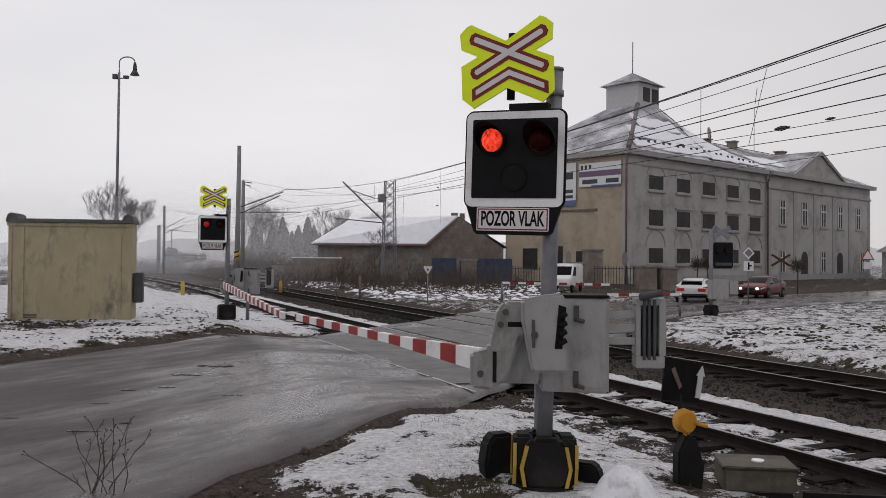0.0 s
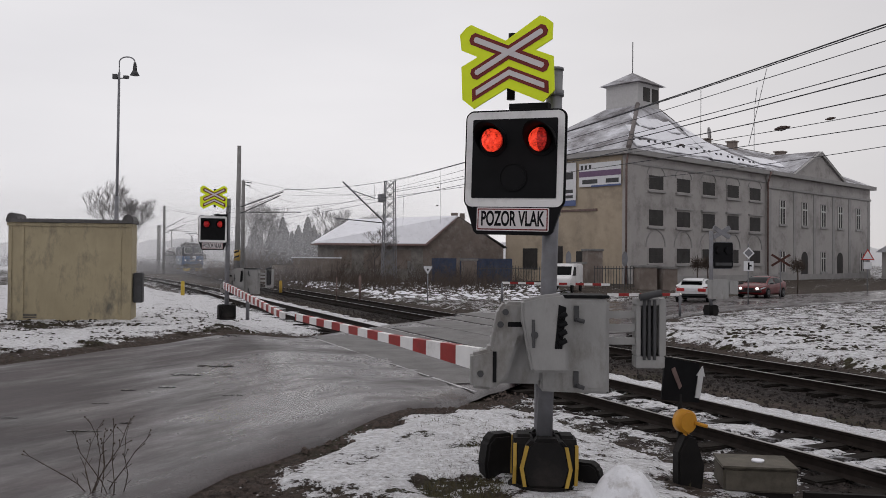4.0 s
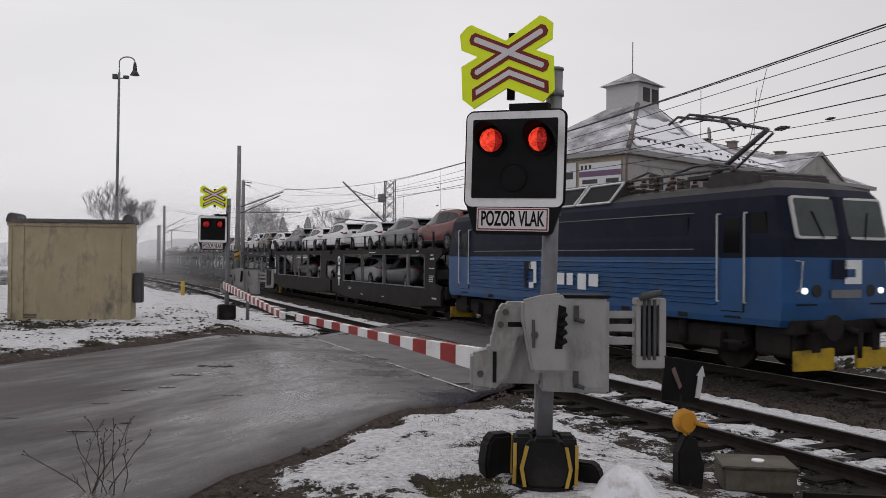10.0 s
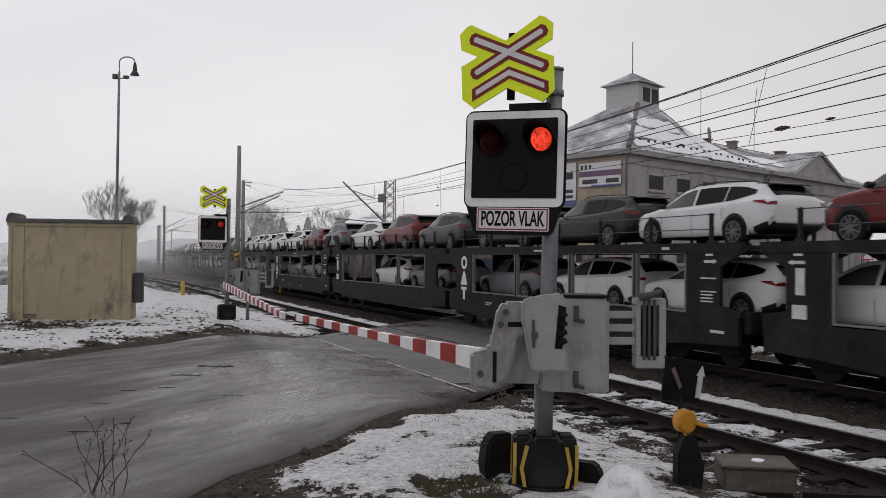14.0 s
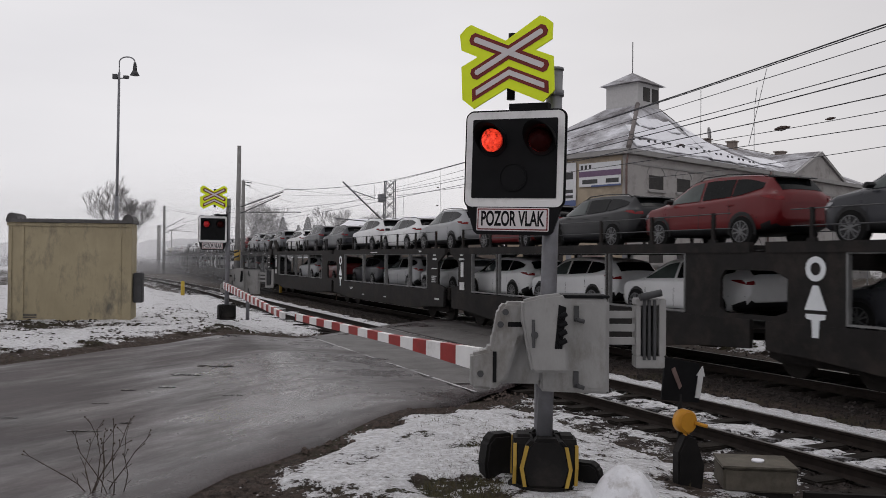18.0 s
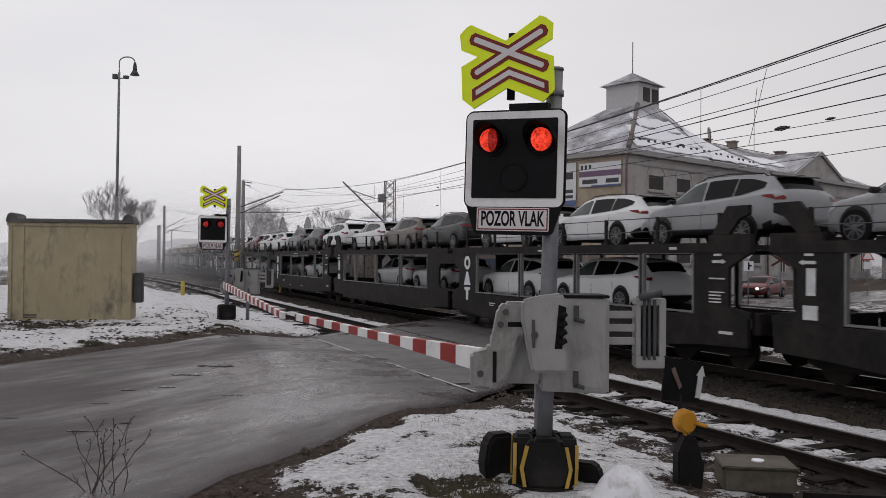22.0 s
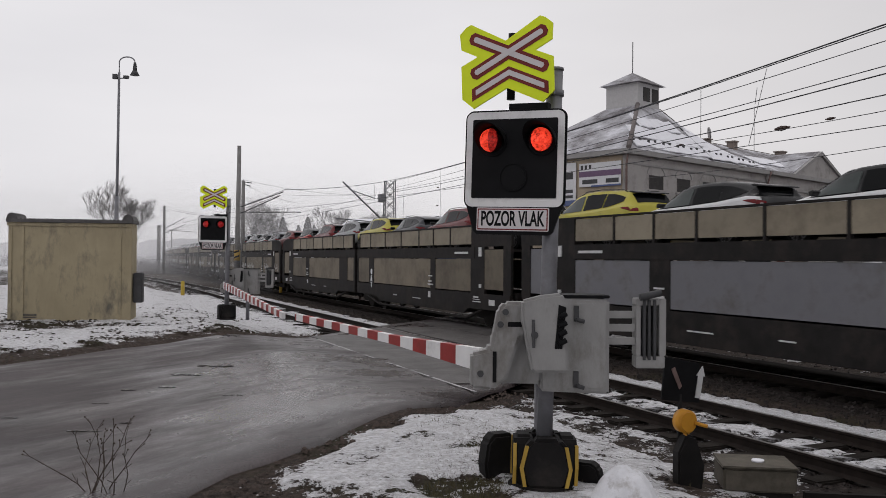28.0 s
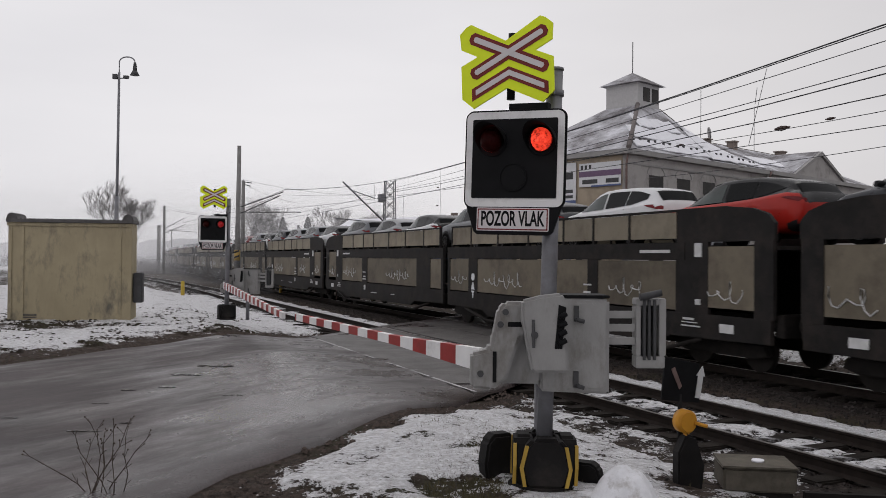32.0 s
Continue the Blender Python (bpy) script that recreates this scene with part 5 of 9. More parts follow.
def patch(bm, kind, sy, cols, out, slot=0, rows=3):
    """A strip lying on the flank; cols are (x, low, high)."""
    vs = [[bm.verts.new((x, sy * (skin(x, lo + (hi - lo) * j / rows, kind) + out), lo + (hi - lo) * j / rows)) for j in range(rows + 1)] for x, lo, hi in cols]
    for a, b in zip(vs, vs[1:]):
        for j in range(rows):
            f = bm.faces.new((a[j], b[j], b[j + 1], a[j + 1]) if sy < 0 else (a[j + 1], b[j + 1], b[j], a[j]))
            f.smooth, f.material_index = True, slot


def car_meshes(kind, colour):
    """Painted shell with black lower trim, wheel housings and door gaps in its second and third colour."""
    bm = bm_new()
    fx, fz = KINDS[kind]
    rings = []
    for x in XS:
        half = half_ring(x * fx, kind)
        rings.append([bm.verts.new(q) for q in [(x * fx, -y, z) for y, z in half] + [(x * fx, y, z) for y, z in half[-2:0:-1]]])
    n = len(rings[0])
    for a, b in zip(rings, rings[1:]):
        for i in range(n):
            f = bm.faces.new((a[i], a[(i + 1) % n], b[(i + 1) % n], b[i]))
            f.smooth = True
            c = f.calc_center_median()
            if c.z < (0.36 if kind == "suv" else 0.25) or (c.x < -1.85 and c.z < 0.48):
                f.material_index = 1
            if kind == "twotone" and 8 <= i <= 17 and a[0].co.x < 1.15:
                f.material_index = 2
    bm.faces.new(rings[0])
    bm.faces.new(rings[-1][::-1])
    bmesh.ops.recalc_face_normals(bm, faces=bm.faces)
    for sy in (-1, 1):
        # wheel housings, lips and door gaps
        for xw in (-1.36 * fx, 1.36 * fx):
            for r0, r1, slot, y in ((0.0, 0.375, 1, 0.006), (0.375, 0.40, 1 if kind == "suv" else 0, 0.016)):
                ring = []
                for k in range(21):
                    a = radians(-14 + 208 * k / 20)
                    row = []
                    for rr in (r0, r1):
                        px, pz = xw + rr * math.cos(a), 0.345 + rr * math.sin(a)
                        row.append(bm.verts.new((px, sy * (max(skin(px, pz, kind), 0.80) + y), pz)))
                    ring.append(row)
                for p, q in zip(ring, ring[1:]):
                    f = bm.faces.new((p[0], p[1], q[1], q[0]))
                    f.material_index = slot
        for xd in (1.02 * fx, -0.02 * fx, -0.98 * fx):
            lo = 0.30 if xd > -0.5 else 0.62
            patch(bm, kind, sy, [(xd - 0.007, lo, 0.90 * fz), (xd + 0.007, lo, 0.90 * fz)], 0.004, 1)
        patch(bm, kind, sy, [(-1.75 * fx, 0.60, 0.613), (-2.2 * fx, 0.60, 0.613)], 0.004, 1, 1)
        for xd in (-0.22 * fx, -1.12 * fx):
            patch(bm, kind, sy, [(xd, 0.80 * fz, 0.825 * fz), (xd + 0.2, 0.80 * fz, 0.825 * fz)], 0.025, 0, 1)
    # housings, gaps and handles hang on the shell
    shell = rings[len(rings) // 2][3]
    seen = set()
    for v in list(bm.verts):
        if v in seen:
            continue
        todo = [v]
        seen.add(v)
        while todo:
            for e in todo.pop().link_edges:
                for w in e.verts:
                    if w not in seen:
                        seen.add(w)
                        todo.append(w)
        if v is not rings[0][0]:
            bm.edges.new((shell, v))
    me = bpy.data.meshes.new("body")
    bm.to_mesh(me)
    bm.free()
    for mm in (colour, M_TRIM, M_BLACKROOF):
        me.materials.append(mm)
    return me


def glass_side(kind, xa, xb, sy, out=0.010):
    """A side window that follows the greenhouse between xa and xb."""
    bm = bm_new()
    cols = []
    for i in range(9):
        x = xa + (xb - xa) * i / 8
        r = half_ring(x, kind)
        lo = r[8][1] + 0.025 + 0.16 * max(0.0, -1.25 - x / KINDS[kind][0]) ** 1.2
        cols.append((x, lo, max(lo + 0.012, r[10][1] - 0.035 - 0.10 * max(0.0, -1.3 - x / KINDS[kind][0]))))
    patch(bm, kind, sy, cols, out)
    return bm


def glass_end(kind, xa, xb, out):
    """Windscreen or rear window: a strip over the crown of the body between two stations."""
    bm = bm_new()
    rows = []
    for i in range(7):
        x = xa + (xb - xa) * i / 6
        r = half_ring(x, kind)
        rows.append([bm.verts.new((x, s * y, z + out)) for s, (y, z) in ((-1, r[11]), (-1, r[12]), (1, r[13]), (1, r[12]), (1, r[11]))])
    for a, b in zip(rows, rows[1:]):
        for j in range(4):
            bm.faces.new((a[j], a[j + 1], b[j + 1], b[j])).smooth = True
    return bm


def disc_mesh(name, r, w, material, n=20, hub=False):
    bm = bm_new()
    cyl(bm, (0, -w / 2, 0), (0, w / 2, 0), r, n=n)
    if hub:
        for i in range(10):
            a = 2 * math.pi * (i + (0.22 if i % 2 else 0)) / 10
            box(bm, -0.016, 0.016, -w / 2 - 0.012, -w / 2 + 0.01, 0.03, r * 0.97, Matrix.Rotation(a, 4, "Y"))
        cyl(bm, (0, -w / 2 - 0.015, 0), (0, -w / 2, 0), 0.05, n=10)
        for k in range(20):
            a, b = 2 * math.pi * k / 20, 2 * math.pi * (k + 1) / 20
            q = [bm.verts.new((rr * math.cos(t), -w / 2 - 0.012, rr * math.sin(t))) for rr, t in ((r, a), (r, b), (r * 0.92, b), (r * 0.92, a))]
            bm.faces.new(q)
    return mesh_of(name, bm, material)


PAINTS = {
    "white": (0.62, 0.62, 0.63), "silver": (0.27, 0.275, 0.285), "grey": (0.13, 0.135, 0.145), "dark": (0.035, 0.036, 0.042), "black": (0.014, 0.014, 0.016),
    "brown": (0.11, 0.095, 0.08), "red": (0.115, 0.009, 0.011), "scarlet": (0.36, 0.018, 0.012), "yellow": (0.44, 0.39, 0.06)}
WORDS = {"white": "white", "silver": "silver", "grey": "mid-grey", "dark": "dark grey", "black": "black", "brown": "grey-brown", "red": "dark red", "scarlet": "bright red", "yellow": "yellow-green"}
PAINT_MATS = {k: mat("car_paint_" + k, v, 0.3, 0.0, var=0.06, scale=1.5, bump=0.0, spec=0.22, coat=0.1) for k, v in PAINTS.items()}
SHARED = {}
CARS = {}


def car(kind, colour, plain=False):
    """A new car under its own empty; meshes are shared between alike cars."""
    key = (kind, colour)
    fx, fz = KINDS[kind]
    if kind not in SHARED:
        d = SHARED[kind] = {}
        for sy in (-1, 1):
            d["front_side_window", sy] = mesh_of("side_window", glass_side(kind, 0.02 * fx, 1.10 * fx, sy), M_PANE)
            d["rear_side_window", sy] = mesh_of("side_window", glass_side(kind, -0.96 * fx, -0.06 * fx, sy), M_GLASS)
            d["quarter_window", sy] = mesh_of("quarter_window", glass_side(kind, -1.82 * fx, -1.0 * fx, sy), M_GLASS)
            bm = bm_new()
            patch(bm, kind, sy, [(-2.279 * fx, 0.86 * fz, 0.92 * fz), (-2.22 * fx, 0.86 * fz, 0.95 * fz), (-2.12 * fx, 0.885 * fz, 0.965 * fz), (-1.98 * fx, 0.915 * fz, 0.965 * fz), (-1.86 * fx, 0.945 * fz, 0.957 * fz)], 0.014)
            d["tail_lamp", sy] = mesh_of("tail_lamp", bm, M_TAIL)
            bm = bm_new()
            patch(bm, kind, sy, [(1.80 * fx, 0.71 * fz, 0.74 * fz), (1.95 * fx, 0.64 * fz, 0.735 * fz), (2.10 * fx, 0.60 * fz, 0.69 * fz), (2.22 * fx, 0.55 * fz, 0.61 * fz)], 0.012)
            d["headlamp", sy] = mesh_of("headlamp", bm, M_CLEAR)
            bm = bm_new()
            tube(bm, [(x * fx, sy * (half_ring(x * fx, kind)[11][0] + 0.0), half_ring(x * fx, kind)[11][1] + o) for x, o in ((-1.75, 0.0), (-1.6, 0.045), (-0.6, 0.05), (0.1, 0.045), (0.28, 0.0))], 0.014, 5)
            d["roof_rail", sy] = mesh_of("roof_rail", bm, M_TRIM)
        d["windscreen"] = mesh_of("windscreen", glass_end(kind, 0.30 * fx, 1.18 * fx, 0.010), M_GLASS)
        d["rear_window"] = mesh_of("rear_window", glass_end(kind, -2.17 * fx, -1.93 * fx, 0.012), M_GLASS)
        top = half_ring(-1.80 * fx, kind)
        bm = bm_new()
        w = top[11][0] * 0.98
        prism(bm, ((-1.72 * fx, top[13][1] + 0.002), (-1.80 * fx, top[13][1] + 0.012), (-2.06 * fx, top[13][1] - 0.035), (-2.07 * fx, top[13][1] - 0.06), (-1.80 * fx, top[13][1] - 0.03)), "y", -w, w)
        d["spoiler"] = mesh_of("spoiler", bm, M_TRIM, 0.006)
    d = SHARED[kind]
    if "tyre" not in SHARED:
        SHARED["tyre"] = disc_mesh("tyre", 0.325, 0.21, M_TYRE, 24)
        SHARED["rim"] = disc_mesh("rim", 0.232, 0.225, [M_TRIM, M_RIM], 20, True)
        for p in SHARED["rim"].polygons:
            p.material_index = 1 if p.center.y < -0.1135 else 0
        bm = bm_new()
        prism(bm, ((-0.07, 0.02), (0.0, -0.045), (0.07, -0.03), (0.05, 0.05), (-0.04, 0.07)), "y", -0.11, 0.09)
        SHARED["mirror"] = mesh_of("mirror", bm, M_TRIM, 0.012)
    if key not in CARS:
        CARS[key] = car_meshes(kind, PAINT_MATS[colour])
    t = thing("passenger_car", WORDS[colour] + " new passenger car with black windows, carried on the wagon", "car", group="cars on the car-carrier wagons")
    part("body", CARS[key], None, t)
    for sy in (-1, 1):
        for nm in ("front_side_window", "rear_side_window", "quarter_window", "tail_lamp", "headlamp"):
            if not plain or (nm != "headlamp" and (sy > 0 or nm not in ("quarter_window", "tail_lamp"))):
                part(nm, d[nm, sy], None, t, "red tail lamp" if nm == "tail_lamp" else "")
        for x in (-1.36, 1.36):
            w = part("wheel", SHARED["tyre"], None, t, "", 0, pose(x * fx, sy * 0.80, 0.325))
            if not plain or sy > 0:
                part("rim", SHARED["rim"], None, w, "", 0, pose(0, sy * 0.003, 0, 0, 0, 0 if sy < 0 else 180))
        if plain:
            continue
        if kind != "twotone":
            part("roof_rail", d["roof_rail", sy], None, t)
        part("mirror", SHARED["mirror"], None, t, "", 0, pose(0.92 * fx, sy * 0.96, 0.955 * fz))
    part("windscreen", d["windscreen"], None, t)
    part("rear_window", d["rear_window"], None, t)
    if not plain:
        part("spoiler", d["spoiler"], None, t)
    return t


def mpart(cache, name, build, material, parent, label="", bevel=0.0, m=None):
    if name not in cache:
        bm = bm_new()
        build(bm)
        cache[name] = mesh_of(name.split("@")[0], bm, material, bevel)
    return part(name.split("@")[0], cache[name], None, parent, label, 0, m)


OPEN_CACHE, CLOSED_CACHE = {}, {}
LW, LC = 29.3, 31.4


def bogie(cache, t, xc, r=0.42):
    for ax in (-0.9, 0.9):
        for sy in (-1, 1):
            mpart(cache, "wheel@%.2f" % r, lambda bm: cyl(bm, (0, -0.07, 0), (0, 0.07, 0), r, n=18), M_WHEEL, t, m=pose(xc + ax, sy * 0.75, r))
    for sy in (-1, 1):
        mpart(cache, "bogie_frame", lambda bm: prism(bm, ((-1.4, 0.38), (-1.1, 0.30), (1.1, 0.30), (1.4, 0.38), (1.3, 0.58), (-1.3, 0.58)), "y", -0.08, 0.08), M_UNDER, t, "", 0.02, pose(xc, sy * 1.0, 0))


def wagon_ends(cache, t, L):
    for e in (1, -1):
        m = pose(e * L / 2, 0, 0, 0, 0, 0 if e > 0 else 180)
        for sy in (-1, 1):
            mpart(cache, "buffer", lambda bm: (cyl(bm, (-0.3, 0, 1.05), (0.14, 0, 1.05), 0.09, n=10), cyl(bm, (0.10, 0, 1.05), (0.16, 0, 1.05), 0.22, n=16)), M_UNDER, t, m=m @ pose(0, sy * 0.875, 0))
        mpart(cache, "head_stock", lambda bm: box(bm, -0.25, -0.02, -1.35, 1.35, 0.80, 1.25), M_DECK, t, "", 0.02, m)
        mpart(cache, "coupling", lambda bm: cyl(bm, (-0.2, 0, 0.95), (0.22, 0, 0.88), 0.06, n=8), M_UNDER, t, m=m)


def open_wagon(horn_rear=True, horn_front=True):
    """Articulated two-deck wagon with open lower windows."""
    c = OPEN_CACHE
    t = thing("car_carrier_wagon", "black two-deck car-carrier wagon with open framed sides", "railway wagon", group="open-sided car-carrier wagons")
    h = LW / 2
    for half in (1, -1):
        # one half mirrored about the articulation
        m = pose(0, 0, 0, 0, 0, 0 if half > 0 else 180)
        mpart(c, "upper_deck", lambda bm: box(bm, 0.25, h - 0.1, -1.45, 1.45, 2.52, 2.60), M_DECK, t, "", 0.0, m)
        mpart(c, "lower_floor", lambda bm: box(bm, 0.3, h - 0.3, -1.35, 1.35, 0.84, 0.92), M_DECK, t, "", 0.0, m)
        mpart(c, "centre_beam", lambda bm: box(bm, 2.6, h - 3.3, -0.35, 0.35, 0.30, 0.84), M_UNDER, t, "", 0.0, m)
        bogie(c, t, half * (h - 2.0))
        bogie(c, t, half * 1.25) if half > 0 else None
        for sy in (-1, 1):
            ms = m @ pose(0, sy * 1.45, 0)
            mpart(c, "side_sill", lambda bm: prism(bm, ((0.2, 1.13), (h - 0.2, 1.13), (h - 0.2, 0.55), (h - 1.6, 0.50), (h - 3.2, 0.36), (3.0, 0.36), (1.4, 0.50), (0.2, 0.55)), "y", -0.05, 0.05), M_DECK, t, "", 0.01, ms)
            mpart(c, "deck_edge", lambda bm: box(bm, 0.2, h - 0.1, -0.06, 0.06, 2.44, 2.66), M_DECK, t, "", 0.01, ms)
            mpart(c, "end_panel", lambda bm: prism(bm, ((h - 1.78, 1.13), (h - 0.15, 1.13), (h - 0.15, 1.25), (h - 0.75, 1.35), (h - 0.75, 2.15), (h - 0.1, 2.46), (h - 1.78, 2.46)), "y", -0.04, 0.04), M_DECK, t, "", 0.0, ms)
            for i in range(7):
                x = 1.3 + i * 2.05
                mpart(c, "rail_post@%d" % i, lambda bm, x=x: (box(bm, x - 0.04, x + 0.04, -0.03, 0.03, 2.6, 3.28), box(bm, x - 0.10, x + 0.10, -0.04, 0.04, 2.6, 2.72)), M_DECK, t, "", 0.0, ms)
            for z in (2.95, 3.26):
                mpart(c, "guard_cable@%.2f" % z, lambda bm, z=z: cyl(bm, (0.8, 0, z), (13.7, 0, z), 0.012, n=5), M_STEELD, t, "", 0.0, ms)
            if horn_front if half > 0 else horn_rear:
                mpart(c, "end_bracket", lambda bm: (prism(bm, ((h - 1.25, 2.82), (h - 0.75, 2.82), (h - 0.45, 3.12), (h - 0.18, 3.22), (h - 0.18, 3.40), (h - 0.80, 3.40), (h - 0.98, 3.20)), "y", -0.05, 0.05), box(bm, h - 1.35, h - 0.1, -0.055, 0.055, 2.6, 2.82)), M_DECK, t, "", 0.01, ms)
        # painted markings on the near side of this end
        mk = m @ pose(0, -half * 1.45, 0)
        marks = [(h - 1.3, h - 0.95, 1.55, 1.58), (h - 1.3, h - 0.95, 1.48, 1.51), (h - 1.3, h - 0.95, 1.41, 1.44), (6.2, 7.1, 2.505, 2.55), (5.0, 5.3, 0.60, 0.64), (8.0, 8.25, 0.62, 0.66), (h - 1.3, h - 0.85, 1.62, 1.645), (h - 1.3, h - 0.85, 1.90, 1.93), (h - 1.0, h - 0.6, 0.78, 0.84), (h - 2.6, h - 2.35, 2.52, 2.58), (3.1, 3.5, 0.86, 0.89), (3.1, 3.4, 0.80, 0.825), (h - 1.15, h - 0.95, 2.385, 2.43)]
        if half < 0:
            marks = [(h - 1.2, h - 1.0, 1.66, 2.16), (h - 1.25, h - 0.92, 1.22, 1.48), (h - 1.15, h - 0.95, 2.385, 2.43)]
        for k, (xa, xb, za, zb) in enumerate(marks):
            y0 = 0.055 if za > 2.44 else 0.042
            mpart(c, "plain_marking@%d%d" % (k, half), lambda bm, xa=xa, xb=xb, za=za, zb=zb, y0=y0: box(bm, xa, xb, min(-half * y0, -half * 0.068), max(-half * y0, -half * 0.068), za, zb), M_MARK, t, "", 0.0, mk)
        mpart(c, "white_arrow@%d" % half, lambda bm: prism(bm, ((h - 1.2, 2.235), (h - 0.92, 2.235), (h - 0.92, 2.215), (h - 0.82, 2.265), (h - 0.92, 2.315), (h - 0.92, 2.295), (h - 1.2, 2.295)), "y", min(-half * 0.042, -half * 0.066), max(-half * 0.042, -half * 0.066)), M_MARK, t, "", 0.0, mk)
    for sy in (-1, 1):
        ms = pose(0, sy * 1.45, 0)
        mpart(c, "mid_panel", lambda bm: prism(bm, ((-2.12, 1.13), (0.4, 1.13), (0.4, 1.22), (-0.9, 1.22), (-1.05, 1.32), (-1.05, 1.92), (-0.9, 2.10), (0.4, 2.10), (0.4, 2.46), (-2.12, 2.46)), "y", -0.04, 0.04), M_DECK, t, "", 0.0, ms)
        mpart(c, "mid_post", lambda bm: prism(bm, ((0.4, 1.13), (2.0, 1.13), (2.0, 2.46), (0.4, 2.46), (0.4, 2.10), (0.75, 1.95), (0.75, 1.32), (0.4, 1.22)), "y", -0.04, 0.04), M_DECK, t, "", 0.0, ms)
        for xa, xb in ((2.08, 5.02), (5.12, 8.08), (8.18, 10.94), (11.04, 12.84), (-5.02, -2.14), (-8.08, -5.12), (-10.94, -8.18), (-12.84, -11.04)):
            def fr(bm, xa=xa, xb=xb):
                box(bm, xa, xb, -0.05, 0.05, 2.43, 2.475)
                box(bm, xa, xb, -0.05, 0.05, 1.16, 1.20)
                box(bm, xa, xa + 0.04, -0.05, 0.05, 1.20, 2.43)
                box(bm, xb - 0.04, xb, -0.05, 0.05, 1.20, 2.43)
            mpart(c, "window_frame@%.1f" % xa, fr, M_WFRAME, t, "grey tubular window frame", 0.0, ms)
            mpart(c, "frame_post@%.1f" % xa, lambda bm, xa=xa: box(bm, xa - 0.09, xa, -0.045, 0.045, 1.13, 2.46), M_DECK, t, "", 0.0, ms)
    # the big white company signs, drawn as plain shapes one above another
    for sy in (-1, 1):
        mm = pose(-sy * 1.42, sy * 1.50, 0, 0, 0, 0 if sy < 0 else 180)

        def ring(bm, z, ro, ri):
            o = [(ro * math.cos(k * math.pi / 8), z + ro * math.sin(k * math.pi / 8)) for k in range(17)]
            i = [(ri * math.cos(k * math.pi / 8), z + ri * math.sin(k * math.pi / 8)) for k in range(17)]
            for k in range(16):
                prism(bm, (o[k], o[k + 1], i[k + 1], i[k]), "y", -0.006, 0)
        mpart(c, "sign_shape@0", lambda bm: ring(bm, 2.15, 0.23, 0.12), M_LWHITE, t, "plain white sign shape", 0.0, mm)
        mpart(c, "sign_shape@1", lambda bm: prism(bm, ((-0.25, 1.40), (0.25, 1.40), (0.06, 1.85), (-0.06, 1.85)), "y", -0.006, 0), M_LWHITE, t, "plain white sign shape", 0.0, mm)
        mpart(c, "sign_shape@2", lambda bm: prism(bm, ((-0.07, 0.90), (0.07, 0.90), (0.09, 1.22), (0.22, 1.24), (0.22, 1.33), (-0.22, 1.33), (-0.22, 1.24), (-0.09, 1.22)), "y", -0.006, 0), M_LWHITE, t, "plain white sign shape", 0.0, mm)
    mpart(c, "articulation", lambda bm: box(bm, -0.3, 0.3, -0.5, 0.5, 0.5, 0.9), M_UNDER, t)
    wagon_ends(c, t, LW)
    return t


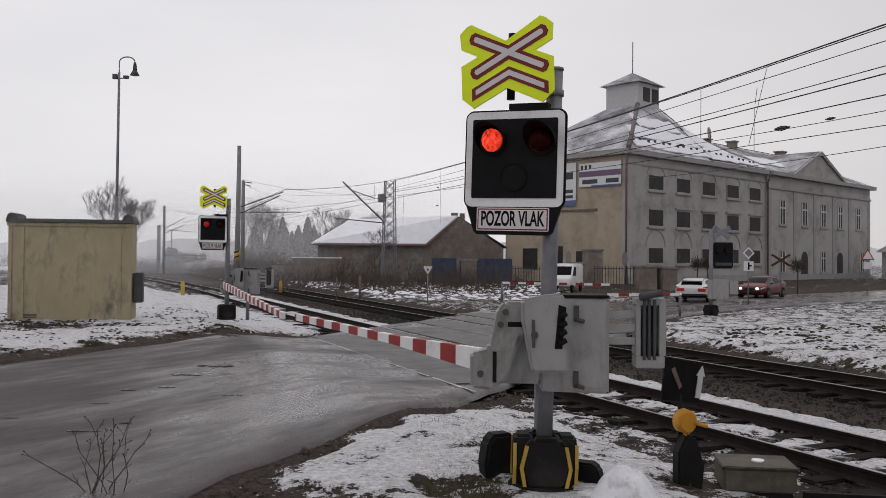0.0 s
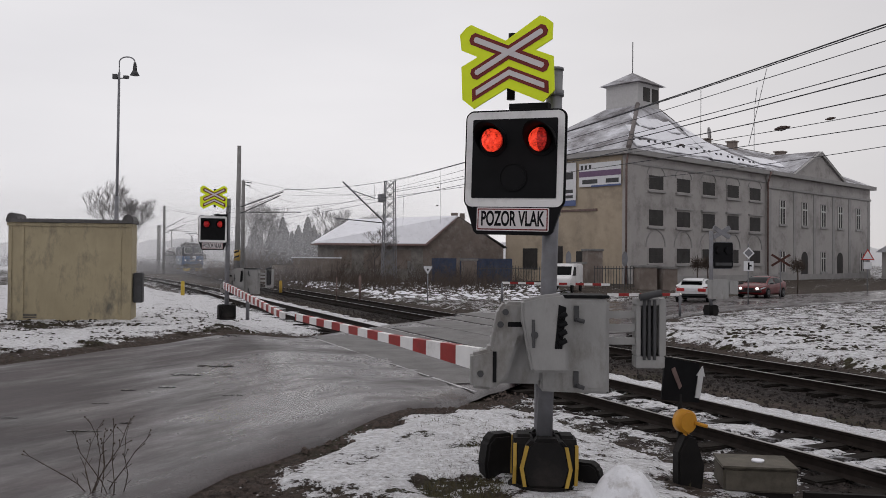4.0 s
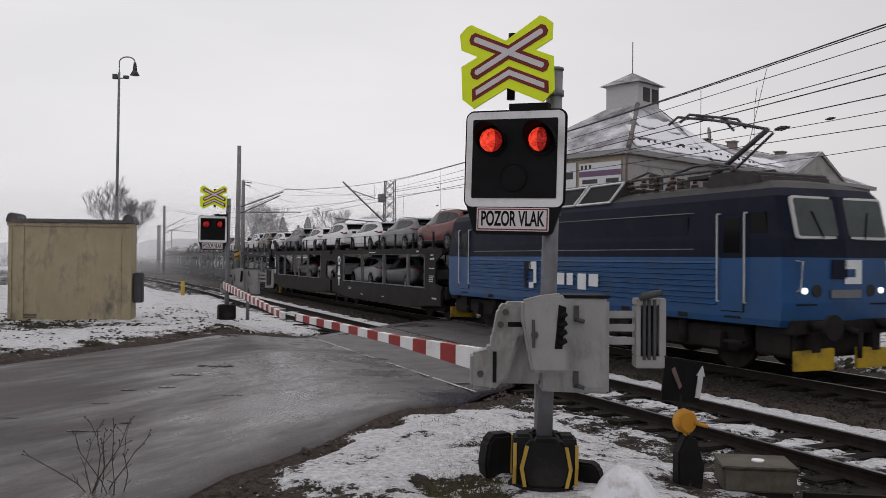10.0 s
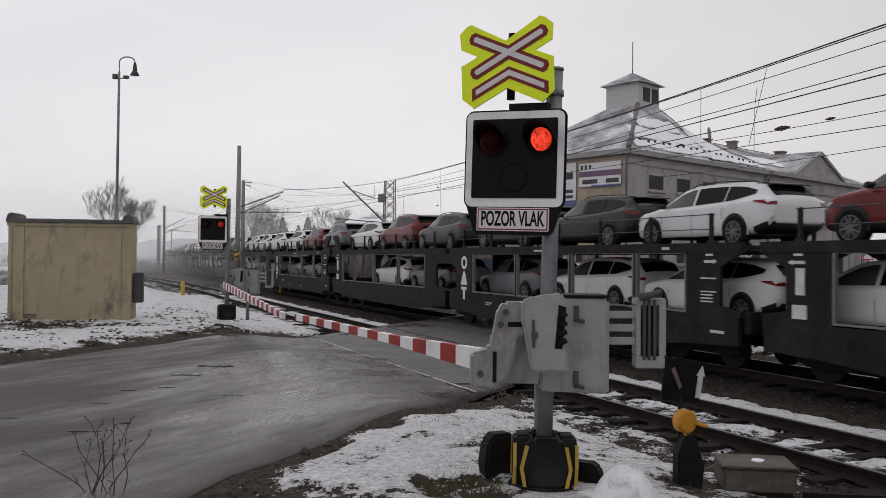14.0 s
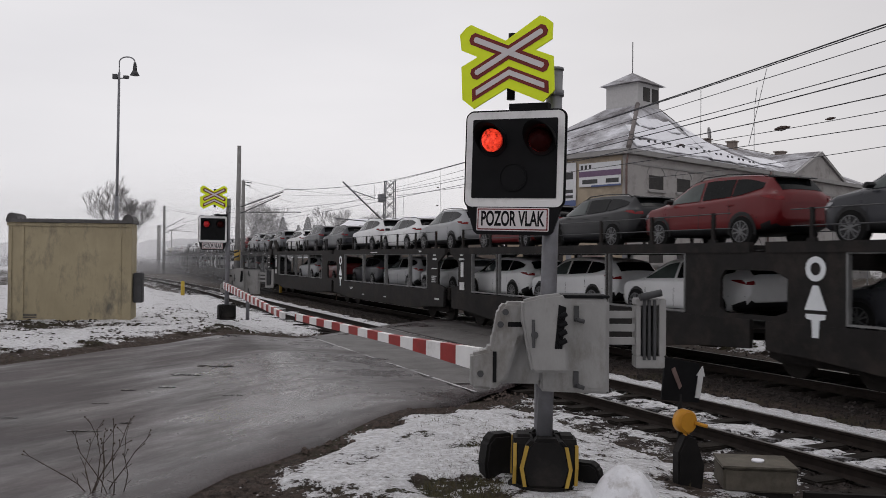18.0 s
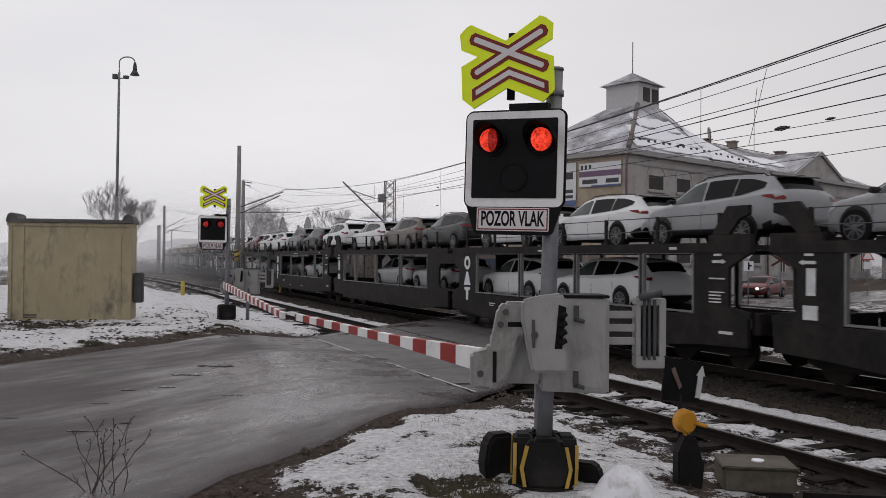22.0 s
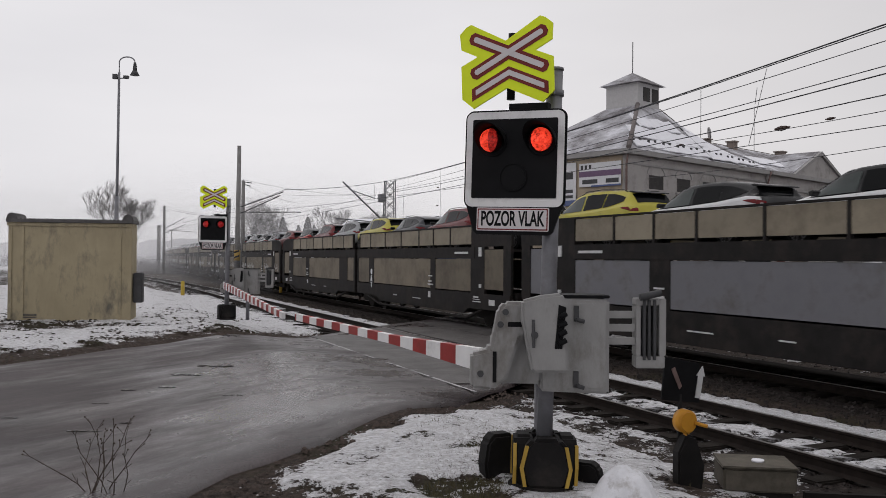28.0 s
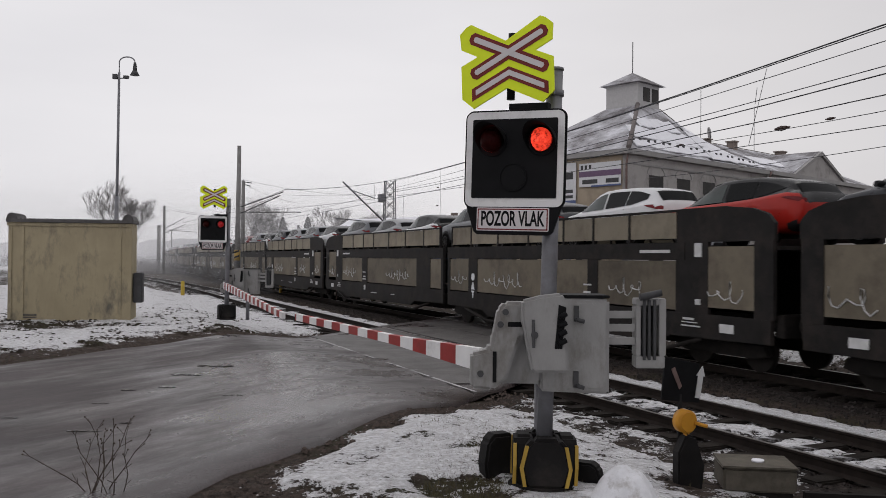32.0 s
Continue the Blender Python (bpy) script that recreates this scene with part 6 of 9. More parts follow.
def closed_wagon(lower):
    """Two-deck wagon with panelled sides; lower is the material of its lower panels."""
    c = CLOSED_CACHE.setdefault(lower.name, {})
    t = thing("car_carrier_wagon", "black two-deck car-carrier wagon with dirty %s side panels" % ("grey" if lower is M_GREYP else "cream"), "railway wagon", group="panelled car-carrier wagons")
    h = LC / 2
    for half in (1, -1):
        m = pose(0, 0, 0, 0, 0, 0 if half > 0 else 180)
        mpart(c, "upper_deck", lambda bm: box(bm, 0.25, h - 0.1, -1.42, 1.42, 2.50, 2.58), M_DECK, t, "", 0.0, m)
        mpart(c, "lower_floor", lambda bm: box(bm, 0.3, h - 0.3, -1.35, 1.35, 0.92, 1.0), M_DECK, t, "", 0.0, m)
        mpart(c, "centre_beam", lambda bm: box(bm, 2.6, h - 3.4, -0.35, 0.35, 0.32, 0.92), M_UNDER, t, "", 0.0, m)
        bogie(c, t, half * (h - 2.1))
        bogie(c, t, half * 1.25) if half > 0 else None
        for sy in (-1, 1):
            ms = m @ pose(0, sy * 1.45, 0)
            mpart(c, "side_sill", lambda bm: prism(bm, ((0.2, 1.15), (h - 0.2, 1.15), (h - 0.2, 0.66), (h - 3.2, 0.62), (h - 3.6, 0.44), (3.4, 0.44), (3.0, 0.62), (0.2, 0.66)), "y", -0.05, 0.05), M_DECK, t, "", 0.01, ms)
            mpart(c, "sill_truss", lambda bm: tube(bm, [(1.6, 0, 0.62), (3.2, 0, 0.30), (h - 3.4, 0, 0.30), (h - 2.2, 0, 0.62)], 0.05, 6), M_UNDER, t, "", 0.0, ms)
            mpart(c, "deck_beam", lambda bm: box(bm, 0.2, 13.0, -0.06, 0.06, 2.29, 2.68), M_DECK, t, "", 0.01, ms)
            mpart(c, "top_rail", lambda bm: box(bm, 0.5, 12.8, -0.05, 0.05, 3.36, 3.41), M_DECK, t, "", 0.008, ms)
            cuts = (0.55, 2.1, 4.05, 6.0, 7.95, 9.4, 10.95, 12.72)
            for i, (xa, xb) in enumerate(zip(cuts, cuts[1:])):
                mpart(c, "upper_panel@%d" % i, lambda bm, xa=xa, xb=xb: box(bm, xa + 0.045, xb - 0.045, -0.03, 0.03, 2.77, 3.35), M_CREAM, t, "", 0.0, ms)
                mpart(c, "stanchion@%d" % i, lambda bm, xa=xa: box(bm, xa - 0.04, xa + 0.04, -0.045, 0.045, 2.68, 3.37), M_DECK, t, "", 0.0, ms)
            mpart(c, "end_plate@u", lambda bm: prism(bm, ((12.72, 2.68), (h - 0.12, 2.68), (h - 0.12, 3.02), (h - 0.3, 3.2), (h - 0.7, 3.33), (14.2, 3.41), (12.72, 3.41)), "y", -0.045, 0.045), M_DECK, t, "", 0.0, ms)
            for k, (xa, xb) in enumerate(((0.40, 1.92), (2.60, 9.15), (9.62, 12.68)) if half > 0 else ((0.42, 1.42), (2.80, 8.80), (9.54, 12.68))):
                mpart(c, "lower_panel@%d%d" % (k, half), lambda bm, xa=xa, xb=xb: box(bm, xa, xb, -0.03, 0.03, 1.19, 2.27), lower, t, "", 0.0, ms)
            for k, (xa, xb) in enumerate(((0.2, 0.40), (1.92, 2.60), (9.15, 9.62), (12.68, 13.72), (15.05, h - 0.15)) if half > 0 else ((0.2, 0.42), (1.42, 2.80), (8.80, 9.54), (12.68, 13.72), (15.05, h - 0.15))):
                mpart(c, "upright@%d%d" % (k, half), lambda bm, xa=xa, xb=xb, k=k: box(bm, xa, xb, -0.045, 0.045, 1.15, 2.68 if k > 2 else 2.29), M_DECK, t, "", 0.0, ms)
            mpart(c, "end_door", lambda bm: box(bm, 13.72, 15.05, -0.035, 0.02, 1.30, 2.58), lower, t, "", 0.0, ms)
            if sy * half < 0:
                for k, (xa, xb, za, zb) in enumerate(((11.4, 12.5, 2.45, 2.52), (13.32, 13.54, 2.36, 2.66), (14.1, 14.5, 0.80, 0.98), (12.9, 13.5, 0.86, 0.89), (12.9, 13.4, 0.94, 0.96), (12.95, 13.3, 1.00, 1.05), (9.0, 9.3, 1.42, 1.47), (8.95, 9.4, 1.30, 1.35), (9.0, 9.35, 1.62, 1.66), (9.0, 9.2, 0.84, 1.06), (5.2, 5.6, 0.76, 0.79), (7.4, 8.2, 0.74, 0.77), (13.35, 13.5, 1.34, 1.46))):
                    mpart(c, "plain_marking@%d%d" % (k, half), lambda bm, xa=xa, xb=xb, za=za, zb=zb: box(bm, xa, xb, min(-half * 0.068, -half * 0.044), max(-half * 0.068, -half * 0.044), za, zb), M_MARK, t, "", 0.0, m @ pose(0, -half * 1.45, 0))
    for sy in (-1, 1):
        mm = pose(-sy * 2.29, sy * 1.50, 0, 0, 0, 0 if sy < 0 else 180)
        mpart(c, "sign_shape@0", lambda bm: prism(bm, rounded(0.24, 0.24, 0.10, 4, 0.0, 1.68), "y", -0.006, 0), M_LWHITE, t, "plain white sign shape", 0.0, mm)
        mpart(c, "sign_shape@1", lambda bm: prism(bm, ((-0.13, 1.26), (0.13, 1.26), (0.03, 1.51), (-0.03, 1.51)), "y", -0.006, 0), M_LWHITE, t, "plain white sign shape", 0.0, mm)
        mpart(c, "sign_shape@2", lambda bm: prism(bm, ((-0.035, 0.98), (0.035, 0.98), (0.04, 1.16), (0.11, 1.17), (0.11, 1.22), (-0.11, 1.22), (-0.11, 1.17), (-0.04, 1.16)), "y", -0.006, 0), M_LWHITE, t, "plain white sign shape", 0.0, mm)
    wagon_ends(c, t, LC)
    return t


OPEN_TOP = ["red grey white white white grey", "white brown white white white red", "white black black dark red white", "grey red white white white white",
            "white black dark red black red", "silver white white dark dark white", "grey grey silver red white silver", "silver white white black brown white",
            "white black grey white white red", "white white grey dark white dark"]
CLOSED_TOP = ["yellow dark red dark white white yellow", "grey red dark yellow silver red scarlet", "red grey white silver grey white dark", "scarlet white dark grey white silver grey",
              "white grey silver dark white grey red", "grey white dark silver red white grey", "white dark grey silver white grey dark", "silver white grey dark white red grey", "grey dark white silver grey white dark"]


def scribbles(wagon, seed):
    """Sprayed white scrawl, without words, on some lower panels."""
    rng = random.Random(40 + seed)
    for x0, w in ((10.2, 1.4), (3.2, 2.4), (-6.2, 2.6), (-12.4, 2.0), (-14.9, 0.9), (13.8, 0.9), (0.6, 1.1)):
        bm = bm_new()
        x, k, pts = x0, 0, []
        while x < x0 + w:
            a = k * 0.9 + seed
            pts.append((x + 0.10 * math.cos(a), -1.487, 1.62 + 0.24 * math.sin(a) * (0.6 + 0.5 * math.sin(k * 0.37 + seed))))
            x += rng.uniform(0.02, 0.07)
            k += 1
        tube(bm, pts, 0.014, 4)
        part("spray_scrawl", bm, M_MARK, wagon, "pale sprayed scrawl")


LOWER = ["grey dark silver silver black black", "grey dark silver silver dark white", "white white grey grey white grey", "silver grey grey silver grey white", "white red dark white white white",
         "silver silver dark red silver silver", "grey black black white white grey", "grey white white silver silver grey", "silver silver black dark grey white", "white silver white grey white grey"]


HORNED = (0, 2, 5, 6, 7)


def build_train():
    rng = random.Random(11)
    locomotive()
    for n, row in enumerate(OPEN_TOP):
        u = 15.75 + 29.55 * n + 0.12
        rides(open_wagon(n in HORNED, n - 1 in HORNED), u, LW)
        for i, colour in enumerate(row.split()):
            x = LW / 2 - (2.35 + 4.62 * (i % 3) + (14.75 if i > 2 else 0.0)) + rng.uniform(-0.1, 0.1)
            rides(car(rng.choice(("estate", "estate", "suv")), colour), u, LW, pose(x, 0, 2.58, 0, 0, 180 + rng.uniform(-0.5, 0.5)))
        # three cars fit in each lower half, two where the end is left clear under the brackets
        ends = (n - 1 in HORNED, n in HORNED)
        for i, (x, colour) in enumerate(zip((12.5, 7.95, 3.2, -3.3, -8.0, -12.5), LOWER[n].split())):
            if not (i == 0 and (ends[0] or n == 0)) and not (i == 5 and ends[1]):
                rides(car("estate", colour, True), u, LW, pose(x, 0, 0.92, 0, 0, 180))
    for n, row in enumerate(CLOSED_TOP):
        u = 311.85 + 31.75 * n
        wagon = closed_wagon(M_GREYP if n == 0 else M_CREAML)
        rides(wagon, u, LC)
        if n in (2, 3, 4, 5):
            scribbles(wagon, n)
        for i, colour in enumerate(row.split()):
            x = LC / 2 - (2.3 + 4.48 * i) + rng.uniform(-0.1, 0.1)
            rides(car("twotone" if colour in ("scarlet", "white") and i != 1 else rng.choice(("hatch", "suv")), colour, n > 2), u, LC, pose(x, 0, 2.58, 0, 0, 180 + rng.uniform(-0.5, 0.5)))


build_train()


# ---- beyond the tracks ----
M_PLASTER = mat("grey_plaster", (0.385, 0.365, 0.355), 0.85, var=0.09, scale=0.7, dirt=(0.20, 0.19, 0.18), dirt_amount=0.38, dirt_scale=0.35, bump=0.1, fine=14)
M_PLASTER2 = mat("beige_plaster", (0.40, 0.33, 0.25), 0.85, var=0.12, scale=0.6, dirt=(0.26, 0.22, 0.175), dirt_amount=0.4, dirt_scale=0.4, bump=0.1, fine=14)
M_CORNICE = mat("grey_cornice", (0.31, 0.30, 0.295), 0.85, var=0.12, scale=1.0, bump=0.1)
M_WINDARK = mat("old_window_glass", (0.032, 0.029, 0.028), 0.6, var=0.4, scale=0.8, bump=0.0)
M_WINFRAME = mat("grey_window_frame", (0.045, 0.042, 0.04), 0.7, var=0.15)
M_WINWHITE = mat("white_window_frame", (0.55, 0.54, 0.53), 0.6, var=0.08)
M_SLATE = mat("snowy_slate_roof", (0.15, 0.14, 0.145), 0.8, var=0.2, scale=1.2, dirt=(0.62, 0.62, 0.66), dirt_amount=0.62, dirt_scale=0.22, bump=0.15, fine=8)
M_SNOW = mat("roof_snow", (0.78, 0.78, 0.82), 0.75, var=0.05, scale=1.0, dirt=(0.60, 0.60, 0.63), dirt_amount=0.2, bump=0.25, fine=3)
M_RUSTM = mat("rusty_sheet_metal", (0.16, 0.11, 0.10), 0.75, var=0.25)
M_BRICKW = mat("weathered_brick_wall", (0.20, 0.165, 0.145), 0.9, var=0.25, scale=1.0, dirt=(0.28, 0.26, 0.24), dirt_amount=0.3, bump=0.25, fine=6)
M_WOODG = mat("grey_board_wall", (0.22, 0.205, 0.19), 0.9, var=0.3, scale=1.5, bump=0.2)
M_BLUEC = mat("faded_blue_sheet", (0.045, 0.058, 0.10), 0.7, var=0.25, dirt=(0.1, 0.09, 0.085), dirt_amount=0.3)
M_TWIG = mat("bare_twigs", (0.105, 0.092, 0.085), 0.9, var=0.3, bump=0.0)
# far twigs: distance haze is put into this paler base colour
M_TWIGF = mat("haze_paled_twigs", (0.26, 0.25, 0.25), 0.9, var=0.2, bump=0.0)
M_BRUSH = mat("dry_brush", (0.085, 0.066, 0.055), 0.95, var=0.35, bump=0.0)
M_WEED = mat("dry_weed", (0.07, 0.055, 0.045), 0.9, var=0.3, bump=0.0)
# conifer green is swapped for a grey that carries the haze
M_PINE = mat("haze_paled_conifer", (0.17, 0.168, 0.17), 0.95, var=0.2, bump=0.0)
# woods skyline: near-white base colour in place of haze
M_WOODS = mat("haze_white_woods", (0.84, 0.835, 0.845), 1.0, var=0.08, scale=0.05, bump=0.0)
M_SIGNW = mat("white_sign", (0.66, 0.66, 0.68), 0.5, var=0.06, bump=0.0)
M_PURPLE = mat("purple_sign_band", (0.16, 0.10, 0.17), 0.5, var=0.1, bump=0.0)
M_SIGNBLUE = mat("blue_sign_band", (0.10, 0.13, 0.26), 0.5, var=0.1, bump=0.0)
M_SIGNRED = mat("red_sign_border", (0.40, 0.04, 0.035), 0.5, var=0.08, bump=0.0)
M_CREAMP = mat("yellow_post_paint", (0.50, 0.36, 0.06), 0.6, var=0.12)

BA = radians(43.0)
BUILD = Matrix.Translation((17.3, 80.5, 0)) @ Matrix.Rotation(BA, 4, "Z")


def warehouse():
    """Three-storey hall: x along the long front, y into the depth, its front at y = 0."""
    t = thing("warehouse_building", "grey plastered old railway warehouse with snowy hipped roof and lantern tower", "building", BUILD)
    L, D, H = 58.0, 15.5, 12.6
    for nm, dims, mm in (("front_wall", (0, 27.6, 0.0, 0.5, -0.4, H), M_PLASTER), ("front_wall", (27.6, L, -0.25, 0.5, -0.4, H), M_PLASTER), ("side_wall", (0, 0.5, 0.5, D, -0.4, H), M_PLASTER2),
                         ("side_wall", (L - 0.5, L, 0.5, D, -0.4, H), M_PLASTER), ("rear_wall", (0.5, L - 0.5, D - 0.5, D, -0.4, H), M_PLASTER)):
        bm = bm_new()
        box(bm, *dims)
        part(nm, bm, mm, t)
    bm = bm_new()
    box(bm, -0.02, 2.2, -0.06, 0.0, -0.2, H)
    part("corner_pilaster", bm, M_PLASTER, t)
    for x in (27.7, 34.2, 39.8, 45.4, 50.6, 57.2):
        bm = bm_new()
        box(bm, x, x + 0.7, -0.33, -0.25, -0.2, H - 1.6)
        part("pilaster", bm, M_CORNICE, t)
    # cornices
    for nm, dims in (("cornice", (-0.6, 27.6, -0.6, 0.0, H - 0.35, H + 0.15)), ("cornice", (-0.6, 0.0, 0.0, D + 0.6, H - 0.35, H + 0.15)), ("cornice", (27.6, L + 0.6, -0.95, -0.25, H - 0.35, H + 0.15)),
                     ("string_course", (0, 27.6, -0.12, 0.0, H - 1.25, H - 1.05)), ("string_course", (27.6, L + 0.1, -0.42, -0.25, H - 1.9, H - 1.6)), ("plinth", (0, L, -0.40, -0.26, -0.4, 0.7))):
        bm = bm_new()
        box(bm, *dims)
        part(nm, bm, M_CORNICE, t, bevel=0.04)
    for x, zt in ((-0.25, H - 0.3), (27.5, H - 0.3)):
        bm = bm_new()
        tube(bm, [(x, -0.75 if x > 0 else -0.3, H), (x, -0.36 if x > 0 else -0.12, H - 1.3), (x, -0.36 if x > 0 else -0.12, 0)], 0.10, 8)
        part("downpipe", bm, M_RUSTM, t, "rusty downpipe")

    def window(x, z, w, h, y, style):
        bm = bm_new()
        box(bm, x - w / 2 - 0.12, x + w / 2 + 0.12, y - 0.05, y + 0.02, z - 0.12, z + h + 0.12)
        wd = part("window", bm, M_PLASTER if style != "tall" else M_CORNICE, t)
        bm = bm_new()
        box(bm, x - w / 2, x + w / 2, y - 0.058, y - 0.03, z, z + h)
        part("pane", bm, M_WINDARK, wd)
        bm = bm_new()
        box(bm, x - w / 2 - 0.25, x + w / 2 + 0.25, y - 0.24, y - 0.02, z - 0.30, z - 0.12)
        part("window_sill", bm, M_CORNICE, wd)
        if style == "tall":
            for xx in (-w / 2, -0.09, w / 2 - 0.16):
                bm = bm_new()
                box(bm, x + xx, x + xx + 0.16, y - 0.085, y - 0.05, z, z + h)
                part("window_frame", bm, M_WINWHITE, wd)
            bm = bm_new()
            box(bm, x - w / 2, x + w / 2, y - 0.09, y - 0.05, z + h * 0.66, z + h * 0.66 + 0.16)
            part("window_frame", bm, M_WINWHITE, wd)
        else:
            bm = bm_new()
            box(bm, x - w / 2, x + w / 2, y - 0.07, y - 0.05, z + h / 2 - 0.02, z + h / 2 + 0.02)
            part("glazing_bar", bm, M_WINFRAME, wd)
            if style == "lintel":
                bm = bm_new()
                box(bm, x - w / 2 - 0.35, x + w / 2 + 0.35, y - 0.26, y - 0.02, z + h + 0.18, z + h + 0.34)
                part("lintel", bm, M_CORNICE, wd)
    xs = (4.86, 9.85, 14.8, 19.95, 25.0)
    for i, x in enumerate(xs):
        window(x, 9.2, 2.5, 1.35, 0.0, "plain")
        window(x, 5.65, 2.5, 1.55, 0.0, "lintel" if i else "plain")
        window(x, 2.0, 2.5, 1.45, 0.0, "plain")
        for z in (3.55, 10.6):
            bm = bm_new()
            ro, ri = (1.75, 1.62) if z < 5 else (1.6, 1.5)
            outer, inner = [], []
            for k in range(13):
                a = math.pi * k / 12
                outer.append((x + ro * math.cos(a), z + (ro if z < 5 else 1.0) * math.sin(a)))
                inner.append((x + ri * math.cos(a), z + (ri if z < 5 else 0.9) * math.sin(a)))
            prism(bm, outer + inner[::-1], "y", -0.07, 0.0)
            part("blind_arch", bm, M_CORNICE, t)
    for x in (31.3, 37.3, 42.7, 47.9, 53.9):
        window(x, 6.7, 1.5, 2.75, -0.25, "tall")
    for x in (31.3, 42.7, 55.2):
        window(x, 1.0, 1.5, 2.4, -0.25, "tall")
    for x in (37.3, 47.9):
        bm = bm_new()
        pts = [(x - 0.85, -0.1), (x + 0.85, -0.1), (x + 0.85, 2.6)] + [(x + 0.85 * math.cos(a), 2.6 + 0.85 * math.sin(a)) for a in [math.pi * k / 8 for k in range(1, 8)]] + [(x - 0.85, 2.6)]
        prism(bm, pts, "y", -0.31, -0.25)
        part("arched_door", bm, M_WINDARK, t, "dark arched doorway")
    # side windows and boards
    for y, z, w, h in ((8.5, 1.0, 1.7, 2.6), (5.5, 1.6, 0.9, 1.5), (12.0, 1.2, 2.0, 2.2)):
        bm = bm_new()
        box(bm, -0.05, 0.0, y - w / 2, y + w / 2, z, z + h)
        part("side_window", bm, M_WINDARK, t, "dark window in the side wall")
    bm = bm_new()
    box(bm, -0.12, 0.0, 3.4, 14.5, 7.05, 7.25)
    part("ledge", bm, M_RUSTM, t)
    # hipped roof
    e = 0.6
    zr, zt, ze = 16.8, 18.9, H + 0.15
    mid = D / 2
    bm = bm_new()
    v = {k: bm.verts.new(p) for k, p in {"a": (-e, -e, ze), "e": (14.2, -e, ze), "f": (26, -e, ze), "b": (L + e, -e, ze), "c": (L + e, D + e, ze), "g": (26, D + e, ze), "h": (14.2, D + e, ze), "d": (-e, D + e, ze),
                                         "1": (10.0, mid - 2.1, zt), "2": (14.2, mid - 2.1, zt), "3": (14.2, mid + 2.1, zt), "4": (10.0, mid + 2.1, zt), "r": (26, mid, zr), "s": (L - 7, mid, zr)}.items()}
    for f in ("ae21", "efr2", "fbsr", "bcs", "cgrs", "gh3r", "hd43", "da14", "2r3", "1234"):
        bm.faces.new([v[k] for k in f])
    rf = part("roof", bm, M_SLATE, t, "slate roof half covered in snow")

    def slope(x, f, up=0.07):
        """A point of the front slope, f of the way from the eaves to the top."""
        if x < 14.2:
            ty, tz = mid - 2.1, zt
        elif x < 26:
            q = (x - 14.2) / 11.8
            ty, tz = mid - 2.1 * (1 - q), zt + (zr - zt) * q
        else:
            ty, tz = mid, zr
        return (x, -e + (ty + e) * f, ze + (tz - ze) * f + up)
    # snow lying on the front slope
    rs = random.Random(8)
    for xa, xb, fa, fb in ((1.2, 14.7, 0.05, 0.22), (2.6, 14.7, 0.22, 0.48), (5.6, 13.2, 0.48, 0.72), (15.0, 27.5, 0.04, 0.30), (15.0, 25.0, 0.30, 0.62), (16.2, 23.6, 0.62, 0.84), (29.0, 38.0, 0.25, 0.55)):
        bm = bm_new()
        n = 10
        rows = []
        for i in range(n + 1):
            x = xa + (xb - xa) * i / n
            f0, f1 = fa + rs.uniform(-0.02, 0.02), fb + rs.uniform(-0.06, 0.02)
            a, b = Vector(slope(x + rs.uniform(-0.2, 0.2), f0)), Vector(slope(x + 10.0 * 0.0, f1))
            rows.append([bm.verts.new(p) for p in (a, b, b + Vector((0, -0.03, 0.09)), a + Vector((0, -0.03, 0.09)))])
        for p, q in zip(rows, rows[1:]):
            for j in range(4):
                bm.faces.new((p[j], q[j], q[(j + 1) % 4], p[(j + 1) % 4]))
        bm.faces.new(rows[0][::-1])
        bm.faces.new(rows[-1])
        part("snow_patch", bm, M_SNOW, rf)
    for i in range(20):
        bm = bm_new()
        x = 1.4 + i * 1.3
        c = slope(x, 0.14 + 0.02 * (i % 2), 0.1)
        box(bm, x - 0.16, x + 0.16, c[1] - 0.05, c[1] + 0.05, c[2], c[2] + 0.28)
        part("snow_guard", bm, M_STEELD, rf)
    m_hip = mat("grey_hip_tiles", (0.17, 0.15, 0.145), 0.85, var=0.2, scale=3)
    for pts in ([(-e, -e, ze + 0.1), (10.0, mid - 2.1, zt + 0.1)], [(14.2, mid - 2.1, zt + 0.08), (26, mid, zr + 0.08), (L - 7, mid, zr + 0.08)]):
        bm = bm_new()
        tube(bm, pts, 0.24 if pts[0][0] < 0 else 0.05, 6)
        part("ridge_cap", bm, m_hip, rf)
    # lantern tower
    tw = bm_new()
    box(tw, 10.05, 14.15, mid - 2.05, mid + 2.05, 16.8, 21.4)
    tower = part("lantern_tower", tw, mat("pale_boarded_tower", (0.46, 0.45, 0.45), 0.8, var=0.08), t, "pale boarded roof lantern")
    for xx in (11.1, 12.75):
        bm = bm_new()
        box(bm, xx, xx + 1.2, mid - 2.11, mid - 2.05, 19.5, 21.0)
        part("tower_window", bm, M_WINDARK, tower)
    bm = bm_new()
    q = [bm.verts.new(p) for p in ((9.5, mid - 2.6, 21.4), (14.7, mid - 2.6, 21.4), (14.7, mid + 2.6, 21.4), (9.5, mid + 2.6, 21.4), (12.1, mid, 23.0))]
    for f in ((0, 1, 4), (1, 2, 4), (2, 3, 4), (3, 0, 4), (3, 2, 1, 0)):
        bm.faces.new([q[i] for i in f])
    part("tower_roof", bm, M_SLATE, tower)
    bm = bm_new()
    cyl(bm, (12.1, mid, 23.0), (12.1, mid, 26.4), 0.05, n=6)
    part("lightning_rod", bm, M_STEELD, tower)
    # pediment over the far bays
    bm = bm_new()
    prism(bm, ((33.9, H + 0.1), (47.9, H + 0.1), (40.9, H + 3.1)), "y", -0.6, 0.3)
